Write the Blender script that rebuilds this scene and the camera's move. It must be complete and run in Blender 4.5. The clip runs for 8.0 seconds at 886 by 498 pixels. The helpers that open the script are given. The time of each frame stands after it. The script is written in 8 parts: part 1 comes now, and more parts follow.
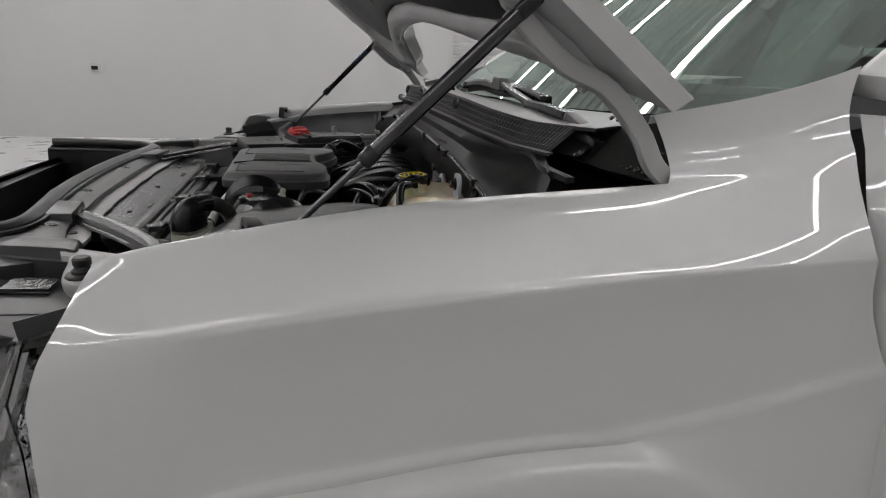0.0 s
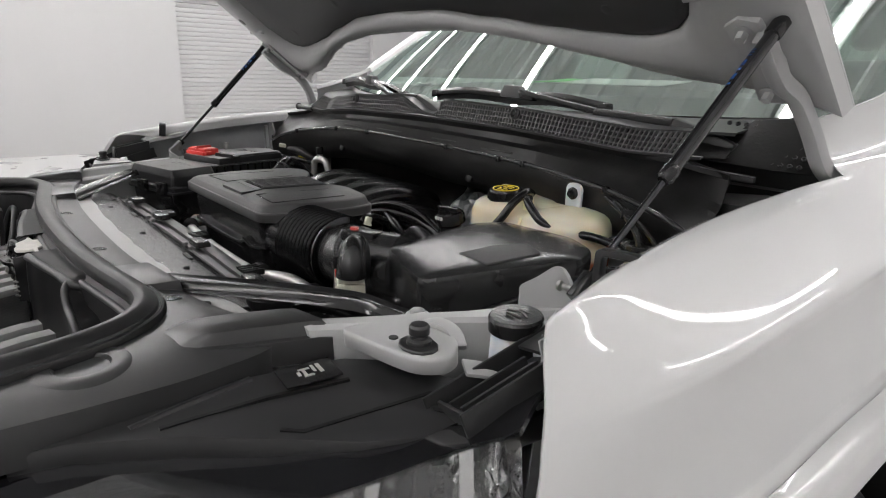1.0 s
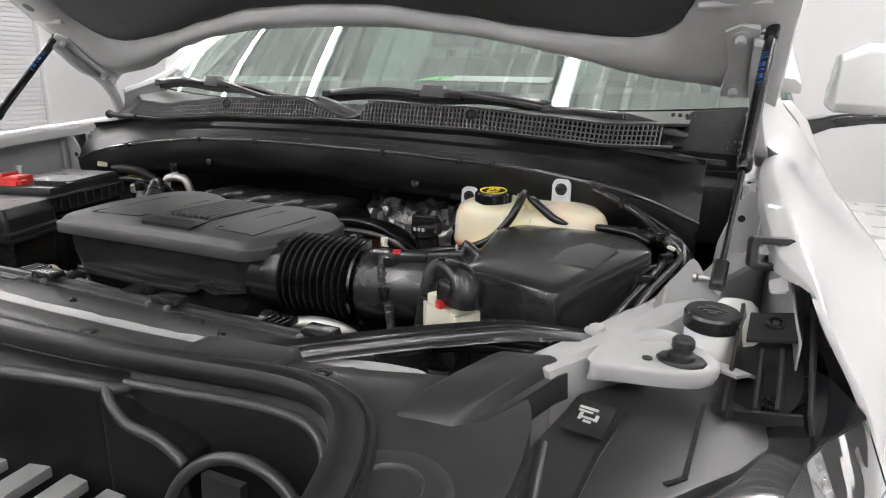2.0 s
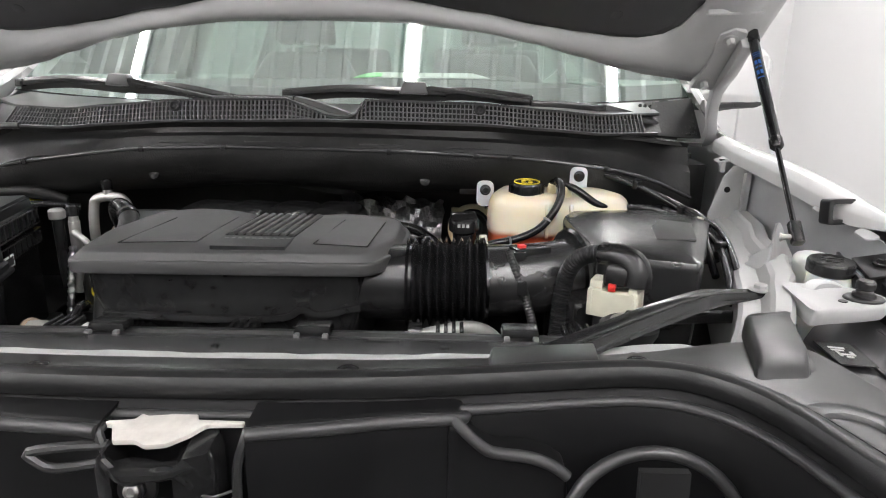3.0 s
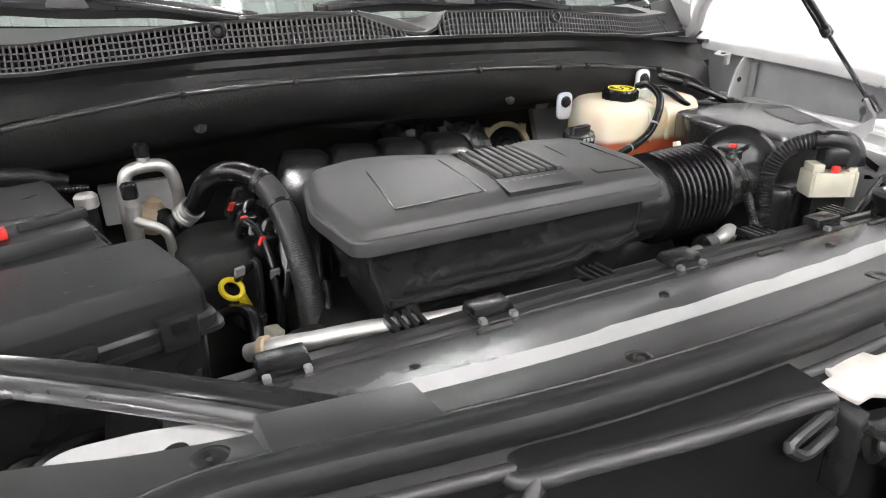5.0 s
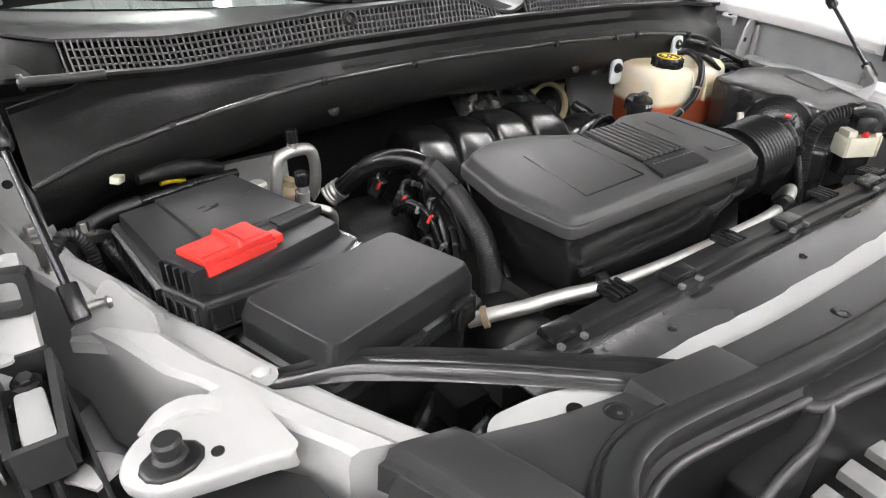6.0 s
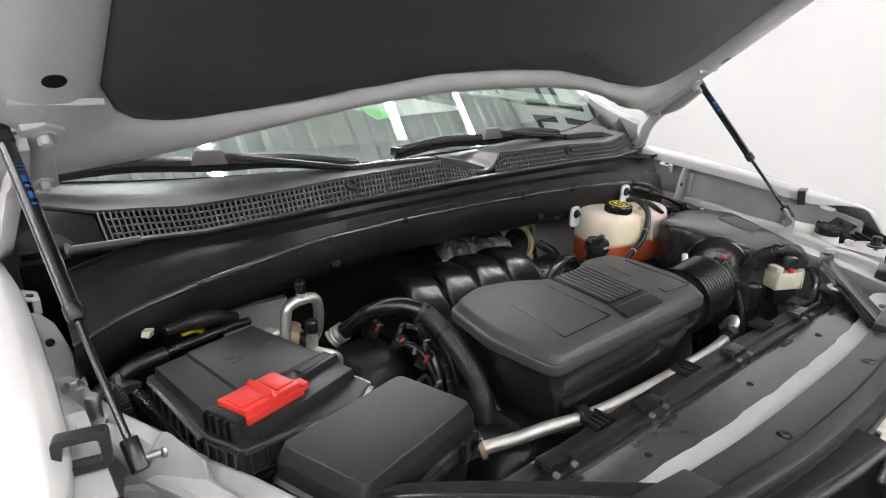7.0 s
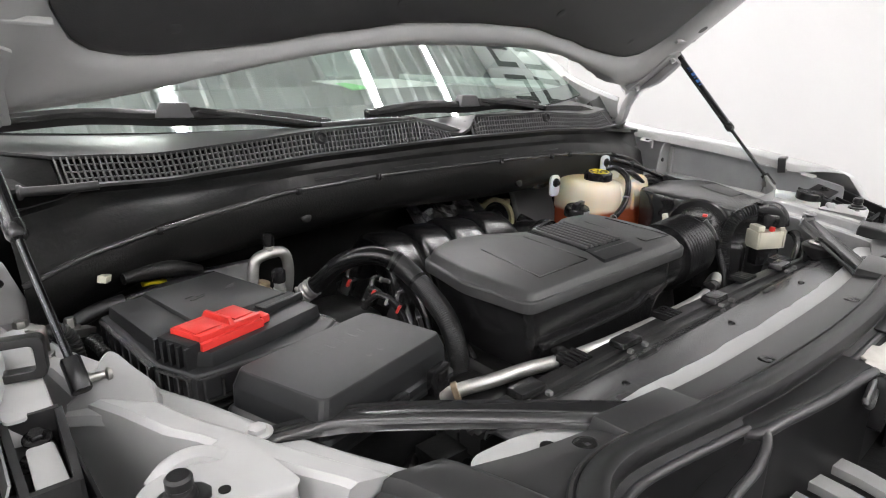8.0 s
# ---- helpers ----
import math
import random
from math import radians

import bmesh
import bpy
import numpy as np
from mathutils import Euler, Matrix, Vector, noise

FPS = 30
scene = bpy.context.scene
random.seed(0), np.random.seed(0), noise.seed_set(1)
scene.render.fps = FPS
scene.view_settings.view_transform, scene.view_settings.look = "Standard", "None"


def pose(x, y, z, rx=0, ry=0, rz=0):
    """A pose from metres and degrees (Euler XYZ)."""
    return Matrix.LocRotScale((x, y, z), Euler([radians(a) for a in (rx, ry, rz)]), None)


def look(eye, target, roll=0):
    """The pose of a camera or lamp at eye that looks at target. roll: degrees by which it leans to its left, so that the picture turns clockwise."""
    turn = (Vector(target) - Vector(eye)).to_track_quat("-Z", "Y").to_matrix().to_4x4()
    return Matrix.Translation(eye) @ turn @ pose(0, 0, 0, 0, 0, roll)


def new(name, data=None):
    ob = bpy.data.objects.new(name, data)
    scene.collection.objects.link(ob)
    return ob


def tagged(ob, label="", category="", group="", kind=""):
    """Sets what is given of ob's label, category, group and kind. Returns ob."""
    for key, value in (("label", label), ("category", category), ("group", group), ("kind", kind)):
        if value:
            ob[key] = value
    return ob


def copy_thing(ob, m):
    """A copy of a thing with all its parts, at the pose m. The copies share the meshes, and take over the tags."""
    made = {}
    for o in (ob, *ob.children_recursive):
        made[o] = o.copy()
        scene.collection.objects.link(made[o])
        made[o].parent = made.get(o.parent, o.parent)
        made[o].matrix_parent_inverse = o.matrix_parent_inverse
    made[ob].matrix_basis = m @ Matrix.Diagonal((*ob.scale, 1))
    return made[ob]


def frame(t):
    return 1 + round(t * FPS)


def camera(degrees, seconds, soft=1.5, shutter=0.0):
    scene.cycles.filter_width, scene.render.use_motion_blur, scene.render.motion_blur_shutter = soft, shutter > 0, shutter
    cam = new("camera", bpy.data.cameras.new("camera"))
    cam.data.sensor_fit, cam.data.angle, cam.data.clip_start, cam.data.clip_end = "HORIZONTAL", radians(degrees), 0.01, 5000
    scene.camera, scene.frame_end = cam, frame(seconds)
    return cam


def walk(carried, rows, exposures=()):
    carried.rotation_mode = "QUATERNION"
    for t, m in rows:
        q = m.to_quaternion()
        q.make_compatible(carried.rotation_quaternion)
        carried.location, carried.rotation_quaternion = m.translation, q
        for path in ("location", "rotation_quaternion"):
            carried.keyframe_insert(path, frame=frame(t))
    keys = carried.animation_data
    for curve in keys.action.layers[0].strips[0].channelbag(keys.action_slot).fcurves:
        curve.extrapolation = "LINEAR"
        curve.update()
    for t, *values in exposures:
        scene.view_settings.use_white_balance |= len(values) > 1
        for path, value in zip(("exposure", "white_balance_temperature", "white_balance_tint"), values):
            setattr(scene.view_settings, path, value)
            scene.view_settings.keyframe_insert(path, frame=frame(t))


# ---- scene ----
cam = camera(71.5, 8.0, soft=1.1)

PATH = [
    (0, (1.517, 0.664, 1.384), (-0.353, 1.085, 0.812), 2.2),
    (0.5, (1.335, 0.36, 1.391), (-0.406, 1.164, 0.825), 1.7),
    (1, (1.194, 0.066, 1.386), (-0.305, 1.272, 0.837), 1.6),
    (1.2, (1.124, -0.008, 1.388), (-0.248, 1.339, 0.839), 1.4),
    (2.3, (0.598, -0.255, 1.385), (0.066, 1.595, 0.84), 0.9),
    (2.5, (0.495, -0.296, 1.399), (0.122, 1.592, 0.852), 0.8),
    (3, (0.255, -0.301, 1.38), (0.229, 1.623, 0.834), 0.7),
    (3.5, (-0.002, -0.252, 1.395), (0.259, 1.649, 0.831), 0.6),
    (4, (-0.238, -0.248, 1.405), (0.289, 1.591, 0.822), 0.2),
    (4.2, (-0.287, -0.225, 1.399), (0.328, 1.584, 0.809), 0.0),
    (5.3, (-0.511, -0.017, 1.363), (0.355, 1.55, 0.471), -0.7),
    (5.5, (-0.584, 0.005, 1.391), (0.333, 1.503, 0.433), -0.1),
    (6, (-0.767, 0.035, 1.485), (0.234, 1.447, 0.482), 0.5),
    (6.5, (-0.845, 0.001, 1.558), (0.235, 1.413, 0.64), 0.5),
    (7, (-0.868, -0.008, 1.574), (0.33, 1.452, 0.917), 0.7),
    (7.5, (-0.84, 0.008, 1.515), (0.385, 1.465, 0.903), 0.5),
    (8, (-0.85, -0.031, 1.456), (0.385, 1.421, 0.853), 0.3),
]
walk(cam, [(t, look(e, g, r)) for t, e, g, r in PATH],
     exposures=[(0, -0.97), (0.5, -0.80), (0.7, -0.58), (1.0, -0.15), (1.2, -0.05), (2.5, 0.68), (4.0, 0.72), (5.5, 1.30), (6.0, 1.10), (6.5, 0.74), (7.0, 0.60), (8.0, 0.60)])

# world: the room is closed; a faint even sky fills what no wall shuts out
world = bpy.data.worlds.new("world")
scene.world = world
world.use_nodes = True
world.node_tree.nodes["Background"].inputs[0].default_value = (0.9, 0.95, 1.0, 1)
world.node_tree.nodes["Background"].inputs[1].default_value = 0.3
STRIP_POWER = 48.0
CEIL_Z = 4.6
STRIP_X = (-8.7, -6.8, -4.9, -2.93, 0.05, 2.16, 3.33)


# ---------------------------------------------------------------- materials
def material(name, base, rough=0.5, metal=0.0, coat=0.0, var=0.12, scale=40.0, bump=0.05, fine=600.0, dirt=0.0,
             dirt_col=(0.25, 0.23, 0.2), trans=0.0, ior=1.45, emit=0.0, sss=0.0, spec=0.5, rvar=0.12, bdist=0.001):
    m = bpy.data.materials.new(name)
    m.use_nodes = True
    nt = m.node_tree
    b = nt.nodes["Principled BSDF"]
    tc = nt.nodes.new("ShaderNodeTexCoord")
    big = nt.nodes.new("ShaderNodeTexNoise")
    big.inputs["Scale"].default_value = scale
    big.inputs["Detail"].default_value = 5
    nt.links.new(tc.outputs["Object"], big.inputs["Vector"])
    ramp = nt.nodes.new("ShaderNodeValToRGB")
    lo = [c * (1 - var) for c in base]
    hi = [min(1.0, c * (1 + var)) for c in base]
    ramp.color_ramp.elements[0].position, ramp.color_ramp.elements[1].position = 0.3, 0.7
    ramp.color_ramp.elements[0].color = (*lo, 1)
    ramp.color_ramp.elements[1].color = (*hi, 1)
    nt.links.new(big.outputs["Fac"], ramp.inputs[0])
    col = ramp.outputs[0]
    if dirt:
        d = nt.nodes.new("ShaderNodeTexNoise")
        d.inputs["Scale"].default_value = scale * 0.35
        d.inputs["Detail"].default_value = 8
        d.inputs["Roughness"].default_value = 0.7
        nt.links.new(tc.outputs["Object"], d.inputs["Vector"])
        mr = nt.nodes.new("ShaderNodeMapRange")
        mr.inputs[1].default_value, mr.inputs[2].default_value = 0.5, 0.75
        mr.inputs[4].default_value = dirt
        nt.links.new(d.outputs["Fac"], mr.inputs[0])
        mx = nt.nodes.new("ShaderNodeMix")
        mx.data_type = "RGBA"
        nt.links.new(mr.outputs[0], mx.inputs[0])
        nt.links.new(col, mx.inputs[6])
        mx.inputs[7].default_value = (*dirt_col, 1)
        col = mx.outputs[2]
    nt.links.new(col, b.inputs["Base Color"])
    rr = nt.nodes.new("ShaderNodeMapRange")
    rr.inputs[3].default_value, rr.inputs[4].default_value = max(0.0, rough - rvar * rough), min(1.0, rough + rvar * rough)
    nt.links.new(big.outputs["Fac"], rr.inputs[0])
    nt.links.new(rr.outputs[0], b.inputs["Roughness"])
    b.inputs["Metallic"].default_value = metal
    b.inputs["Coat Weight"].default_value = coat
    b.inputs["Coat Roughness"].default_value = 0.03
    b.inputs["IOR"].default_value = ior
    b.inputs["Transmission Weight"].default_value = trans
    b.inputs["Specular IOR Level"].default_value = spec
    if sss:
        b.inputs["Subsurface Weight"].default_value = sss
        b.inputs["Subsurface Radius"].default_value = (0.02, 0.012, 0.006)
        b.inputs["Subsurface Scale"].default_value = 1.0
    if bump:
        f = nt.nodes.new("ShaderNodeTexNoise")
        f.inputs["Scale"].default_value = fine
        f.inputs["Detail"].default_value = 3
        nt.links.new(tc.outputs["Object"], f.inputs["Vector"])
        bp = nt.nodes.new("ShaderNodeBump")
        bp.inputs["Strength"].default_value = bump
        bp.inputs["Distance"].default_value = bdist
        nt.links.new(f.outputs["Fac"], bp.inputs["Height"])
        nt.links.new(bp.outputs[0], b.inputs["Normal"])
    if emit:
        b.inputs["Emission Color"].default_value = (*base, 1)
        b.inputs["Emission Strength"].default_value = emit
    return m


def weave_material(name, base, su, sv, rough=0.5):
    """Braided sleeve: two crossing sets of fine ribs."""
    m = material(name, base, rough, var=0.1, bump=0)
    nt = m.node_tree
    tc = nt.nodes.new("ShaderNodeTexCoord")
    ck = nt.nodes.new("ShaderNodeTexChecker")
    ck.inputs["Scale"].default_value = su
    nt.links.new(tc.outputs["Object"], ck.inputs["Vector"])
    bp = nt.nodes.new("ShaderNodeBump")
    bp.inputs["Strength"].default_value = 0.7
    bp.inputs["Distance"].default_value = 0.002
    nt.links.new(ck.outputs["Fac"], bp.inputs["Height"])
    nt.links.new(bp.outputs[0], nt.nodes["Principled BSDF"].inputs["Normal"])
    return m


PAINT = material("white_paint", (0.50, 0.502, 0.50), 0.45, coat=1.0, var=0.01, scale=6, bump=0.006, fine=260, rvar=0.1, spec=0.25)
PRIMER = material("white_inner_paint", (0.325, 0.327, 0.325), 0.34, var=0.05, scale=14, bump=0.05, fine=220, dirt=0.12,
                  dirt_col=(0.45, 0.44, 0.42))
ECOAT = material("grey_undercoat", (0.31, 0.316, 0.322), 0.45, var=0.10, scale=12, bump=0.1, fine=200, dirt=0.25, dirt_col=(0.15, 0.15, 0.15))
PLASTIC = material("black_plastic", (0.0165, 0.0165, 0.017), 0.36, var=0.12, rvar=0.06, scale=18, bump=0.16, fine=900, bdist=0.0006,
                   dirt=0.12, dirt_col=(0.028, 0.0275, 0.027), spec=0.42)
PLASTIC_GREY = material("grey_black_plastic", (0.026, 0.026, 0.0266), 0.29, spec=0.62, var=0.12, rvar=0.06, scale=14, bump=0.16, fine=800, bdist=0.0006,
                        dirt=0.2, dirt_col=(0.032, 0.031, 0.030))
SHEEN = material("sheen_black_plastic", (0.020, 0.020, 0.0205), 0.22, spec=0.8, var=0.12, rvar=0.1, scale=16, bump=0.06, fine=800, bdist=0.0005, dirt=0.15, dirt_col=(0.05, 0.05, 0.048))
COWLTOP = material("smooth_black_plastic", (0.022, 0.022, 0.0225), 0.30, var=0.08, rvar=0.08, scale=9, bump=0.0)
BRACE = material("black_painted_steel", (0.014, 0.014, 0.0145), 0.15, var=0.15, rvar=0.2, scale=25, bump=0.03, fine=300, dirt=0.12, dirt_col=(0.04, 0.04, 0.04))
COVER = material("engine_cover_plastic", (0.040, 0.040, 0.0405), 0.46, var=0.07, rvar=0.05, scale=14, bump=0.28, fine=1400, bdist=0.0006)
LIDBLACK = material("cool_black_plastic", (0.0128, 0.0132, 0.0142), 0.37, var=0.12, rvar=0.06, scale=18, bump=0.16, fine=1000, bdist=0.0005, dirt=0.12, dirt_col=(0.020, 0.020, 0.020), spec=0.34)
SATIN = material("satin_black_plastic", (0.0135, 0.0135, 0.014), 0.20, var=0.2, scale=25, bump=0.12, fine=500)
GLOSS = material("gloss_black", (0.008, 0.008, 0.009), 0.08, coat=0.6, var=0.1, scale=10, bump=0.0, rvar=0.3)
DARK = material("dark_grime", (0.008, 0.008, 0.008), 0.36, spec=0.28, var=0.4, scale=30, bump=0.4, fine=160, dirt=0.3, dirt_col=(0.03, 0.03, 0.028))
RUBBER = material("rubber", (0.012, 0.012, 0.0125), 0.36, var=0.2, scale=50, bump=0.12, fine=700)
HOSE = material("glossy_hose", (0.009, 0.009, 0.0095), 0.22, var=0.2, scale=20, bump=0.03, fine=500)
BEADMAT = material("glossy_trim", (0.030, 0.030, 0.031), 0.14, coat=0.5, var=0.15, scale=20, bump=0.02)
SLEEVE = weave_material("braided_sleeve", (0.016, 0.016, 0.0165), 330, 330, 0.36)
PADDING = material("hood_padding", (0.040, 0.040, 0.041), 0.6, var=0.12, scale=30, bump=0.35, fine=420, bdist=0.0015)
FIBRE = material("firewall_fibre", (0.010, 0.010, 0.0099), 0.42, spec=0.28, var=0.3, scale=20, bump=0.4, fine=300, bdist=0.002)
ALU = material("cast_aluminium", (0.56, 0.56, 0.54), 0.54, metal=1.0, var=0.12, scale=45, bump=0.15, fine=350, dirt=0.2,
               dirt_col=(0.3, 0.29, 0.27))
STEEL = material("zinc_steel", (0.36, 0.355, 0.34), 0.34, metal=1.0, var=0.15, scale=70, bump=0.1, fine=400)
CHROME = material("chrome", (0.5, 0.5, 0.5), 0.10, metal=1.0, var=0.03, scale=30, bump=0)
FACETED = material("faceted_chrome", (0.42, 0.42, 0.42), 0.14, metal=1.0, var=0.5, scale=30, bump=1.0, fine=38, bdist=0.03)
ROD = material("strut_rod", (0.10, 0.10, 0.105), 0.2, metal=1.0, var=0.05, scale=30, bump=0)
RED = material("red_plastic", (0.50, 0.030, 0.024), 0.36, var=0.08, scale=40, bump=0.1, fine=600, sss=0.0)
BLUE = material("blue_print", (0.012, 0.07, 0.25), 0.45, var=0.05, bump=0)
YELLOW = material("yellow_plastic", (0.75, 0.58, 0.02), 0.38, var=0.06, bump=0.05)
GREEN = material("green_film", (0.10, 0.85, 0.10), 0.4, var=0.05, bump=0)
CREAM = material("cream_plastic", (0.50, 0.49, 0.40), 0.42, var=0.08, scale=35, bump=0.1, fine=400, dirt=0.2, dirt_col=(0.4, 0.37, 0.28))
RING = material("pale_yellow_plastic", (0.62, 0.55, 0.33), 0.45, var=0.1, scale=40, bump=0.1)
TAN = material("tan_plastic", (0.27, 0.21, 0.14), 0.5, var=0.2, scale=50, bump=0.15, dirt=0.3, dirt_col=(0.12, 0.1, 0.08))
TANK = material("coolant_tank_plastic", (0.66, 0.59, 0.45), 0.24, var=0.06, scale=9, bump=0.06, fine=90, sss=0.6)
CLEARTAB = material("milky_plastic", (0.50, 0.53, 0.56), 0.4, var=0.05, bump=0.05, sss=0.2)
RESERVOIR = material("washer_tank_plastic", (0.66, 0.67, 0.66), 0.45, var=0.06, scale=20, bump=0.1, sss=0.2)
PRINT = material("pale_print", (0.34, 0.34, 0.33), 0.5, var=0.08, bump=0)
PAPER = material("white_label", (0.8, 0.8, 0.78), 0.5, var=0.04, bump=0)
INK = material("black_ink", (0.02, 0.02, 0.02), 0.6, var=0.1, bump=0)
FOIL = material("foil_wrap", (0.36, 0.36, 0.36), 0.30, metal=1.0, var=0.15, scale=60, bump=1.0, fine=55, bdist=0.01)
SLATGREY = material("grey_shutter", (0.20, 0.20, 0.20), 0.5, var=0.1, scale=30, bump=0.15)
TYRE = material("tyre_rubber", (0.02, 0.02, 0.02), 0.75, var=0.2, scale=30, bump=0.4, fine=200)
SEATMAT = material("dark_leather", (0.030, 0.030, 0.031), 0.5, var=0.15, scale=30, bump=0.3, fine=300)
DASHMAT = material("dash_plastic", (0.030, 0.031, 0.032), 0.6, var=0.15, scale=20, bump=0.3, fine=500)
WALL = material("white_wall_paint", (0.45, 0.45, 0.45), 0.6, var=0.012, scale=1.2, bump=0.06, fine=120, dirt=0.04,
                dirt_col=(0.62, 0.6, 0.58))
GRILLE = material("grey_grille_plastic", (0.075, 0.075, 0.077), 0.42, var=0.10, scale=30, bump=0.1, fine=600)
SMOOTHBLACK = material("moulded_black_plastic", (0.007, 0.007, 0.0073), 0.19, var=0.15, rvar=0.1, scale=20, bump=0.04, fine=500)
PANELBLACK = material("satin_panel_plastic", (0.020, 0.020, 0.0208), 0.33, var=0.10, rvar=0.12, scale=14, bump=0.05, fine=700, bdist=0.0004, dirt=0.15, dirt_col=(0.035, 0.035, 0.034))
FOOTGREY = material("grey_clip_plastic", (0.13, 0.13, 0.13), 0.4, var=0.1, bump=0.05)
# paler copy for the edge tubes: the highlight on rounded edges as colour
EDGELIT = material("lit_edge_plastic", (0.034, 0.034, 0.035), 0.36, var=0.15, scale=30, bump=0.12, fine=700)
# black cover plastic, darkened to carry the shade inside the front recess
RECESS = material("shaded_recess_plastic", (0.0065, 0.0065, 0.007), 0.42, spec=0.22, var=0.15, scale=20, bump=0.12, fine=700, bdist=0.0006)
CEILMAT = material("ceiling_paint", (0.86, 0.87, 0.87), 0.6, var=0.04, scale=1.5, bump=0.05, fine=60)
FLOORMAT = material("grey_epoxy_floor", (0.52, 0.518, 0.513), 0.28, var=0.02, scale=2.5, bump=0.02, fine=60, dirt=0.02,
                    dirt_col=(0.46, 0.458, 0.455))
SKIRT = material("grey_skirting", (0.22, 0.21, 0.2), 0.5, var=0.06, scale=8, bump=0.05)
TUBE = material("light_tube", (1.0, 0.972, 0.968), 0.4, var=0.0, bump=0, emit=STRIP_POWER)
LAMPBODY = material("lamp_housing", (0.7, 0.7, 0.7), 0.4, var=0.03, bump=0)
LENS = material("clear_lens", (0.95, 0.95, 0.95), 0.03, var=0.0, bump=0, trans=1.0, ior=1.45)


def glass_material(name, tint, ior):
    m = bpy.data.materials.new(name)
    m.use_nodes = True
    nt = m.node_tree
    nt.nodes.remove(nt.nodes["Principled BSDF"])
    out = nt.nodes["Material Output"]
    tr = nt.nodes.new("ShaderNodeBsdfTransparent")
    tr.inputs[0].default_value = tint
    gl = nt.nodes.new("ShaderNodeBsdfGlossy")
    gl.inputs["Color"].default_value = (0.90, 1.0, 0.95, 1)
    gl.inputs["Roughness"].default_value = 0.015
    fr = nt.nodes.new("ShaderNodeFresnel")
    fr.inputs[0].default_value = ior
    mx = nt.nodes.new("ShaderNodeMixShader")
    nt.links.new(fr.outputs[0], mx.inputs[0])
    nt.links.new(tr.outputs[0], mx.inputs[1])
    nt.links.new(gl.outputs[0], mx.inputs[2])
    nt.links.new(mx.outputs[0], out.inputs["Surface"])
    return m




def liquid_level(m, low, level, soft):
    """Colours a translucent plastic below a liquid's level, with an uneven soft edge."""
    nt = m.node_tree
    b = nt.nodes["Principled BSDF"]
    old = b.inputs["Base Color"].links[0].from_socket
    tc = nt.nodes.new("ShaderNodeTexCoord")
    xyz = nt.nodes.new("ShaderNodeSeparateXYZ")
    nt.links.new(tc.outputs["Object"], xyz.inputs[0])
    nz = nt.nodes.new("ShaderNodeTexNoise")
    nz.inputs["Scale"].default_value = 14
    nt.links.new(tc.outputs["Object"], nz.inputs["Vector"])
    ma = nt.nodes.new("ShaderNodeMath")
    ma.operation = "MULTIPLY_ADD"
    ma.inputs[1].default_value = 0.012
    nt.links.new(nz.outputs["Fac"], ma.inputs[0])
    nt.links.new(xyz.outputs[2], ma.inputs[2])
    mr = nt.nodes.new("ShaderNodeMapRange")
    mr.interpolation_type = "SMOOTHSTEP"
    mr.inputs[1].default_value, mr.inputs[2].default_value = level - soft, level + soft
    nt.links.new(ma.outputs[0], mr.inputs[0])
    mx = nt.nodes.new("ShaderNodeMix")
    mx.data_type = "RGBA"
    nt.links.new(mr.outputs[0], mx.inputs[0])
    mx.inputs[6].default_value = (*low, 1)
    nt.links.new(old, mx.inputs[7])
    nt.links.new(mx.outputs[2], b.inputs["Base Color"])


liquid_level(TANK, (0.42, 0.10, 0.045), 0.101, 0.008)
GLASS = glass_material("tinted_glass", (0.38, 0.49, 0.445, 1), 2.2)
FRONTGLASS = glass_material("windshield_glass", (0.44, 0.56, 0.50, 1), 3.4)
SIDEGLASS = glass_material("clear_side_glass", (0.72, 0.82, 0.77, 1), 1.6)

# ---------------------------------------------------------------- mesh tools
BASE = {}


def thing(name, at, label, category, group="", kind=""):
    e = new(name)
    e.empty_display_size = 0.05
    e.location = at
    BASE[e.name] = Vector(at)
    return tagged(e, label, category, group, kind)


def thicken(bm, t):
    """Gives a sheet a back face at depth t and closes its edges."""
    bmesh.ops.remove_doubles(bm, verts=bm.verts, dist=1e-6)
    bmesh.ops.recalc_face_normals(bm, faces=bm.faces)
    bm.normal_update()
    front, rim = bm.faces[:], [e for e in bm.edges if len(e.link_faces) == 1]
    back = {v: bm.verts.new(v.co - v.normal * t) for v in bm.verts[:]}
    for f in front:
        face(bm, [back[v] for v in reversed(f.verts)])
    for e in rim:
        a, b = e.verts
        face(bm, (a, b, back[b], back[a]))


def finish(bm, mat, base, bevel=0.0, seg=2, sharp=40.0, solid=0.0):
    if solid:
        thicken(bm, abs(solid))
    bmesh.ops.remove_doubles(bm, verts=bm.verts, dist=1e-6)
    bmesh.ops.recalc_face_normals(bm, faces=bm.faces)
    if bevel:
        es = [e for e in bm.edges if len(e.link_faces) == 2 and e.calc_face_angle(0) > radians(28)]
        bmesh.ops.bevel(bm, geom=es, offset=bevel, segments=seg, profile=0.6, affect="EDGES", clamp_overlap=True)
    for f in bm.faces:
        f.smooth = True
    for e in bm.edges:
        if len(e.link_faces) != 2 or e.calc_face_angle(0) > radians(sharp):
            e.smooth = False
    me = bpy.data.meshes.new("mesh")
    bm.to_mesh(me)
    bm.free()
    if base.length:
        me.transform(Matrix.Translation(-base))
    for m in (mat if isinstance(mat, (list, tuple)) else [mat]):
        me.materials.append(m)
    return me


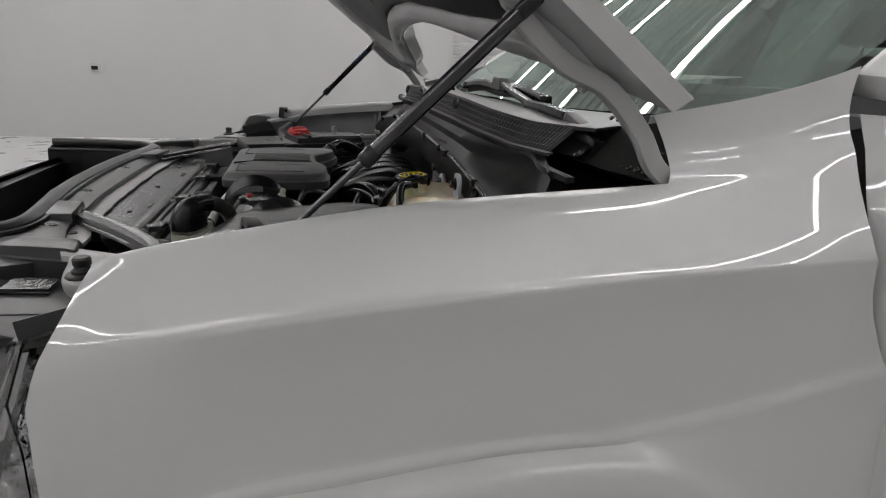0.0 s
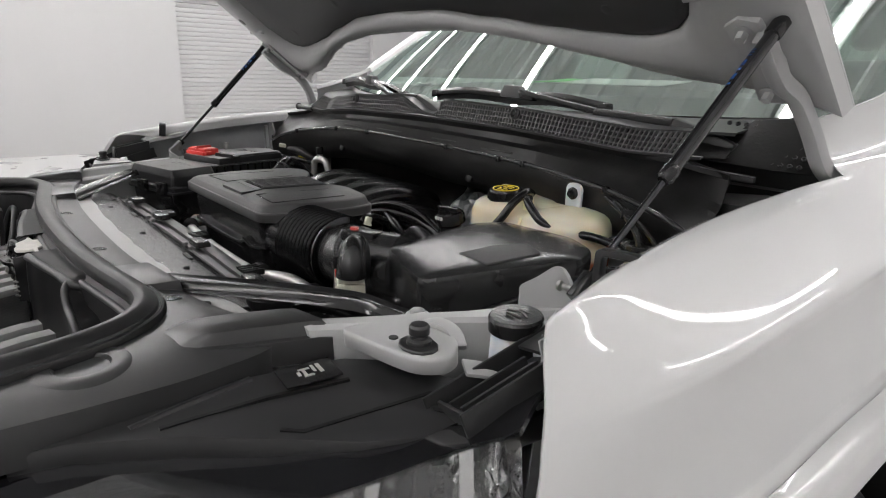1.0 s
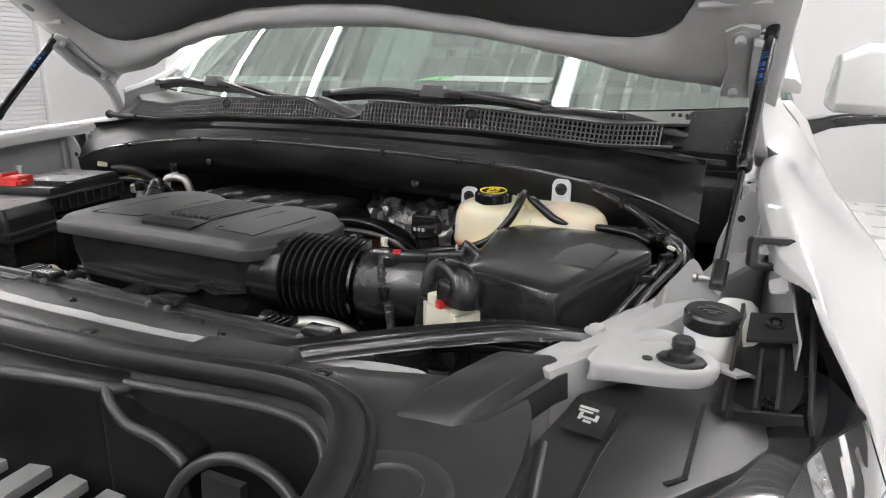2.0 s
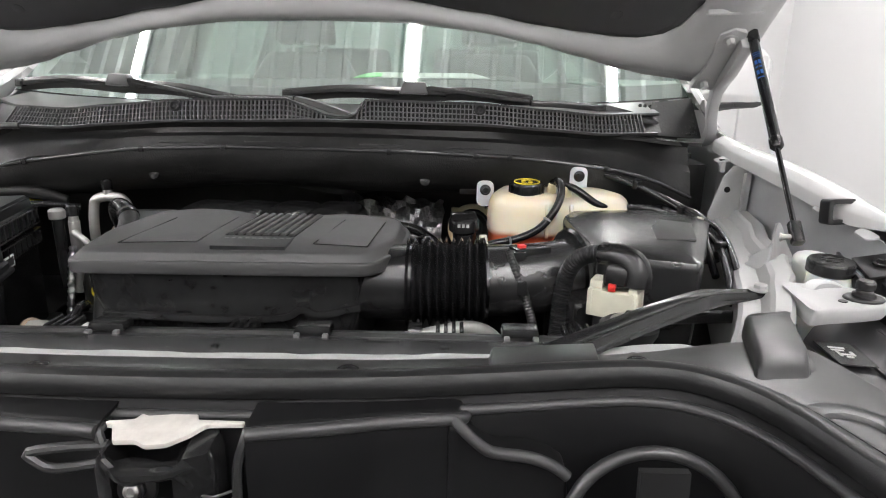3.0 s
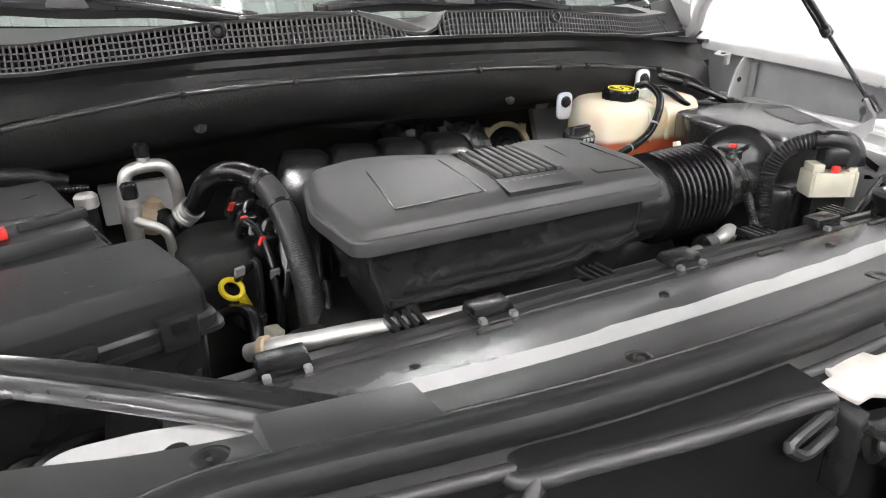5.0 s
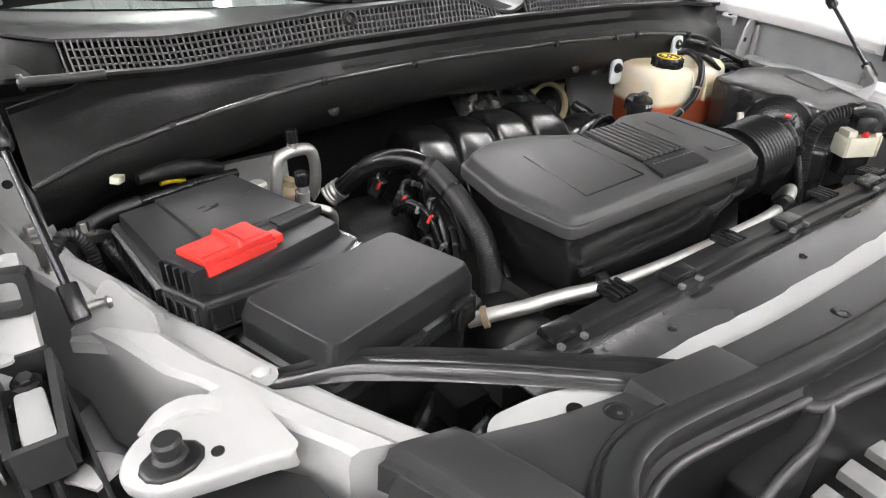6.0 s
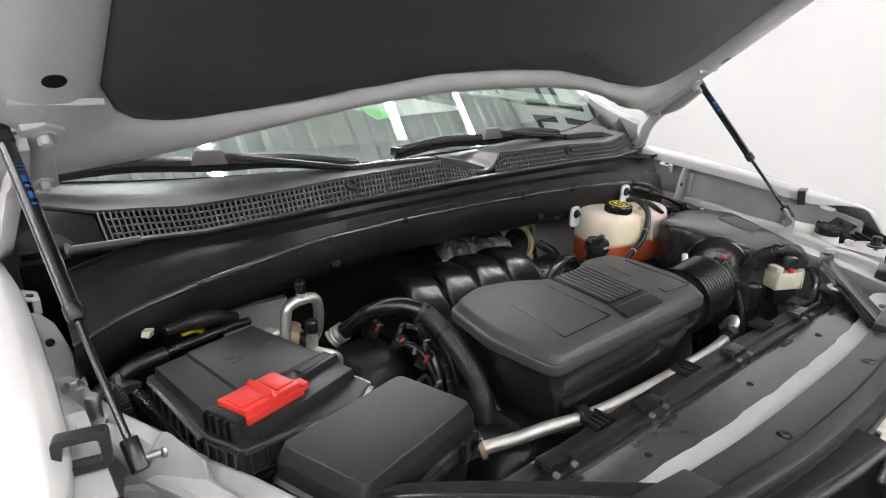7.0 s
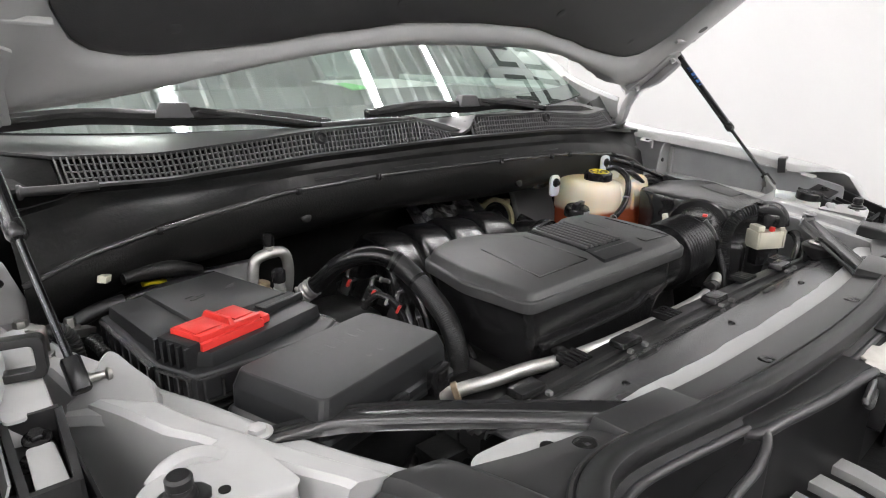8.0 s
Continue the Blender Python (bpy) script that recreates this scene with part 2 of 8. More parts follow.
def part(name, bm, mat, parent, label="", bevel=0.0, seg=2, sharp=40.0, solid=0.0):
    """Links a bmesh, built in world coordinates, as one mesh under a thing or a part of it."""
    base = BASE[parent.name]
    ob = new(name, finish(bm, mat, base, bevel, seg, sharp, solid))
    ob.parent = parent
    BASE[ob.name] = base
    if label:
        ob["label"] = label
    return ob


def solo(name, bm, mat, at, label, category, group="", kind="", bevel=0.0, seg=2, sharp=40.0, solid=0.0):
    """A thing that is one mesh."""
    at = Vector(at)
    ob = new(name, finish(bm, mat, at, bevel, seg, sharp, solid))
    ob.location = at
    BASE[ob.name] = at
    return tagged(ob, label, category, group, kind)


def B():
    return bmesh.new()


def face(bm, vs):
    try:
        return bm.faces.new(vs)
    except ValueError:
        return None


def box(bm, c, s, rot=(0, 0, 0), taper=1.0):
    """A box round c of size s; taper: the top's scale."""
    m = Euler([radians(a) for a in rot]).to_matrix()
    vs = []
    for k in (-1, 1):
        t = taper if k == 1 else 1.0
        for i, j in ((-1, -1), (1, -1), (1, 1), (-1, 1)):
            vs.append(bm.verts.new(Vector(c) + m @ Vector((i * s[0] / 2 * t, j * s[1] / 2 * t, k * s[2] / 2))))
    face(bm, vs[0:4][::-1]), face(bm, vs[4:8])
    for i in range(4):
        face(bm, (vs[i], vs[(i + 1) % 4], vs[4 + (i + 1) % 4], vs[4 + i]))
    return bm


def loft(bm, rings, caps=True, closed=True):
    """Skins rings of equally many points."""
    rs = [[bm.verts.new(p) for p in r] for r in rings]
    n = len(rs[0])
    for a, b in zip(rs, rs[1:]):
        for i in range(n if closed else n - 1):
            face(bm, (a[i], a[(i + 1) % n], b[(i + 1) % n], b[i]))
    if caps and closed:
        face(bm, rs[0][::-1]), face(bm, rs[-1])
    return bm


def prism(bm, poly, z0, z1, inset=0.0):
    """An upright prism on an outline; z0 and z1 may be functions of x, y; inset draws the top in."""
    cx = sum(p[0] for p in poly) / len(poly)
    cy = sum(p[1] for p in poly) / len(poly)
    top = []
    for x, y in poly:
        d = math.hypot(x - cx, y - cy) or 1
        k = 1 - inset / d
        tx, ty = cx + (x - cx) * k, cy + (y - cy) * k
        top.append((tx, ty, z1(tx, ty) if callable(z1) else z1))
    return loft(bm, [[(x, y, z0(x, y) if callable(z0) else z0) for x, y in poly], top])

def spline(pts, n=6):
    """A Catmull-Rom curve through the points."""
    p = [Vector(q) for q in pts]
    p = [2 * p[0] - p[1]] + p + [2 * p[-1] - p[-2]]
    out = []
    for i in range(1, len(p) - 2):
        for k in range(n):
            t = k / n
            a, b, c, d = p[i - 1:i + 3]
            out.append(0.5 * ((2 * b) + (c - a) * t + (2 * a - 5 * b + 4 * c - d) * t * t + (3 * b - a - 3 * c + d) * t ** 3))
    out.append(p[-2].copy())
    return out


def frames_along(pts, up=(0, 0, 1)):
    res, ref = [], Vector(up)
    for i, p in enumerate(pts):
        t = (pts[min(i + 1, len(pts) - 1)] - pts[max(i - 1, 0)]).normalized()
        if i == 0:
            ref = ref if abs(ref.dot(t)) < 0.95 else Vector((1, 0, 0))
        ref = (ref - t * ref.dot(t)).normalized()
        res.append((p, t, ref.copy(), t.cross(ref)))
    return res


def tube(bm, pts, r, n=12, smooth=6, caps=True):
    """A round tube along points; r may be a function of the index share."""
    c = spline(pts, smooth) if smooth else [Vector(q) for q in pts]
    rings = []
    for i, (p, t, a, b) in enumerate(frames_along(c)):
        rr = r(i / (len(c) - 1)) if callable(r) else r
        rings.append([p + (a * math.cos(2 * math.pi * k / n) + b * math.sin(2 * math.pi * k / n)) * rr for k in range(n)])
    return loft(bm, rings, caps)


def corrugated(bm, pts, r, pitch=0.006, depth=0.12, n=12):
    """A ribbed conduit along points."""
    c = spline(pts, 14)
    length = sum((b - a).length for a, b in zip(c, c[1:]))
    m = max(6, int(length / pitch * 4))
    fine, acc, out = [0.0], 0.0, []
    for a, b in zip(c, c[1:]):
        acc += (b - a).length
        fine.append(acc)
    j = 0
    for i in range(m + 1):
        s = length * i / m
        while j < len(c) - 2 and fine[j + 1] < s:
            j += 1
        w = (s - fine[j]) / max(1e-9, fine[j + 1] - fine[j])
        out.append(c[j].lerp(c[j + 1], min(1, w)))
    rings = []
    for i, (p, t, a, b) in enumerate(frames_along(out)):
        rr = r * (1 + (depth if i % 4 in (0, 1) else -depth) * 0.6)
        rings.append([p + (a * math.cos(2 * math.pi * k / n) + b * math.sin(2 * math.pi * k / n)) * rr for k in range(n)])
    return loft(bm, rings)


def bar(bm, pts, profile, up=(0, 0, 1), smooth=6):
    """A profile of (side, up) pairs swept along points."""
    c = spline(pts, smooth) if smooth else [Vector(q) for q in pts]
    rings = []
    for p, t, a, b in frames_along(c, up):
        rings.append([p + b * s + a * h for s, h in profile])
    return loft(bm, rings)


def lathe(bm, at, axis, prof, n=24):
    """A turned body: profile of (radius, height) along the axis."""
    q = Vector((0, 0, 1)).rotation_difference(Vector(axis).normalized())
    rings = [[Vector(at) + q @ Vector((r * math.cos(2 * math.pi * k / n), r * math.sin(2 * math.pi * k / n), h)) for k in range(n)]
             for r, h in prof]
    return loft(bm, rings)


def sheet(bm, rows):
    """A surface through rows of points."""
    return loft(bm, rows, caps=False, closed=False)


def lerp_table(tab, x):
    if x <= tab[0][0]:
        return tab[0][1]
    for (a, u), (b, v) in zip(tab, tab[1:]):
        if x <= b:
            w = (x - a) / (b - a)
            w = w * w * (3 - 2 * w) * 0.5 + w * 0.5
            return u + (v - u) * w
    return tab[-1][1]


def curve_table(tab, x):
    """A smooth curve through the table's points."""
    t = [(2 * tab[0][0] - tab[1][0], 2 * tab[0][1] - tab[1][1])] + list(tab) + [(2 * tab[-1][0] - tab[-2][0], 2 * tab[-1][1] - tab[-2][1])]
    x = max(tab[0][0], min(tab[-1][0], x))
    i = 1
    while i < len(t) - 3 and x > t[i + 1][0]:
        i += 1
    (x0, a), (x1, b), (x2, c), (x3, d) = t[i - 1:i + 3]
    h, w = x2 - x1, (x - x1) / (x2 - x1)
    m1, m2 = (c - a) / (x2 - x0) * h, (d - b) / (x3 - x1) * h
    return (2 * w ** 3 - 3 * w * w + 1) * b + (w ** 3 - 2 * w * w + w) * m1 + (3 * w * w - 2 * w ** 3) * c + (w ** 3 - w * w) * m2


def rounded(w, h, r, n=5):
    """A rounded rectangle outline, w by h."""
    out = []
    for cx, cy, a0 in ((w / 2 - r, h / 2 - r, 0), (-w / 2 + r, h / 2 - r, 90), (-w / 2 + r, -h / 2 + r, 180), (w / 2 - r, -h / 2 + r, 270)):
        for k in range(n + 1):
            a = radians(a0 + 90 * k / n)
            out.append((cx + r * math.cos(a), cy + r * math.sin(a)))
    return out


def round_poly(pts, r, n=5):
    """An outline with its corners rounded."""
    out, m = [], len(pts)
    for i in range(m):
        p = Vector(pts[i])
        a, b = Vector(pts[i - 1]) - p, Vector(pts[(i + 1) % m]) - p
        d = min(r, a.length * 0.45, b.length * 0.45)
        s, e = p + a.normalized() * d, p + b.normalized() * d
        for k in range(n + 1):
            t = k / n
            q = s * (1 - t) ** 2 + p * 2 * t * (1 - t) + e * t * t
            out.append((q.x, q.y))
    return out


def hexbolt(bm, at, axis, r=0.009, h=0.008, flange=0.013):
    lathe(bm, at, axis, [(0.0005, 0), (flange, 0), (flange, 0.002), (flange * 0.8, 0.003)], 16)
    lathe(bm, Vector(at) + Vector(axis).normalized() * 0.002, axis, [(r, 0), (r, h * 0.85), (r * 0.85, h), (0.0005, h)], 6)
    return bm

# ---------------------------------------------------------------- the room
X0, X1, Y0, Y1 = -10.0, 4.75, -7.0, 8.5
f = solo("floor", box(B(), ((X0 + X1) / 2, (Y0 + Y1) / 2, -0.05), (X1 - X0 + 0.8, Y1 - Y0 + 0.8, 0.1)), FLOORMAT, (0, 0, 0),
         "smooth grey sealed workshop floor", "floor", kind="structure")
bm = box(B(), ((X0 + X1) / 2, (Y0 + Y1) / 2, CEIL_Z + 0.15), (X1 - X0 + 0.8, Y1 - Y0 + 0.8, 0.2))
x = X0 + 0.1
while x < X1:
    loft(bm, [[(x - 0.05, y, CEIL_Z + 0.06), (x - 0.02, y, CEIL_Z), (x + 0.02, y, CEIL_Z), (x + 0.05, y, CEIL_Z + 0.06)] for y in (Y0, Y1)])
    x += 0.245
solo("ceiling", bm, CEILMAT, (0, 0, CEIL_Z), "pale ribbed metal workshop ceiling above the lights", "ceiling", kind="structure")
WH = CEIL_Z
# west wall: solid part, then a roller door in its opening
solo("wall_west", box(B(), (X0 - 0.1, (Y0 + 3.3) / 2, WH / 2), (0.2, 3.3 - Y0, WH)), WALL, (X0, -2, 0), "plain white painted workshop wall", "wall", kind="structure")
solo("wall_west_2", box(box(B(), (X0 - 0.1, 7.9, WH / 2), (0.2, 1.6, WH)), (X0 - 0.1, 5.2, 3.3), (0.2, 3.8, WH - 3.0)), WALL, (X0, 7.9, 0),
     "plain white wall beside a roller door", "wall", kind="structure")
rd = thing("roller_door", (X0 - 0.12, 5.2, 0), "white slatted roller door, closed, in a white wall", "door", kind="structure")
for i in range(40):
    bm = B()
    z = 0.0375 + i * 0.075
    loft(bm, [[(X0 - 0.15, y, z - 0.037), (X0 - 0.105, y, z - 0.034), (X0 - 0.095, y, z), (X0 - 0.105, y, z + 0.034), (X0 - 0.15, y, z + 0.037)]
              for y in (3.32, 7.08)])
    part("slat", bm, WALL, rd)
# south wall: white, with dark lettering drawn as plain bars, which shows in the glass
solo("wall_south", box(B(), ((X0 + X1) / 2, Y0 - 0.1, WH / 2), (X1 - X0 + 0.4, 0.2, WH)), WALL, (0, Y0, 0), "plain white painted workshop wall", "wall", kind="structure")
solo("wall_east", box(B(), (X1 + 0.1, (Y0 + Y1) / 2, WH / 2), (0.2, Y1 - Y0, WH)), WALL, (X1, 0, 0), "plain white painted workshop wall", "wall", kind="structure")
sg = thing("wall_sign", (X1 - 0.012, 2.8, 3.1), "large dark sign letters high on a white wall", "sign")
for row, z0 in enumerate((3.72, 3.05)):
    for k in range(5):
        y = 1.4 + 0.62 * k
        for dy, dz, w, h in ((0.0, 0.24, 0.10, 0.48), (0.36, 0.24, 0.10, 0.48), (0.18, 0.42 if (k + row) % 2 else 0.06, 0.30, 0.10)):
            part("print_bar", box(B(), (X1 - 0.012, y + dy, z0 + dz), (0.02, w, h)), INK, sg)
# north wall with a door in an opening
DX0, DX1, DH = 2.75, 4.22, 2.45
bm = B()
box(bm, ((X0 + DX0) / 2, Y1 + 0.1, WH / 2), (DX0 - X0, 0.2, WH))
box(bm, ((X1 + DX1) / 2, Y1 + 0.1, WH / 2), (X1 - DX1, 0.2, WH))
box(bm, ((DX0 + DX1) / 2, Y1 + 0.1, (WH + DH) / 2), (DX1 - DX0, 0.2, WH - DH))
solo("wall_north", bm, WALL, (0, Y1, 0), "plain white painted workshop wall with a door", "wall", kind="structure")
door = thing("door_1", (DX0, Y1 + 0.06, 0), "white metal service door with a frosted glass pane", "door", kind="structure")
wx0, wx1, wz0, wz1 = 3.24, 3.93, 1.32, 2.10
bm = B()
yy, th = Y1 + 0.07, 0.05
box(bm, ((DX0 + wx0) / 2, yy, DH / 2), (wx0 - DX0 - 0.01, th, DH - 0.02))
box(bm, ((wx1 + DX1) / 2, yy, DH / 2), (DX1 - wx1 - 0.01, th, DH - 0.02))
box(bm, ((wx0 + wx1) / 2, yy, wz0 / 2), (wx1 - wx0, th, wz0 - 0.02))
box(bm, ((wx0 + wx1) / 2, yy, (wz1 + DH) / 2), (wx1 - wx0, th, DH - wz1 - 0.02))
part("door_leaf", bm, WALL, door)
FROST = material("frosted_pane", (0.33, 0.35, 0.34), 0.35, var=0.03, scale=3, bump=0.1)
part("door_pane", box(B(), ((wx0 + wx1) / 2, yy, (wz0 + wz1) / 2), (wx1 - wx0 + 0.002, 0.012, wz1 - wz0 + 0.002)), FROST, door, "frosted grey-green pane")
for hz_ in (0.3, 1.15, 2.03):
    part("hinge", box(B(), (DX1 - 0.01, Y1 + 0.03, hz_), (0.05, 0.03, 0.13)), STEEL, door, bevel=0.004)
solo("baseboard", box(B(), ((DX1 + X1) / 2 + 0.02, Y1 - 0.012, 0.07), (X1 - DX1 - 0.04, 0.024, 0.14)), SKIRT, (4.5, Y1, 0),
     "dark grey skirting along a white wall", "skirting", kind="structure", bevel=0.004)
# blue bin by the far wall
bb = thing("waste_bin", (-7.75, 8.05, 0), "blue plastic bin standing by a white wall", "bin")
part("bin_body", loft(B(), [[(-7.75 + a, 8.05 + b, z) for a, b in rounded(w, w, 0.06)] for w, z in ((0.42, 0.0), (0.50, 1.0))]), BLUE, bb, "blue plastic body", bevel=0.01)
part("bin_lid", loft(B(), [[(-7.75 + a, 8.05 + b, z) for a, b in rounded(w, w, 0.07)] for w, z in ((0.54, 1.0), (0.54, 1.05), (0.46, 1.12))]), BLUE, bb, "blue lid", bevel=0.01)
# small control box on the west wall
th_ = thing("wall_thermostat", (X0, -2.68, 1.15), "small white wall thermostat with a dark display", "thermostat")
part("body", box(B(), (X0 + 0.02, -2.68, 1.15), (0.04, 0.17, 0.15)), WALL, th_, bevel=0.008)
part("display", box(B(), (X0 + 0.042, -2.72, 1.135), (0.006, 0.10, 0.06)), SATIN, th_, "dark display")

# ceiling light strips, lengthwise over the car
lamp = thing("ceiling_light", (STRIP_X[0], 3.25, CEIL_Z), "long white linear ceiling light, switched on", "light", "rows of ceiling lights")
part("housing", box(B(), (STRIP_X[0], 3.25, CEIL_Z - 0.02), (0.17, 6.0, 0.04)), LAMPBODY, lamp, bevel=0.006)
part("diffuser", box(B(), (STRIP_X[0], 3.25, CEIL_Z - 0.052), (0.085, 5.9, 0.024)), TUBE, lamp, "glowing white diffuser", bevel=0.006)
for x in STRIP_X:
    # the two rows over the driver's side start further back
    for y in (4.65 if x > 1 else 3.25, -3.95):
        if (x, y) != (STRIP_X[0], 3.25):
            copy_thing(lamp, Matrix.Translation((x, y, CEIL_Z)))

# ---------------------------------------------------------------- the car's body
car = thing("car", (0, 2.2, 0), "white full-size sport utility car with its hood raised", "car")
ZC = [(0.4, 1.158), (0.44, 1.1772), (0.48, 1.1896), (0.55, 1.202), (0.65, 1.217), (0.75, 1.23), (0.85, 1.239), (1.03, 1.252), (1.12, 1.261), (1.2, 1.276), (1.32, 1.318)]
XS = [(0.385, 0.909), (0.45, 0.926), (0.55, 0.955), (0.65, 0.969), (0.70, 0.972), (0.80, 0.973), (0.90, 0.972), (1.0, 0.970), (1.4, 0.972)]
XC = [(0.385, 0.866), (0.45, 0.862), (0.55, 0.855), (0.65, 0.849), (0.75, 0.845), (0.95, 0.845), (1.05, 0.852), (1.15, 0.866), (1.25, 0.880), (1.32, 0.888), (1.4, 0.890)]
CREASE = [(0.385, 1.092), (0.50, 1.122), (0.60, 1.1435), (0.70, 1.158), (0.80, 1.167), (0.90, 1.174), (1.0, 1.181), (1.25, 1.193), (1.4, 1.197)]
FLARE = [(0.385, 0.8), (0.5, 0.902), (0.6, 0.949), (0.714, 0.971), (0.8, 0.984), (0.9, 0.988), (0.994, 0.981), (1.066, 0.96), (1.166, 0.905), (1.25, 0.805), (1.4, 0.625)]
FLINE = [(0.385, 0.86), (0.5, 0.932), (0.6, 0.966), (0.714, 0.983), (0.8, 0.991), (0.9, 0.994), (0.99, 0.995), (1.14, 1.015), (1.312, 1.048), (1.4, 1.057)]


def arch(y):
    d = abs(y - 0.93) / 0.47
    return 0.42 if d >= 1 else 0.42 + 0.49 * (1 - d ** 2.7) ** (1 / 2.7)


EDGE_X = [(0.45, 0.925), (0.9, 0.924), (1.06, 0.919), (1.08, 0.915), (1.10, 0.908), (1.12, 0.899), (1.14, 0.887), (1.16, 0.875), (1.18, 0.865), (1.19, 0.862), (1.21, 0.862)]
EDGE_Y = [(0.45, 0.40), (0.9, 0.392), (1.06, 0.389), (1.08, 0.394), (1.10, 0.400), (1.12, 0.410), (1.14, 0.422), (1.16, 0.434), (1.18, 0.449), (1.19, 0.457), (1.21, 0.478)]


def smooth_step(a, b, y):
    w = min(1.0, max(0.0, (y - a) / (b - a)))
    return w * w * (3 - 2 * w)


def crown_curve(y, mean):
    """The fender's upper side as shares of its width and drop: a roll at the inner edge, a long nearly straight slope and a soft crease."""
    w2 = curve_table([(0.4, 0.22), (0.6, 0.26), (0.7, 0.30), (0.8, 0.33), (0.9, 0.32), (1.0, 0.25), (1.1, 0.15), (1.4, 0.10)], y)
    w3 = curve_table([(0.4, 0.93), (0.8, 0.93), (0.9, 0.92), (1.0, 0.88), (1.1, 0.83), (1.4, 0.78)], y)
    k = smooth_step(0.76, 0.94, y)
    table = [(w2 - 0.34, 4.0), (w2 - 0.19, 11.0), (w2 - 0.10, 26.0), (w2, 32.0 + 1.0 * k), (w2 + 0.08, 33.6 + 3.4 * k), (w3 - 0.06, 34.2 + 5.0 * k), (w3, 44.0), (0.965, 59.0 - 9.0 * k), (1.0, 70.0 - 17.0 * k)]
    steps = [k / 22 for k in range(21)] + [0.94, 0.96, 0.975, 0.9875, 1.0]
    slopes = [lerp_table(table, (w0 + w1) / 2) for w0, w1 in zip(steps, steps[1:])]
    shift = 0.0
    for again in range(6):
        x = z = 0.0
        pts = [(0.0, 0.0)]
        for a, w0, w1 in zip(slopes, steps, steps[1:]):
            x, z = x + (w1 - w0) * math.cos(radians(a + shift)), z + (w1 - w0) * math.sin(radians(a + shift))
            pts.append((x, z))
        shift += math.degrees(mean - math.atan2(z, x))
    return [(a / x, b / z) for a, b in pts]


def fender_profile(y):
    """Points down the fender at y, from its shoulder over the crease and the flare's edge to the wheel arch."""
    zc, xs, zk, fl, zf = (curve_table(t, y) for t in (ZC, XS, CREASE, FLARE, FLINE))
    zb = min(arch(y), fl - 0.05) if abs(y - 0.93) < 0.47 else 0.45
    xc = curve_table(XC, y)
    out = [(xc + (xs - xc) * cx, zc + (zk - zc) * cz) for cx, cz in crown_curve(y, math.atan2(zc - zk, xs - xc))]
    hi = max(fl + 0.008, zf)
    lo = fl + 0.30 * (hi - fl)
    return out + [(xs + 0.0016, zk - 0.002), (xs + 0.0018, zk - 0.006), (xs + 0.0, zk - 0.020), (xs - 0.003, zk - 0.045), (xs - 0.003, (zk + hi) / 2), (xs + 0.001, hi + 0.03), (xs + 0.0030, hi + 0.016), (xs + 0.0040, hi + 0.0105), (xs + 0.0050, hi + 0.0086), (xs + 0.0080, hi + 0.0054), (xs + 0.0112, hi + 0.0018), (xs + 0.0124, hi - 0.0006),
                  (xs + 0.0132, hi - 0.006), (xs + 0.0148, (hi + lo) / 2), (xs + 0.0245, lo), (xs + 0.033, fl + 0.002), (xs + 0.041, fl - 0.005), (xs + 0.045, fl - 0.016), (xs + 0.046, fl - 0.036),
                  (xs + 0.044, zb + 0.004), (xs + 0.0, zb)]


REAR_EDGE = [(0.40, 1.375), (0.853, 1.368), (1.043, 1.338), (1.11, 1.312), (1.20, 1.290), (1.26, 1.294), (1.32, 1.310), (1.40, 1.335)]
TOP_EDGE = [(1.088, 0.803, 1.334), (1.15, 0.816, 1.347), (1.20, 0.826, 1.358), (1.25, 0.836, 1.372), (1.30, 0.844, 1.388), (1.335, 0.850, 1.402)]


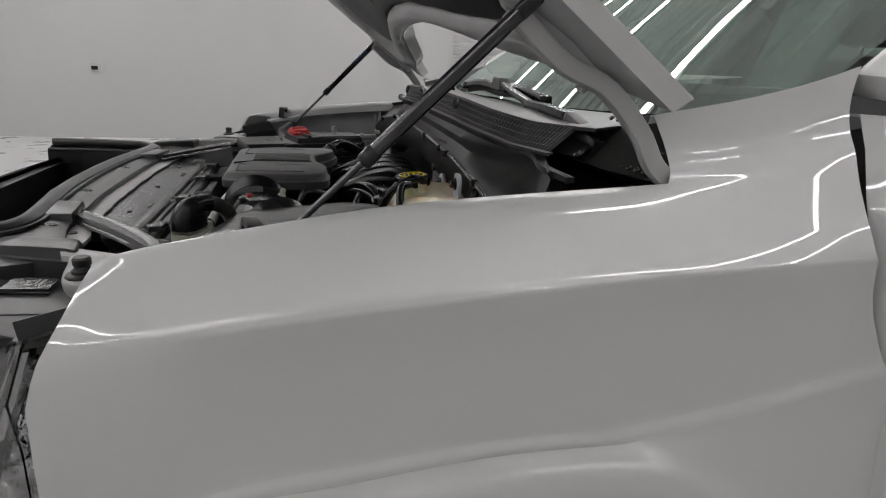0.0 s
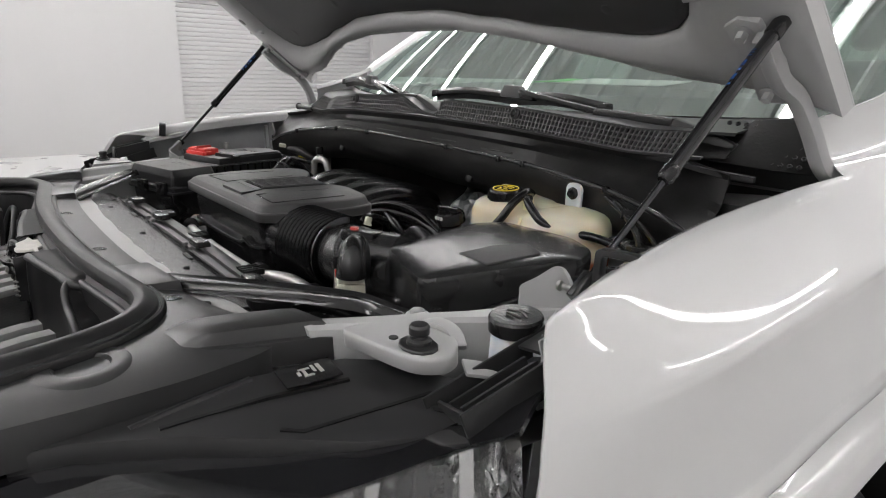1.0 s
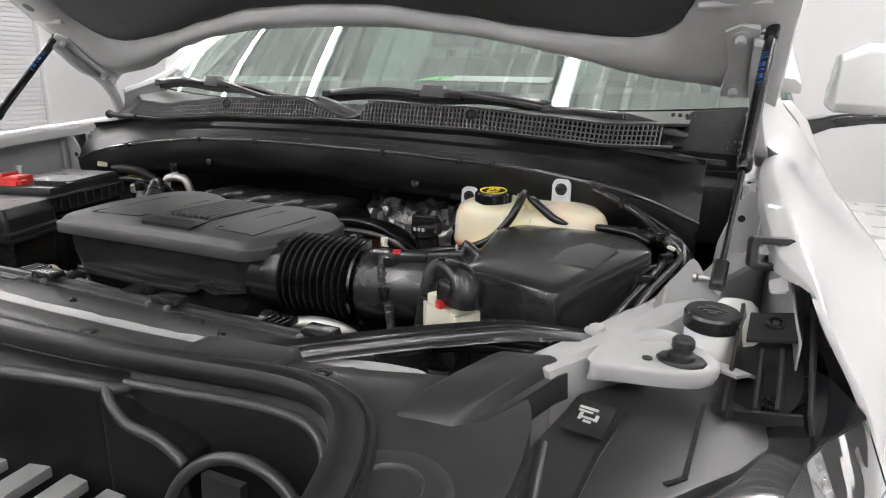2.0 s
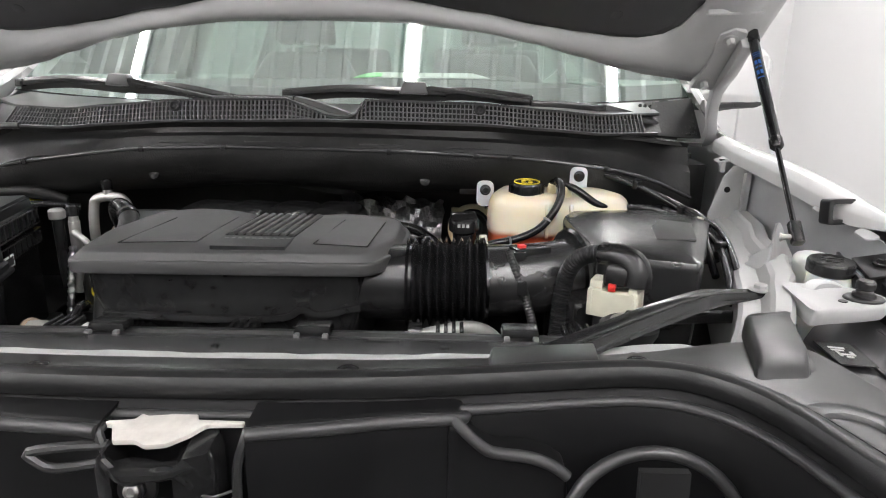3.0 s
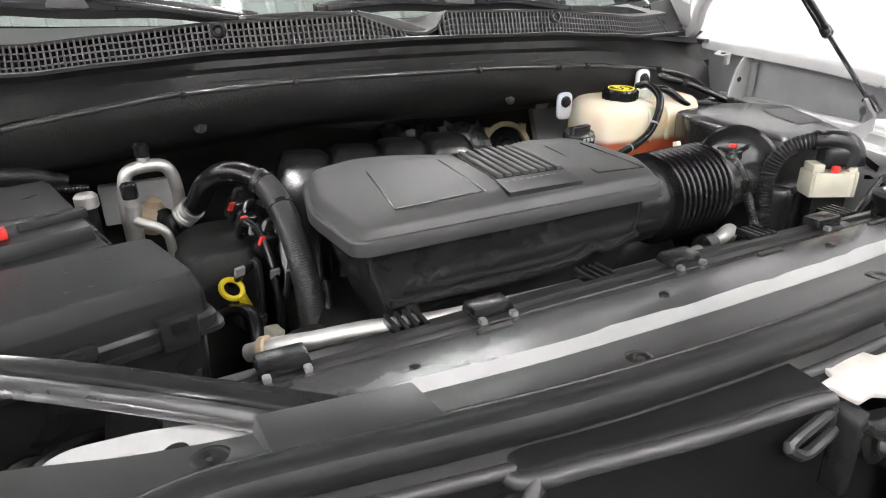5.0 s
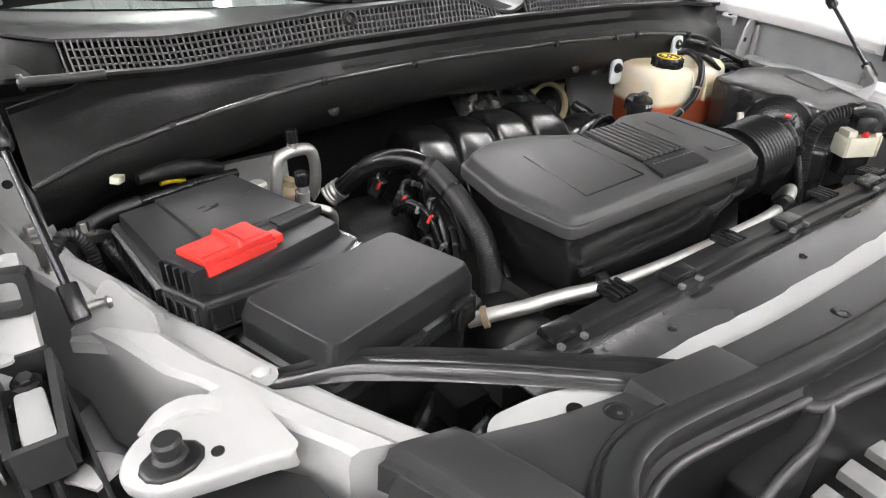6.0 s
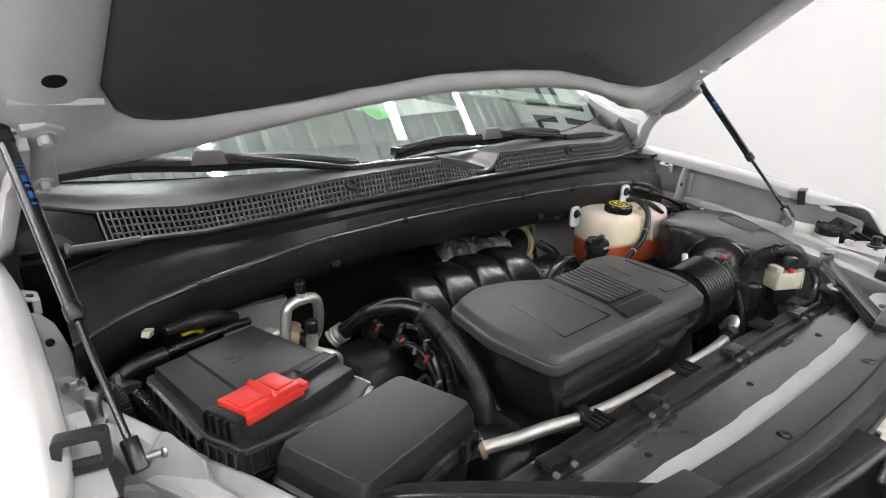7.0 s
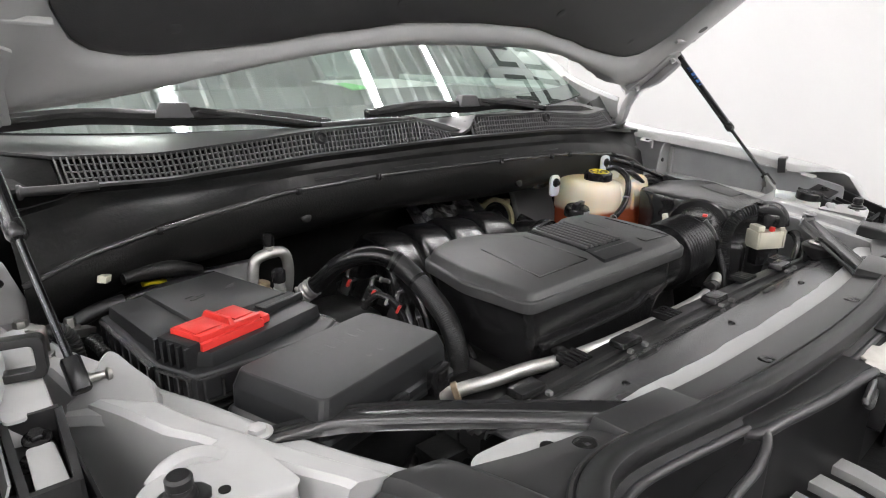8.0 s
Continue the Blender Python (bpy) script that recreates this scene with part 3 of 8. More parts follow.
def fender(s):
    probe = fender_profile(0.45)
    n = len(probe)
    front = [0.462 if j == 0 else curve_table(EDGE_Y, probe[j][1]) for j in range(n)]
    rear = [curve_table(REAR_EDGE, z) for x, z in fender_profile(1.31)]
    split = (1.088 - front[0]) / (rear[0] - front[0])
    us = [0, 0.012, 0.03, 0.06] + [0.1 + (split - 0.1) * k / 18 for k in range(19)] + [split + (1 - split) * k / 12 for k in range(1, 13)]
    rows = []
    for u in us:
        row = []
        w = min(1.0, u / 0.30)
        w = w * w * (3 - 2 * w)
        for j in range(n):
            y = front[j] + (rear[j] - front[j]) * u
            x, z = fender_profile(y)[j]
            fx0, fz0 = fender_profile(front[j])[j]
            x -= (fx0 - curve_table(EDGE_X, fz0)) * (1 - w)
            row.append(Vector((s * x, y, z)))
        rows.append(row)
    bm = sheet(B(), [[p + Vector((-s * 0.008, 0.009, 0)) for p in rows[0]], [p + Vector((-s * 0.003, 0.001, 0)) for p in rows[0]]] + rows
               + [[p + Vector((-s * 0.022, -0.002, 0)) for p in rows[-1]]])
    # inner flange beside the engine bay
    sheet(bm, [[r[0]] + [r[0] + Vector((-s * a, 0, -b)) * (0.15 + 0.85 * smooth_step(0.0, 0.16, u)) for a, b in ((0.005, 0.001), (0.011, 0.005), (0.021, 0.010), (0.023, 0.014), (0.024, 0.032))]
               for u, r in zip(us, rows) if u <= split + 1e-6])
    # rising part towards the pillar, a hollow sweep above the shoulder
    up = []
    for u, r in zip(us, rows):
        if u < split - 1e-6:
            continue
        w = (u - split) / (1 - split)
        y = 1.088 + (1.335 - 1.088) * w
        top = Vector((s * curve_table([(a, b) for a, b, c in TOP_EDGE], y), y, curve_table([(a, c) for a, b, c in TOP_EDGE], y)))
        d = (r[0] - r[1]).normalized()
        ctl = r[0] + d * (top - r[0]).length * 0.5
        line = [r[0] * (1 - q) ** 2 + ctl * 2 * q * (1 - q) + top * q * q for q in (0, 0.15, 0.3, 0.45, 0.6, 0.75, 0.88, 0.97, 1.0)]
        up.append(line + [line[-1] + Vector((-s * 0.006, 0, -0.001)), line[-1] + Vector((-s * 0.010, 0, -0.012))])
    sheet(bm, up)
    return part("fender", bm, PAINT, car, "glossy white painted front fender", sharp=60, solid=0.0012)


for s in (1, -1):
    fender(s)


# doors, sills, roof and pillars, seen through the glass and past the fender
def side_panel(s, y0, y1, name):
    bm = B()
    rows = []
    for y in (y0, y0 + 0.012, (y0 + y1) / 2, y1 - 0.012, y1):
        e = 0.02 if y in (y0, y1) else 0.0
        k = 1.0 if y < y0 + 0.02 and y0 < 2 else 0.0
        rows.append([(s * (x - e), y + k * dy, z) for x, z, dy in ((0.86, 1.345, -0.007), (0.885, 1.345, -0.007), (0.920, 1.305, -0.024), (0.946, 1.248, -0.033), (0.966, 1.206, -0.037), (0.974, 1.175, -0.030), (0.972, 1.13, -0.024), (0.983, 1.087, -0.012), (0.991, 1.065, -0.008), (0.9922, 1.059, -0.006),
                                                                   (0.995, 1.01, -0.002), (1.012, 0.75, 0.012), (1.0, 0.5, 0.02), (0.94, 0.36, 0.02))])
    sheet(bm, rows)
    d = part(name, bm, PAINT, car, "white painted door panel", solid=0.004)
    part("door_handle", bar(B(), [(s * 1.006, y1 - 0.25, 1.12), (s * 1.045, y1 - 0.22, 1.125), (s * 1.045, y1 - 0.1, 1.125), (s * 1.006, y1 - 0.07, 1.12)],
                            [(-0.008, -0.012), (0.008, -0.012), (0.008, 0.012), (-0.008, 0.012)]), PAINT, d, bevel=0.003)


for s in (1, -1):
    side_panel(s, 1.340, 2.42, "front_door")
    side_panel(s, 2.43, 3.45, "rear_door")
    part("quarter_panel", sheet(B(), [[(s * x, y, z) for x, z in ((0.90, 1.30), (0.975, 1.285), (1.0, 1.2), (0.995, 1.0), (0.99, 0.5))]
                                      for y in (3.46, 4.4, 4.9)]), PAINT, car, solid=0.004)
    # A, B, C pillars
    part("windshield_pillar", bar(B(), [(s * 0.866, 1.345, 1.380), (s * 0.858, 1.40, 1.422), (s * 0.826, 1.60, 1.555), (s * 0.765, 2.0, 1.81), (s * 0.72, 2.2, 1.89)],
                                  [(-0.036, -0.02), (0.040, -0.03), (0.036, -0.004), (0.02, 0.012), (-0.02, 0.016), (-0.036, 0.006)]), PAINT, car, bevel=0.006)
    part("roof_side", bar(B(), [(s * 0.70, 2.16, 1.895), (s * 0.71, 3.0, 1.93), (s * 0.70, 4.85, 1.90)],
                          [(-0.06, -0.03), (0.05, -0.03), (0.05, 0.02), (-0.06, 0.03)]), PAINT, car, bevel=0.008)
    for yb, yt, w in ((2.42, 2.5, 0.07), (3.45, 3.5, 0.07), (4.7, 4.65, 0.16)):
        part("door_pillar", loft(B(), [[(s * 0.90, yb - w, 1.28), (s * 0.93, yb - w, 1.28), (s * 0.93, yb + w, 1.28), (s * 0.90, yb + w, 1.28)],
                                       [(s * 0.69, yt - w, 1.90), (s * 0.72, yt - w, 1.90), (s * 0.72, yt + w, 1.90), (s * 0.69, yt + w, 1.90)]]), GLOSS, car)
    # side windows
    for y0, y1, t0, t1, gm in ((1.40, 2.40, 2.06, 2.45, SIDEGLASS), (2.46, 3.40, 2.50, 3.44, GLASS), (3.54, 4.62, 3.56, 4.56, GLASS)):
        g = part("side_window", sheet(B(), [[(s * 0.915, y0, 1.295), (s * 0.915, y1, 1.295)], [(s * 0.705, t0, 1.885), (s * 0.705, t1, 1.885)]]), gm, car, "tinted side window")
        g.visible_shadow = False
bm = B()
sheet(bm, [[(x, y, 1.93 + 0.02 * math.sin((y - 2.0) / 2.9 * math.pi) - 0.06 * (x / 0.72) ** 2) for x in (-0.70, -0.45, -0.15, 0.15, 0.45, 0.70)]
           for y in (2.03, 2.4, 3.0, 4.0, 4.9)])
part("roof", bm, PAINT, car, solid=0.03)
part("tailgate", sheet(B(), [[(-0.92, 4.95, 1.28), (0.92, 4.95, 1.28)], [(-0.95, 5.0, 0.8), (0.95, 5.0, 0.8)], [(-0.9, 4.95, 0.4), (0.9, 4.95, 0.4)]]), PAINT, car, solid=0.03)
g = part("rear_window", sheet(B(), [[(-0.9, 4.94, 1.29), (0.9, 4.94, 1.29)], [(-0.69, 4.86, 1.9), (0.69, 4.86, 1.9)]]), GLASS, car)
g.visible_shadow = False
part("cabin_floor", box(B(), (0, 3.2, 0.42), (1.8, 3.5, 0.08)), SEATMAT, car)

# windshield
bm = B()
rows = []
for k in range(9):
    w = k / 8
    row = []
    for i in range(17):
        u = -1 + i / 8
        x = u * (0.83 - 0.13 * w)
        y = 1.085 + 0.17 * abs(u) ** 2.2 * (1 - 0.45 * w) + 0.97 * w
        z = 1.315 + 0.57 * w + 0.02 * abs(u) ** 3 + 0.03 * math.sin(w * math.pi) - 0.05 * abs(u) ** 3 * w
        row.append((x, y, z))
    rows.append(row)
sheet(bm, rows)
ws = part("windshield", bm, FRONTGLASS, car, "clear tinted windshield with reflections")
ws.visible_shadow = False
# dark ceramic band along the glass's lower edge
bm = B()
sheet(bm, [[(x, y - 0.002, z - 0.004) for x, y, z in rows[0]], [(x, y - 0.002, z - 0.004) for x, y, z in
                                                                  [tuple(Vector(a).lerp(Vector(b), 0.45) for a, b in [(p, q)])[0] for p, q in zip(rows[0], rows[1])]]])
part("glass_band", bm, SATIN, ws, "black ceramic edge band")
# dashboard, papers on it, steering wheel, seats, mirror
bm = B()
prof = [(1.10, 1.26), (1.14, 1.315), (1.30, 1.345), (1.55, 1.365), (1.72, 1.36), (1.80, 1.30), (1.78, 1.0), (1.2, 0.9)]
loft(bm, [[(x, y + 0.12 * (abs(x) / 0.8) ** 2, z - 0.02 * (abs(x) / 0.8) ** 3) for y, z in prof] for x in (-0.80, -0.55, -0.25, 0, 0.25, 0.55, 0.80)])
part("dashboard", bm, DASHMAT, car, "dark soft dashboard top", sharp=60)
solo("paper_sheet", sheet(B(), [[(0.05, 1.335, 1.372), (0.35, 1.365, 1.372)], [(0.03, 1.45, 1.378), (0.33, 1.48, 1.378)], [(0.02, 1.56, 1.384), (0.31, 1.58, 1.384)]]),
          PAPER, (0.18, 1.45, 1.372), "white paper sheet lying on the dashboard", "paper", solid=0.002)
solo("green_card", sheet(B(), [[(0.0, 1.318, 1.371), (0.07, 1.335, 1.374)], [(0.025, 1.44, 1.382), (0.06, 1.45, 1.382)]]), GREEN, (0.03, 1.38, 1.37),
     "bright green card lying on the dashboard", "card", solid=0.002)


def seat(x):
    for nm, bm, m in (
        ("seat_back", loft(B(), [[(x - w, y - 0.06, z), (x + w, y - 0.06, z), (x + w, y + 0.06, z), (x - w, y + 0.06, z)]
                                 for w, y, z in ((0.24, 2.50, 0.75), (0.26, 2.56, 1.05), (0.24, 2.62, 1.35), (0.17, 2.66, 1.47))]), SEATMAT),
        ("headrest", box(B(), (x, 2.66, 1.60), (0.27, 0.11, 0.19), (-8, 0, 0), 0.85), SEATMAT),
        ("seat_cushion", box(B(), (x, 2.22, 0.72), (0.52, 0.56, 0.18)), SEATMAT),
        ("headrest_post", tube(tube(B(), [(x - 0.06, 2.65, 1.44), (x - 0.06, 2.66, 1.55)], 0.007, 8, 1), [(x + 0.06, 2.65, 1.44), (x + 0.06, 2.66, 1.55)], 0.007, 8, 1), STEEL)):
        part(nm, bm, m, car, bevel=0.03 if m is SEATMAT else 0, seg=3)


seat(0.42), seat(-0.42)
for x in (0.45, -0.45):
    part("rear_seat_back", box(B(), (x, 3.55, 1.15), (0.7, 0.14, 0.75), (-10, 0, 0), 0.9), SEATMAT, car, bevel=0.04, seg=3)
part("steering_wheel", loft(B(), [[Vector((0.42 + (0.185 + 0.016 * math.cos(b)) * math.cos(a), 1.93 + 0.185 * 0.35 * math.sin(a) + 0.016 * math.sin(b) * 0.9,
                                           1.20 + 0.185 * 0.93 * math.sin(a) + 0.016 * math.sin(b) * 0.4)) for b in [2 * math.pi * k / 8 for k in range(8)]]
                                  for a in [2 * math.pi * k / 24 for k in range(25)]], caps=False), SEATMAT, car)
part("rear_view_mirror", box(B(), (0, 1.93, 1.72), (0.26, 0.03, 0.07), (10, 0, 0)), SATIN, car, bevel=0.012)


# side mirrors
def side_mirror(s):
    bm = B()
    rings = []
    for k, (x, hw, h0, h1) in enumerate(((0.985, 0.02, 1.33, 1.36), (1.0, 0.06, 1.315, 1.45), (1.05, 0.085, 1.31, 1.475), (1.12, 0.09, 1.305, 1.474),
                                         (1.17, 0.08, 1.31, 1.462), (1.195, 0.05, 1.325, 1.44), (1.203, 0.02, 1.345, 1.41))):
        rings.append([(s * x, 1.66 + hw * a, (h0 + h1) / 2 + (h1 - h0) / 2 * b) for a, b in
                      ((-1, -0.7), (-0.8, -1), (0.8, -1), (1, -0.7), (1, 0.7), (0.8, 1), (-0.5, 1), (-0.9, 0.75))])
    loft(bm, rings)
    m = part("side_mirror", bm, PAINT, car, "white side mirror housing with a black underside", bevel=0.012, seg=3)
    bm = B()
    loft(bm, [[(s * x, 1.66 - hw, z), (s * x, 1.66 + hw, z), (s * x, 1.66 + hw, z - t), (s * x, 1.66 - hw, z - t)]
              for x, hw, z, t in ((0.93, 0.05, 1.29, 0.05), (1.0, 0.07, 1.305, 0.03), (1.08, 0.082, 1.312, 0.022), (1.15, 0.075, 1.312, 0.018), (1.19, 0.05, 1.335, 0.03))])
    part("mirror_foot", bm, GLOSS, m, "gloss black mirror foot", bevel=0.005)


side_mirror(1), side_mirror(-1)

# wheels
for s in (1, -1):
    bm = lathe(B(), (s * 0.70, 0.97, 0.40), (s, 0, 0), [(0.26, 0.0), (0.38, 0.0), (0.40, 0.03), (0.405, 0.13), (0.40, 0.23), (0.38, 0.26), (0.29, 0.265), (0.28, 0.24)], 48)
    w = part("wheel", bm, TYRE, car, "black tyre in the wheel arch", sharp=60)
    bm = lathe(B(), (s * 0.72, 0.97, 0.40), (s, 0, 0), [(0.282, 0), (0.282, 0.22), (0.26, 0.225), (0.24, 0.16), (0.06, 0.14), (0.05, 0.17), (0.001, 0.17)], 40)
    part("rim", bm, ALU, w)
    part("wheel_liner", sheet(B(), [[(s * x, 0.97 + 0.49 * math.cos(a), 0.42 + 0.50 * math.sin(a)) for x in (0.55, 0.97)] for a in [math.pi * k / 14 for k in range(15)]]),
         DARK, car, solid=0.004)

# ---------------------------------------------------------------- the hood, raised on its hinges
HO, HU, HN = Vector((0, 1.024, 1.388)), Vector((0, -0.794, 0.608)), Vector((0, 0.608, 0.794))
REAR = [(0, 0.135), (0.15, 0.132), (0.3, 0.112), (0.42, 0.077), (0.52, 0.037), (0.60, 0.002), (0.66, -0.016), (0.74, -0.03), (0.80, -0.06), (0.845, -0.09)]
PADREAR = [(0, 0.198), (0.15, 0.192), (0.3, 0.160), (0.42, 0.128), (0.50, 0.112), (0.57, 0.100), (0.61, 0.098), (0.655, 0.11), (0.685, 0.14), (0.70, 0.19)]


def hp(x, v, n):
    """A point of the hood: across, up along it, and out from its underside."""
    return HO + Vector((x, 0, 0)) + HU * v + HN * n


def side_x(v):
    return 0.845 - 0.055 * max(0.0, v / 1.15) ** 2 - 0.05 * max(0.0, (v - 0.85) / 0.3) ** 2


NV, NX = 26, 36


def hood_sheet(n0, crown, edge):
    rows = []
    for k in range(NV + 1):
        w = k / NV
        row = []
        for i in range(NX + 1):
            u = -1 + 2 * i / NX
            v1 = 1.16 - 0.10 * abs(u) ** 2.5
            x = u * (side_x(w * 1.1) - edge)
            v0 = lerp_table(REAR, abs(x)) + edge * 0.6
            v = v0 + (v1 - v0) * w
            row.append(hp(x, v, n0 + crown * (1 - abs(u) ** 3) * min(1, 0.45 + w)))
        rows.append(row)
    return rows


outer = hood_sheet(0.030, 0.030, 0.0)
hood = part("hood", sheet(B(), outer), PAINT, car, "raised white hood with a black padded underside", solid=0.003)
# folded rim: from the outer skin's edge round to the inner frame
inner = hood_sheet(0.003, 0.004, 0.006)
bm = B()
ring_o = outer[0] + [r[-1] for r in outer[1:]] + outer[-1][-2::-1] + [r[0] for r in outer[-2:0:-1]]
ring_i = inner[0] + [r[-1] for r in inner[1:]] + inner[-1][-2::-1] + [r[0] for r in inner[-2:0:-1]]
loft(bm, [ring_o, [a.lerp(b, 0.5) + (b - a).normalized() * 0.0 for a, b in zip(ring_o, ring_i)], ring_i], caps=False)
part("hood_rim", bm, PAINT, hood)


# inner frame: pressed steel border round the padding, with a soft raised bead
def frame_rows():
    rows = []
    prof = [(0.0, 0.003), (0.10, -0.004), (0.22, -0.004), (0.34, -0.013), (0.50, -0.018), (0.72, -0.018), (0.88, -0.010), (1.0, 0.004), (1.0, 0.016)]
    outline = [Vector((x, lerp_table(REAR, abs(x)) + 0.004)) for x in np.linspace(-0.839, 0.839, 61)]
    inline = [Vector((x, lerp_table(PADREAR, abs(x)))) for x in np.linspace(-0.70, 0.70, 61)]
    for k in range(1, 16):
        v = -0.086 + (1.06 + 0.086) * k / 15
        outline.append(Vector((side_x(v) - 0.006, v)))
        inline.append(Vector((0.70 - 0.02 * (k / 15) ** 2, 0.19 + (0.98 - 0.19) * k / 15)))
    for x in np.linspace(0.74, -0.74, 31)[1:-1]:
        outline.append(Vector((x, 1.155 - 0.09 * abs(x / 0.79) ** 2.5)))
        inline.append(Vector((x * 0.68 / 0.74, 1.03 - 0.04 * abs(x / 0.74) ** 4)))
    for k in range(15, 0, -1):
        v = -0.086 + (1.06 + 0.086) * k / 15
        outline.append(Vector((-side_x(v) + 0.006, v)))
        inline.append(Vector((-0.70 + 0.02 * (k / 15) ** 2, 0.19 + (0.98 - 0.19) * k / 15)))
    for w, n in prof:
        rows.append([hp(*(a.lerp(b, w)), n) for a, b in zip(outline, inline)])
    return rows, inline


fr, inl = frame_rows()
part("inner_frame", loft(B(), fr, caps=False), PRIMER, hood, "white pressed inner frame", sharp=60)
# padding: a quilted black sheet set inside the frame
bm = B()
cen = Vector((0, 0.58))
rows = []
for w, n in ((0.0, 0.018), (0.004, 0.004), (0.03, 0.0), (0.2, 0.004), (0.25, 0.008), (0.6, 0.009), (1.0, 0.009)):
    rows.append([hp(*(a.lerp(cen, min(w, 0.995))), n) for a in inl])
loft(bm, rows, caps=False)
part("padding", bm, PADDING, hood, "black fibre sound padding", sharp=70)
for x, v in ((-0.55, 0.16), (0.55, 0.16), (-0.2, 0.24), (0.2, 0.24), (-0.62, 0.45), (0.62, 0.45), (0, 0.5)):
    part("clip", lathe(B(), hp(x, v, 0.004), -HN, [(0.011, 0), (0.011, 0.002), (0.007, 0.003), (0.001, 0.003)], 14), PADDING, hood)
for s in (1, -1):
    part("drain_hole", lathe(B(), hp(s * 0.755, 0.240, -0.012), -HN, [(0.013, -0.01), (0.013, 0.0065), (0.001, 0.0065)], 18), DARK, hood, "dark oval hole in the frame")
    part("pressed_ridge", bar(B(), [hp(s * 0.70, 0.19, -0.018), hp(s * 0.80, 0.19, -0.012)], [(-0.006, -0.004), (0.006, -0.004), (0.003, 0.004), (-0.003, 0.004)], up=-HN, smooth=1),
         PRIMER, hood, bevel=0.002)
    # hinge: plate on the hood, two bolts and a gooseneck strap down to the body
    plate = [(s * 0.745, -0.02), (s * 0.795, -0.025), (s * 0.80, 0.06), (s * 0.79, 0.145), (s * 0.765, 0.155), (s * 0.742, 0.14), (s * 0.752, 0.06)]
    bm = loft(B(), [[hp(x, v, n) for x, v in plate] for n in (-0.008, -0.023)])
    hinge = part("hinge", bm, PRIMER, hood, "white hood hinge", bevel=0.003)
    bm = B()
    bar(bm, [hp(s * 0.795, 0.13, -0.03), hp(s * 0.797, 0.05, -0.034), (s * 0.802, 1.02, 1.365), (s * 0.812, 1.065, 1.315), (s * 0.824, 1.088, 1.27), (s * 0.832, 1.125, 1.245), (s * 0.836, 1.165, 1.235)],
        [(-0.011, -0.011), (0.011, -0.011), (0.013, 0.0), (0.011, 0.011), (-0.011, 0.011), (-0.013, 0)], up=(s, 0, 0))
    part("hinge_strap", bm, PRIMER, hood, "curved white hinge strap", bevel=0.003)
    for v in (0.0, 0.128):
        part("bolt", hexbolt(B(), hp(s * 0.766, v, -0.022), -HN, 0.008, 0.012, 0.014), PRIMER, hood)
    # gas strut
    top, mid, low = Vector((s * 0.808, 0.917, 1.458)), Vector((s * 0.790, 0.739, 1.282)), Vector((s * 0.775, 0.603, 1.150))
    d = (mid - top).normalized()
    bm = tube(B(), [top + d * 0.01, mid], 0.0092, 18, 1)
    st = part("gas_strut", bm, GLOSS, car, "black gas strut holding up the hood")
    bm = lathe(B(), mid + d * -0.004, d, [(0.0092, 0), (0.0108, 0.002), (0.0108, 0.018), (0.008, 0.022), (0.0045, 0.022)], 18)
    part("collar", bm, SATIN, st)
    part("rod", tube(B(), [mid, low - d * 0.02], 0.0042, 14, 1), ROD, st, "polished steel rod")
    bm = bar(B(), [low - d * 0.026, low + d * 0.010], rounded(0.018, 0.017, 0.005, 3), smooth=1)
    part("end_socket", bm, SATIN, st, bevel=0.002)
    bm = bar(B(), [top - d * 0.018, top + d * 0.022], rounded(0.020, 0.019, 0.006, 3), smooth=1)
    part("end_socket", bm, SATIN, st, bevel=0.002)
    side = d.cross(Vector((0, 0, 1))).normalized()
    vf = Vector((-s * 0.7, -1.0, 0.3))
    af = math.atan2(vf.dot(side.cross(d)), vf.dot(side))
    for k, (off, hgt) in enumerate(((0.055, 0.0016), (0.060, 0.0016), (0.065, 0.0016), (0.074, 0.010), (0.088, 0.004), (0.098, 0.010), (0.114, 0.003))):
        c = top + d * off
        for a0, a1 in (((af - 0.7, af + 0.7),) if k < 3 else ((af - 0.6, af - 0.05), (af + 0.1, af + 0.6))):
            m = 14
            nrm = side.cross(d)
            bm = B()
            sheet(bm, [[c + d * h + (side * math.cos(a0 + (a1 - a0) * q / m) + nrm * math.sin(a0 + (a1 - a0) * q / m)) * 0.00945 for q in range(m + 1)] for h in (0, hgt)])
            part("print_mark", bm, BLUE, st, "blue printed mark")
    part("ball_stud", lathe(B(), top, (-s, 0.0, 0.0), [(0.005, 0), (0.005, 0.03), (0.001, 0.03)], 10), STEEL, st)

# ---------------------------------------------------------------- cowl, wipers, firewall
LIPY = [(0, 0.938), (0.3, 0.944), (0.45, 0.962), (0.56, 0.986), (0.66, 1.004), (0.70, 1.010)]
LIPZ = [(0, 1.289), (0.3, 1.284), (0.45, 1.274), (0.56, 1.2645), (0.66, 1.265), (0.70, 1.266)]
GH = [(0, 0.040), (0.3, 0.039), (0.48, 0.036), (0.58, 0.035), (0.66, 0.036), (0.70, 0.036)]
GY = [(0, 0.012), (0.3, 0.012), (0.48, 0.018), (0.58, 0.030), (0.66, 0.044), (0.70, 0.050)]


def lip(x):
    return Vector((x, lerp_table(LIPY, abs(x)), lerp_table(LIPZ, abs(x))))


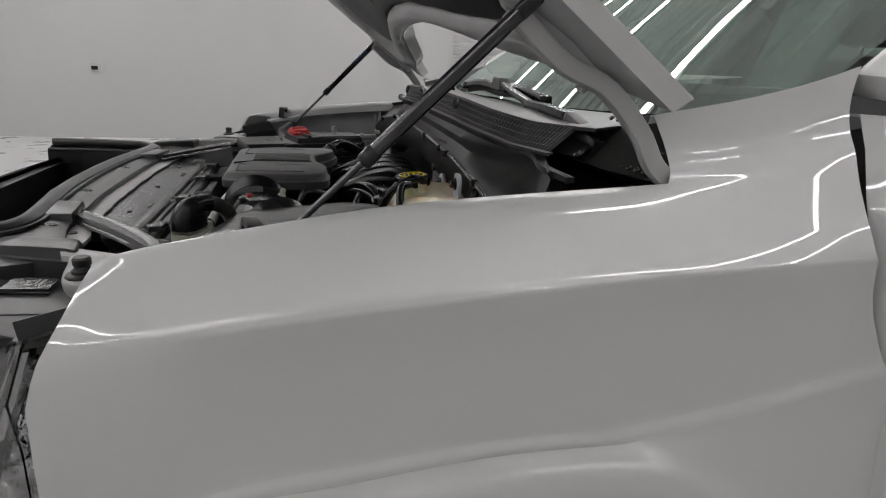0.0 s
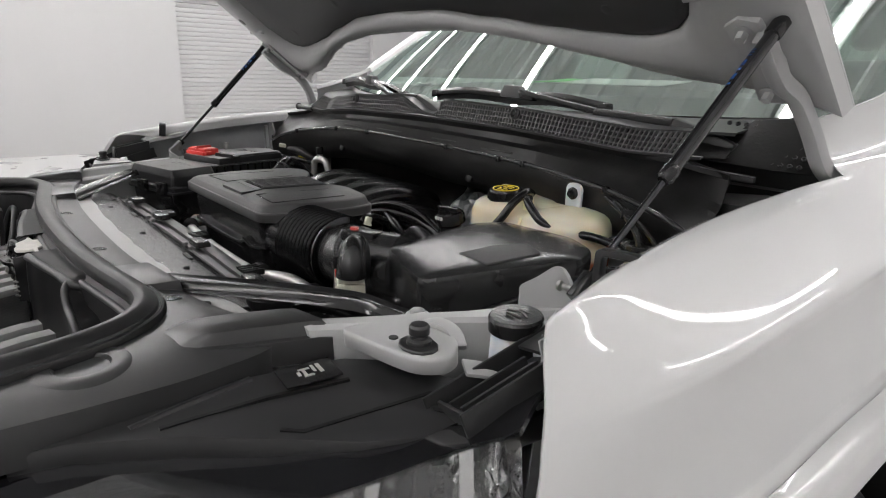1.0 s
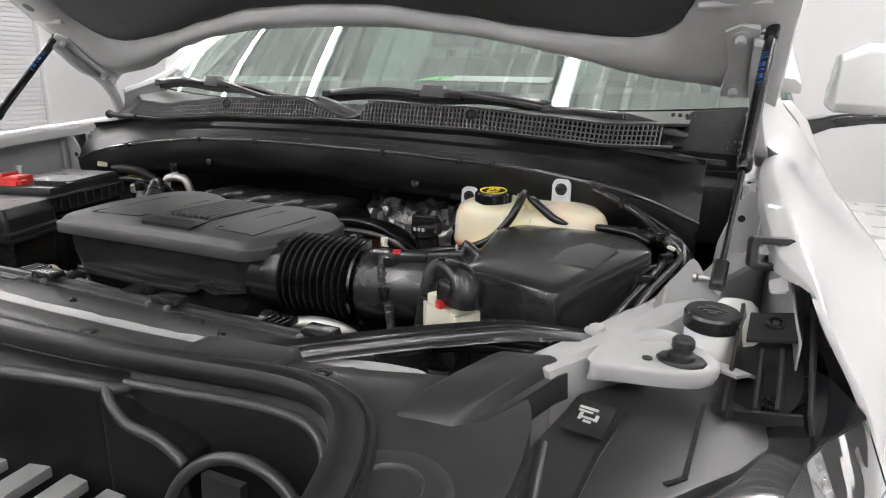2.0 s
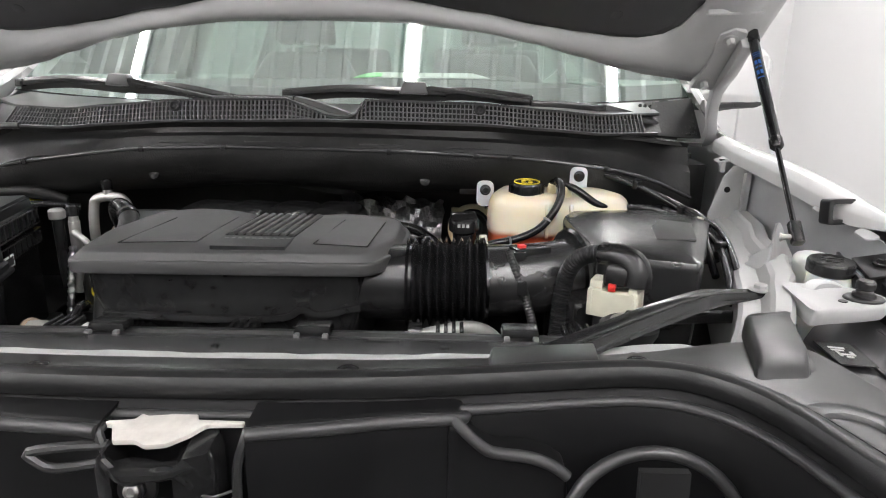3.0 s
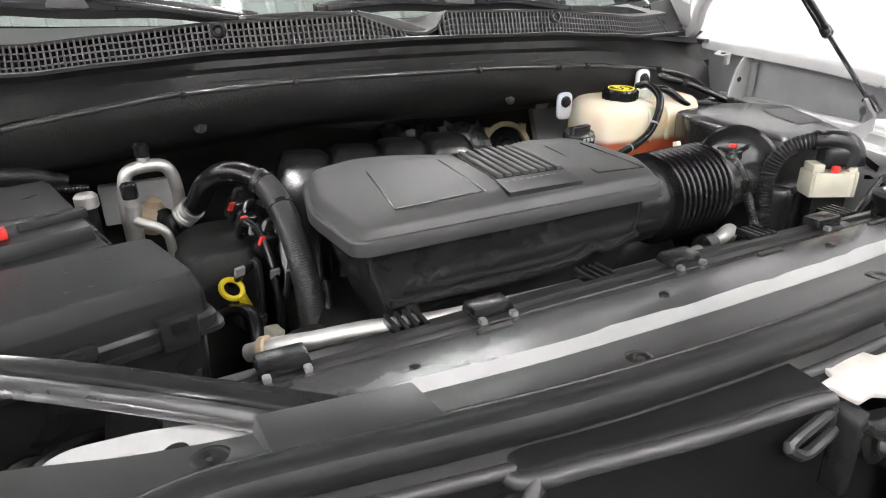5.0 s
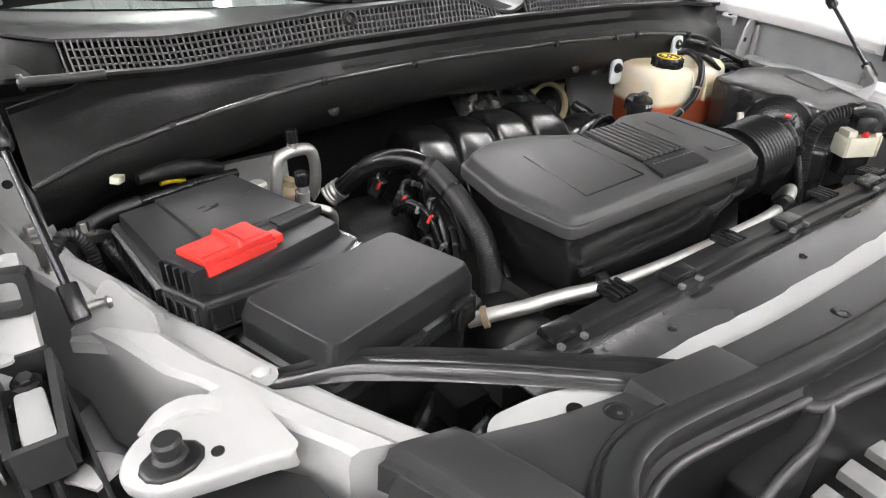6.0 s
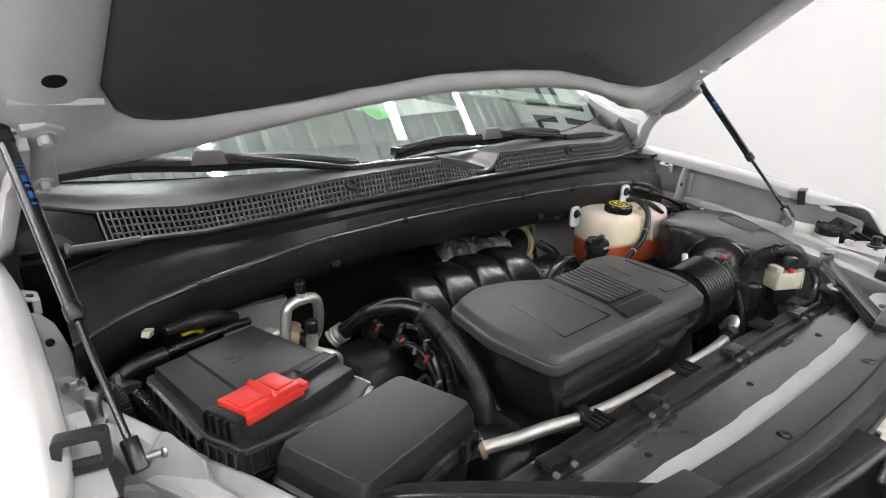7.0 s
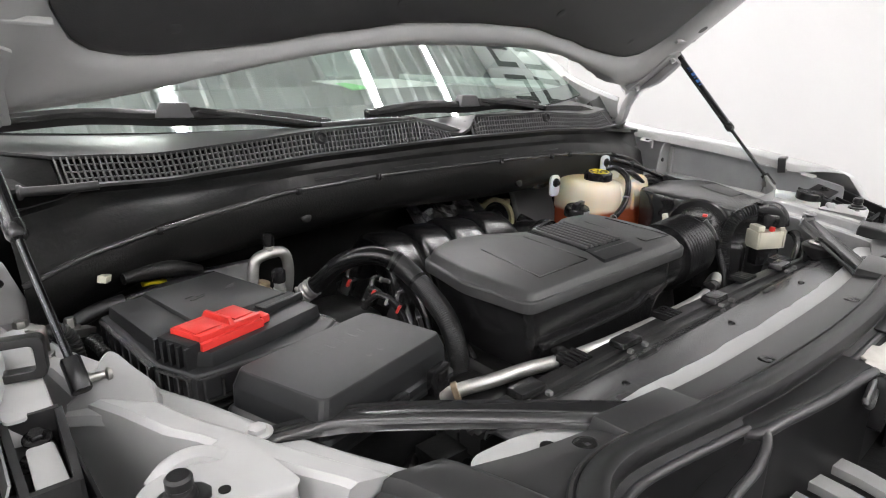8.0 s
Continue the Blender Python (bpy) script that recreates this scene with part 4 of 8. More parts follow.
def grille_top(x):
    h = lerp_table(GH, abs(x))
    if -0.08 < x < 0.055:
        h *= max(0.12, 1 - (x + 0.08) / 0.10)
    elif 0.055 <= x < 0.075:
        h *= 0.12 + 0.88 * (x - 0.055) / 0.02
    e = max(0.0, abs(x) - 0.70)
    return lip(x) + Vector((0, lerp_table(GY, abs(x)) + 0.75 * e, h + 0.12 * e))


lip_x = np.linspace(-0.70, 0.68, 70)
cowl = part("cowl_panel", sheet(B(), [[lip(x) + Vector((0, -0.004, -0.002)) for x in lip_x], [lip(x) + Vector((0, -0.008, 0.003)) for x in lip_x],
                                      [lip(x) + Vector((0, 0.002, 0.004)) for x in lip_x]]), GRILLE, car, "black plastic cowl panel under the windshield", solid=0.003)
bm = B()
xs_ = np.linspace(-0.78, 0.70, 75)
rows = [[grille_top(x) for x in xs_], [grille_top(x) + Vector((0, 0.003, 0.004)) for x in xs_]]
for w in (0.35, 0.7, 1.0):
    rows.append([(grille_top(x) + Vector((0, 0.004, 0.004))).lerp(Vector((x, 1.09 + 0.17 * abs(x / 0.83) ** 2.2, 1.314 + 0.016 * abs(x / 0.83) ** 3)), w) for x in xs_])
part("cowl_top", sheet(bm, rows), COWLTOP, cowl, "satin black cowl top below the glass", solid=0.003)
# fine grille between lip and top edge: upright bars and three wires
bm = B()
x = -0.698
while x < 0.655:
    a, b = lip(x), grille_top(x)
    if (b - a).z > 0.008:
        c = (a + b) / 2
        box(bm, c + Vector((0, 0.003, 0)), (0.0024, 0.006, (b - a).length), (-math.degrees(math.atan2(b.y - a.y, b.z - a.z)), 0, 0))
    x += 0.0082
for w in (0.25, 0.5, 0.75):
    for x in np.arange(-0.69, 0.65, 0.02):
        p, q = lip(x).lerp(grille_top(x), w), lip(x + 0.02).lerp(grille_top(x + 0.02), w)
        if lerp_table(GH, abs(x)) > 0.012 and not -0.03 < x < 0.06:
            loft(bm, [[v + Vector((0, dy, dz)) for dy, dz in ((0, -0.001), (0.006, -0.001), (0.006, 0.001), (0, 0.001))] for v in (p, q)])
part("grille_mesh", bm, GRILLE, cowl, "fine black plastic air grille", sharp=30)
part("grille_backing", sheet(B(), [[lip(x) + Vector((0, 0.028, 0.0)) for x in xs_], [grille_top(x) + Vector((0, 0.03, -0.002)) for x in xs_]]), DARK, cowl)
# dark pocket and rounded lip end on the passenger's side
part("pocket", sheet(B(), [[(-0.702, 1.068, 1.300), (-0.702, 1.024, 1.262)], [(-0.74, 1.088, 1.304), (-0.74, 1.034, 1.262)], [(-0.776, 1.118, 1.308), (-0.776, 1.05, 1.258)], [(-0.81, 1.14, 1.310), (-0.81, 1.08, 1.250)]]), DARK, cowl, solid=0.003)
part("lip_end", tube(B(), [(-0.655, 0.998, 1.266), (-0.70, 0.999, 1.266), (-0.745, 0.998, 1.268), (-0.757, 1.0, 1.268)], lambda w: 0.007 + 0.004 * (w > 0.8), 12, 4), PLASTIC_GREY, cowl)
for x in (-0.301, 0.308):
    c = lip(x).lerp(grille_top(x), 0.75)
    part("clip", lathe(B(), c + Vector((0, 0.0, 0)), (0, -1, 0.2), [(0.012, 0), (0.012, 0.004), (0.008, 0.007), (0.004, 0.003), (0.001, 0.003)], 16), PLASTIC, cowl)
# black end of the cowl on the driver's side, with a perforated drain screen in a hollow beside the hinge
bm = prism(B(), [(0.655, 0.995), (0.70, 0.985), (0.79, 1.0), (0.795, 1.10), (0.74, 1.13), (0.66, 1.06)], 1.10, 1.205)
part("cowl_end", bm, DARK, cowl, "black moulded end of the cowl", bevel=0.006)
part("end_lip", bar(B(), [(0.585, 0.996, 1.262), (0.64, 1.0, 1.256), (0.70, 0.99, 1.25), (0.77, 1.0, 1.245)], [(-0.006, -0.004), (0.006, -0.004), (0.006, 0.004), (-0.006, 0.004)]), PLASTIC, cowl)
bm = sheet(B(), [[(0.66, 1.04, 1.262), (0.70, 1.12, 1.325)], [(0.74, 1.06, 1.255), (0.76, 1.14, 1.33)], [(0.81, 1.10, 1.25), (0.80, 1.16, 1.335)]])
part("hinge_cover", bm, DARK, cowl, solid=0.003)
bm = B()
for i in range(11):
    for j in range(5):
        c = Vector((0.668 + 0.0125 * i, 1.050 + 0.0042 * i + 0.013 * j, 1.2675 - 0.0008 * i + 0.0128 * j))
        lathe(bm, c, (0, -0.6, 0.8), [(0.0042, -0.001), (0.0042, 0.002), (0.0030, 0.002), (0.0028, -0.001)], 8)
part("drain_screen", bm, PLASTIC_GREY, cowl, "perforated black plastic screen")

# plenum front face, bead and padded firewall panel
BEADZ = [(-0.80, 1.150), (-0.68, 1.185), (-0.57, 1.206), (-0.365, 1.228), (-0.19, 1.233), (0.13, 1.229), (0.366, 1.221), (0.547, 1.203), (0.65, 1.178), (0.76, 1.135)]
BEADY = [(-0.80, 0.915), (-0.68, 0.92), (-0.4, 0.930), (0, 0.931), (0.4, 0.928), (0.65, 0.935), (0.76, 0.95)]
bx = np.linspace(-0.78, 0.74, 77)


def bead(x):
    return Vector((x, lerp_table(BEADY, x), lerp_table(BEADZ, x)))


def lip2(x):
    return lip(x) if -0.70 <= x <= 0.66 else Vector((x, 1.006 - 0.3 * (abs(x) - 0.66), 1.262 - 0.12 * (abs(x) - 0.66)))


bm = sheet(B(), [[lip2(x) + Vector((0, 0.0, -0.001)) for x in bx], [lip2(x) + Vector((0, 0.006, -0.012)) for x in bx], [lip2(x).lerp(bead(x), 0.45) + Vector((0, 0.008, 0)) for x in bx],
                 [lip2(x).lerp(bead(x), 0.55) + Vector((0, -0.002, 0)) for x in bx], [bead(x) + Vector((0, 0.0, 0.006)) for x in bx]])
fw = part("firewall_panel", bm, DARK, car, "black plenum panel across the back of the engine bay", sharp=30, solid=0.003)
for x0, x1 in ((-0.33, -0.24), (-0.16, -0.05), (0.07, 0.16), (0.24, 0.33)):
    p, q = lip2((x0 + x1) / 2).lerp(bead((x0 + x1) / 2), 0.75), 0
    part("tab", box(B(), p + Vector((0, -0.003, 0)), (x1 - x0, 0.006, 0.003)), PLASTIC, fw)
part("bead", tube(B(), [bead(x) + Vector((0, -0.004, 0.003)) for x in bx[::4]], 0.0045, 10, 4), BEADMAT, fw, "thin glossy bead with clips")
for x in (-0.60, -0.366, -0.2, 0.129, 0.30, 0.368, 0.56):
    part("clip", box(B(), bead(x) + Vector((0, -0.006, 0.002)), (0.009, 0.012, 0.012)), SATIN, fw, bevel=0.002)
bm = sheet(B(), [[bead(x) + Vector((0, -0.001, -0.001)) for x in bx], [bead(x) + Vector((0, -0.002, -0.012)) for x in bx],
                 [bead(x) + Vector((0, 0.000 + 0.004 * math.sin(x * 21), -0.035)) for x in bx],
                 [bead(x) + Vector((0, 0.012 + 0.003 * math.sin(x * 17 + 1), -0.056)) for x in bx],
                 [bead(x) + Vector((0, 0.028, -0.076 - 0.004 * math.sin(x * 13))) for x in bx], [bead(x) + Vector((0, 0.10, -0.084)) for x in bx]])
part("padded_panel", bm, FIBRE, fw, "dark padded fibre panel", sharp=60, solid=0.004)
for x, dz in ((-0.35, -0.05), (0.02, -0.03), (0.2, -0.055)):
    part("clip", lathe(B(), bead(x) + Vector((0, 0.004, dz)), (0, -1, 0.3), [(0.010, -0.004), (0.010, 0.003), (0.004, 0.005), (0.001, 0.005)], 14), FIBRE, fw)
part("bulkhead", box(B(), (0.0, 1.16, 0.9), (1.62, 0.03, 0.62)), DARK, car, "dark padded bulkhead behind the engine")
part("bay_floor", box(B(), (0, 0.66, 0.50), (1.6, 1.0, 0.04)), DARK, car, "dark undertray below the engine")


def wiper(tip, end, hub, bend, knee, pivot):
    tip, end, hub, bend, knee, pivot = map(Vector, (tip, end, hub, bend, knee, pivot))
    arc = [tip, tip.lerp(hub, 0.5) + Vector((0, 0, 0.006)), hub + Vector((0, 0, -0.005)), end.lerp(hub, 0.5) + Vector((0, 0, 0.006)), end]
    w = part("wiper", bar(B(), arc, [(-0.011, -0.006), (0.011, -0.006), (0.010, 0.004), (0.003, 0.0105), (-0.003, 0.009), (-0.010, 0.002)]), SMOOTHBLACK, car, "black wiper resting on the glass", bevel=0.0012)
    part("rubber", bar(B(), [p + Vector((0, 0.004, -0.006)) for p in arc], [(-0.003, -0.012), (0.003, -0.012), (0.005, 0), (-0.005, 0)]), RUBBER, w)
    for p, q in ((tip, hub), (end, hub)):
        d = (q - p).normalized()
        part("blade_end", bar(B(), [p - d * 0.006, p + d * 0.016], [(-0.013, -0.009), (0.013, -0.009), (0.011, 0.009), (-0.011, 0.009)], smooth=1), SMOOTHBLACK, w, bevel=0.003)
    side = Vector(((end - tip).x, (end - tip).y, 0)).normalized()
    yaw = math.degrees(math.atan2(side.y, side.x))
    part("blade_clip", box(B(), hub + Vector((0, -0.002, 0.006)), (0.066, 0.030, 0.026), (0, 2, yaw), 0.72), GRILLE, w, "grey blade clip", bevel=0.004)
    part("clip_tail", box(B(), hub + side * 0.045 + Vector((0, -0.004, -0.001)), (0.05, 0.024, 0.018), (0, 6, yaw), 0.85), SMOOTHBLACK, w, bevel=0.003)
    part("arm", bar(B(), [hub + side * 0.03 + Vector((0, -0.006, 0.006)), hub.lerp(bend, 0.5) + Vector((0, -0.006, 0.008)), bend + Vector((0, 0, 0.004))],
                    [(-0.008, -0.005), (0.008, -0.005), (0.007, 0.005), (-0.007, 0.005)]), SMOOTHBLACK, w, bevel=0.0015)
    ab_ = part("arm_base", bar(B(), [bend, bend.lerp(knee, 0.5) + Vector((0, 0, 0.002)), knee], [(-0.013, -0.010), (0.013, -0.010), (0.011, 0.009), (-0.011, 0.009)]), SMOOTHBLACK, w, bevel=0.003)
    part("pivot_cover", bar(B(), [knee, knee.lerp(pivot, 0.5) + Vector((0, 0, 0.003)), pivot], [(-0.014, -0.011), (0.014, -0.011), (0.010, 0.010), (-0.010, 0.010)]), PLASTIC, ab_, bevel=0.004)


wiper((-0.111, 1.080, 1.336), (0.422, 1.092, 1.329), (0.170, 1.085, 1.345), (0.420, 1.062, 1.320), (0.584, 1.072, 1.312), (0.698, 1.072, 1.278))
wiper((-0.765, 1.185, 1.350), (-0.226, 1.060, 1.326), (-0.494, 1.125, 1.354), (-0.255, 1.035, 1.322), (-0.070, 0.996, 1.325), (0.055, 0.975, 1.290))


# ---------------------------------------------------------------- inner rails and their fittings
RIN = [(0.30, 0.550), (0.40, 0.601), (0.46, 0.627), (0.54, 0.660), (0.66, 0.707), (0.83, 0.765), (1.0, 0.80)]


def rail(s):
    bm = B()
    ys = [0.305, 0.315, 0.35, 0.40, 0.45, 0.5, 0.56, 0.62, 0.7, 0.8, 0.9, 1.0]
    prof = [(0.004, -0.30), (0.0, -0.012), (0.003, -0.003), (0.010, 0.0), (0.036, 0.0), (0.042, 0.004), (0.048, 0.013), (0.055, 0.017), (0.078, 0.017), (0.085, 0.012), (0.088, 0.0), (0.090, -0.14)]
    rows = []
    for y in ys:
        x0 = lerp_table(RIN, y)
        k = 0.85 if y > 0.65 else 1.0
        rows.append([(s * (x0 + d * k), y + 0.35 * d * (1 if y < 0.5 else 0.3), 1.107 + h) for d, h in prof])
    rows.insert(0, [(p[0], p[1] + 0.01, p[2] - 0.1) for p in rows[0]])
    sheet(bm, rows)
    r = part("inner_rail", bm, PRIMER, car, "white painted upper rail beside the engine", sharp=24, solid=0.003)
    # front bracket with the hood bump stop: a lobed plate with a folded edge
    o = [(0.668, 0.354), (0.69, 0.362), (0.735, 0.370), (0.768, 0.379), (0.786, 0.403), (0.774, 0.430), (0.745, 0.440), (0.705, 0.452), (0.682, 0.458)]
    o = [(s * a, b) for a, b in round_poly(o, 0.018, 4)]
    bm = loft(B(), [[(a * 0.996, b + 0.003, 1.108) for a, b in o], [(a * 0.999, b + 0.001, 1.114) for a, b in o], [(a, b, 1.1225) for a, b in o], [(a * 0.999, b + 0.0005, 1.1262) for a, b in o], [(a * 0.995, b + 0.0025, 1.1278) for a, b in o]])
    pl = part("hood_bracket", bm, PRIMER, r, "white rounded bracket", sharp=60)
    part("stop_base", loft(B(), [[(s * (0.748 + 1.25 * q * math.cos(a)), 0.397 + q * math.sin(a), z) for a in [math.pi * k / 6 for k in range(12)]] for q, z in ((0.0185, 1.1265), (0.0185, 1.1300), (0.0165, 1.1315))]), RUBBER, r, bevel=0.001)
    bm = lathe(B(), (s * 0.748, 0.398, 1.130), (0, 0, 1), [(0.013, 0), (0.0125, 0.005), (0.0095, 0.007), (0.009, 0.010), (0.0105, 0.0115), (0.0105, 0.0185), (0.0085, 0.021), (0.001, 0.021)], 24)
    part("bump_stop", bm, RUBBER, r, "black rubber hood stop", sharp=35)
    part("hole", lathe(B(), (s * 0.718, 0.388, 1.1278), (0, 0, 1), [(0.005, -0.002), (0.005, 0.0012), (0.0005, 0.0012)], 12), DARK, r)
    part("plate_fold", bar(B(), [(s * 0.69, 0.425, 1.118), (s * 0.715, 0.442, 1.130), (s * 0.74, 0.447, 1.128), (s * 0.76, 0.44, 1.118)], [(-0.010, -0.004), (0.010, -0.004), (0.008, 0.004), (-0.008, 0.004)]), PRIMER, r, bevel=0.003)
    part("side_tab", bar(B(), [(s * 0.785, 0.425, 1.112), (s * 0.80, 0.45, 1.105), (s * 0.812, 0.48, 1.08), (s * 0.815, 0.50, 1.04)], [(-0.016, -0.002), (0.016, -0.002), (0.016, 0.002), (-0.016, 0.002)]), PRIMER, r, bevel=0.0015)
    # upright ear that carries the strut's ball stud
    low = spline([(0.790, 0.622, 1.108), (0.772, 0.602, 1.112), (0.758, 0.586, 1.113), (0.744, 0.560, 1.118), (0.728, 0.552, 1.119), (0.712, 0.570, 1.114), (0.703, 0.604, 1.109)], 4)
    top_e = spline([(0.786, 0.628, 1.116), (0.766, 0.612, 1.140), (0.752, 0.606, 1.166), (0.742, 0.600, 1.173), (0.730, 0.582, 1.160), (0.718, 0.566, 1.147), (0.707, 0.600, 1.120)], 4)
    mid_e = [Vector((*a.lerp(b, 0.7).xy, a.z + 0.08 * (b.z - a.z) + 0.002)) for a, b in zip(low, top_e)]
    part("strut_ear", sheet(B(), [[Vector((s * p.x, p.y, p.z)) for p in line] for line in ([p + Vector((0, -0.004, -0.010)) for p in low], low, mid_e, top_e, [p + Vector((0, 0.006, -0.002)) for p in top_e])]),
         PRIMER, r, "pressed white ear that carries the gas strut", sharp=38, solid=0.002)
    part("ball_stud", lathe(B(), (s * 0.746, 0.605, 1.150), (s, 0, 0), [(0.008, 0), (0.008, 0.004), (0.0045, 0.006), (0.0045, 0.028), (0.001, 0.028)], 12), STEEL, r)
    part("hole", lathe(B(), (s * 0.659, 0.470, 1.1078), (0, 0, 1), [(0.0065, -0.002), (0.0065, 0.0012), (0.0005, 0.0012)], 12), DARK, r)
    # deep gutter between the rail and the fender's flange
    gut = [(0.46, 1.150), (0.55, 1.168), (0.7, 1.190), (0.85, 1.205), (1.0, 1.215), (1.09, 1.222)]
    bm = sheet(B(), [[(s * (lerp_table(RIN, y) + 0.082 * (0.85 if y > 0.65 else 1)), y + 0.02, 0.96), (s * 0.81, y + 0.01, 0.95), (s * 0.845, y, 0.98), (s * 0.852, y, 1.06), (s * 0.853, y, z - 0.01), (s * 0.848, y, z + 0.004)] for y, z in gut])
    part("apron", bm, ECOAT, r, "grey undercoated inner wing panel", solid=0.002)
    gp = part("gusset", loft(B(), [[(s * a, yy, c) for a, c in ((0.768, 1.05), (0.845, 1.05), (0.845, 1.212), (0.812, 1.212), (0.795, 1.19), (0.774, 1.12))] for yy in (0.925, 0.930)]), PRIMER, r, "upright white gusset plate", bevel=0.0015)
    part("gusset_rib", bar(B(), [(s * 0.838, 0.92, 1.06), (s * 0.838, 0.915, 1.20)], [(-0.006, -0.006), (0.006, -0.006), (0.006, 0.006), (-0.006, 0.006)], smooth=1), PRIMER, gp, bevel=0.003)
    part("hole", lathe(B(), (s * 0.805, 0.9245, 1.165), (0, -1, 0), [(0.006, -0.002), (0.006, 0.0012), (0.0005, 0.0012)], 12), DARK, gp)
    # notched tabs along the flange
    for y0, y1, w in ((0.965, 1.01, 0.030), (0.70, 0.725, 0.010), (0.625, 0.66, 0.014), (0.52, 0.56, 0.008), (0.835, 0.875, 0.006)):
        o = round_poly([(0.842, y0), (0.842, y1), (0.832 - w, y1 - 0.006), (0.832 - w, y0 + 0.006)], 0.006, 3)
        tb = part("flange_tab", prism(B(), [(s * a, b) for a, b in o], lambda x, y: lerp_table(ZC, y) - 0.031 + 0.3 * (abs(x) - 0.83), lambda x, y: lerp_table(ZC, y) - 0.0275 + 0.3 * (abs(x) - 0.83)), PRIMER, r, bevel=0.001)
        if w > 0.02:
            part("hole", lathe(B(), (s * 0.814, 0.985, lerp_table(ZC, 0.985) - 0.0335), (0, 0, 1), [(0.006, -0.002), (0.006, 0.0022), (0.0005, 0.0022)], 12), DARK, tb)
            part("tab_pin", box(B(), (s * 0.808, 0.968, lerp_table(ZC, 0.985) - 0.045), (0.010, 0.010, 0.022)), PRIMER, tb, bevel=0.002)
    # black square cushion standing on the fender flange
    bm = B()
    ring = [rounded(0.048, 0.038, 0.006, 3), rounded(0.032, 0.023, 0.004, 3)]
    m = Matrix.Translation((s * 0.826, 0.600, 1.192) if s > 0 else (-0.822, 0.580, 1.200)) @ Euler((radians(84), 0, radians(14 * s))).to_matrix().to_4x4()
    loft(bm, [[m @ Vector((a, b, h)) for a, b in ring[i]] for i, h in ((0, -0.009), (0, 0.009), (1, 0.009), (1, -0.009), (0, -0.009))], caps=False)
    part("fender_cushion", bm, RUBBER, r, "square black rubber cushion", bevel=0.0015)
    if s < 0:
        # mounting plate below the cushion, with a dark slot and a bolt
        line = [(0.66, 1.196), (0.60, 1.184), (0.555, 1.177), (0.536, 1.173), (0.530, 1.166), (0.528, 1.14)]
        mp = part("mount_plate", sheet(B(), [[(-0.804, y, z - 0.010), (-0.806, y, z - 0.001), (-0.812, y, z), (-0.836, y, z + 0.001), (-0.848, y, z + 0.004)] for y, z in line]), PRIMER, r, "white painted mounting plate", sharp=40, solid=0.002)
        part("hole", lathe(B(), (-0.826, 0.640, 1.1925), (0, -0.2, 1), [(0.008, -0.002), (0.008, 0.0016), (0.0005, 0.0016)], 14), ECOAT, mp)
        part("plate_insert", prism(B(), round_poly([(-0.810, 0.455), (-0.833, 0.455), (-0.832, 0.505), (-0.812, 0.505)], 0.004, 3), lambda x, y: 1.135 + 0.2 * (y - 0.455), lambda x, y: 1.143 + 0.2 * (y - 0.455)), PRIMER, mp, bevel=0.001)
        part("bolt", hexbolt(B(), (-0.822, 0.515, 1.153), (0, -0.2, 1), 0.007, 0.006, 0.011), SATIN, mp)
        for a, b in (((-0.802, 0.530), (-0.806, 0.440)), ((-0.842, 0.534), (-0.840, 0.440)), ((-0.802, 0.531), (-0.842, 0.533)), ((-0.806, 0.442), (-0.840, 0.442))):
            part("slot_frame", bar(B(), [(a[0], a[1], 1.150 + 0.2 * (a[1] - 0.455)), (b[0], b[1], 1.150 + 0.2 * (b[1] - 0.455))], [(-0.004, -0.03), (0.004, -0.03), (0.003, 0.004), (-0.003, 0.004)], smooth=1), PLASTIC, mp, "black plastic frame")
    # black ribbed support towards the headlight
    m = Matrix.Translation((s * 0.832, 0.458, 1.114)) @ Euler((radians(16), radians(-12 * s), radians(-8 * s))).to_matrix().to_4x4()
    rot = (16, -12 * s, -8 * s)
    sp = part("headlight_support", box(B(), m @ Vector((0, 0, -0.010)), (0.072, 0.185, 0.005), rot), PLASTIC, r, "black ribbed plastic support", bevel=0.0015)
    for c, sz in (((0, 0.045, 0.014), (0.05, 0.05, 0.004)), ((-0.034, 0.0, 0.002), (0.004, 0.18, 0.026)), ((0.034, 0.0, 0.004), (0.004, 0.18, 0.030)),
                  ((-0.01, -0.03, 0.0), (0.004, 0.09, 0.02)), ((0.008, -0.03, 0.0), (0.004, 0.09, 0.02)), ((0, -0.078, -0.002), (0.056, 0.004, 0.02))):
        part("support_rib", box(B(), m @ Vector(c), sz, rot), PLASTIC, sp, bevel=0.001)
    part("screw", hexbolt(B(), m @ Vector((0, 0.045, 0.016)), (0, 0, 1), 0.006, 0.006, 0.010), SATIN, sp)
    part("screw", hexbolt(B(), m @ Vector((0, -0.05, -0.008)), (0, 0, 1), 0.006, 0.006, 0.010), SATIN, sp)
    return r


rail_l, rail_r = rail(1), rail(-1)


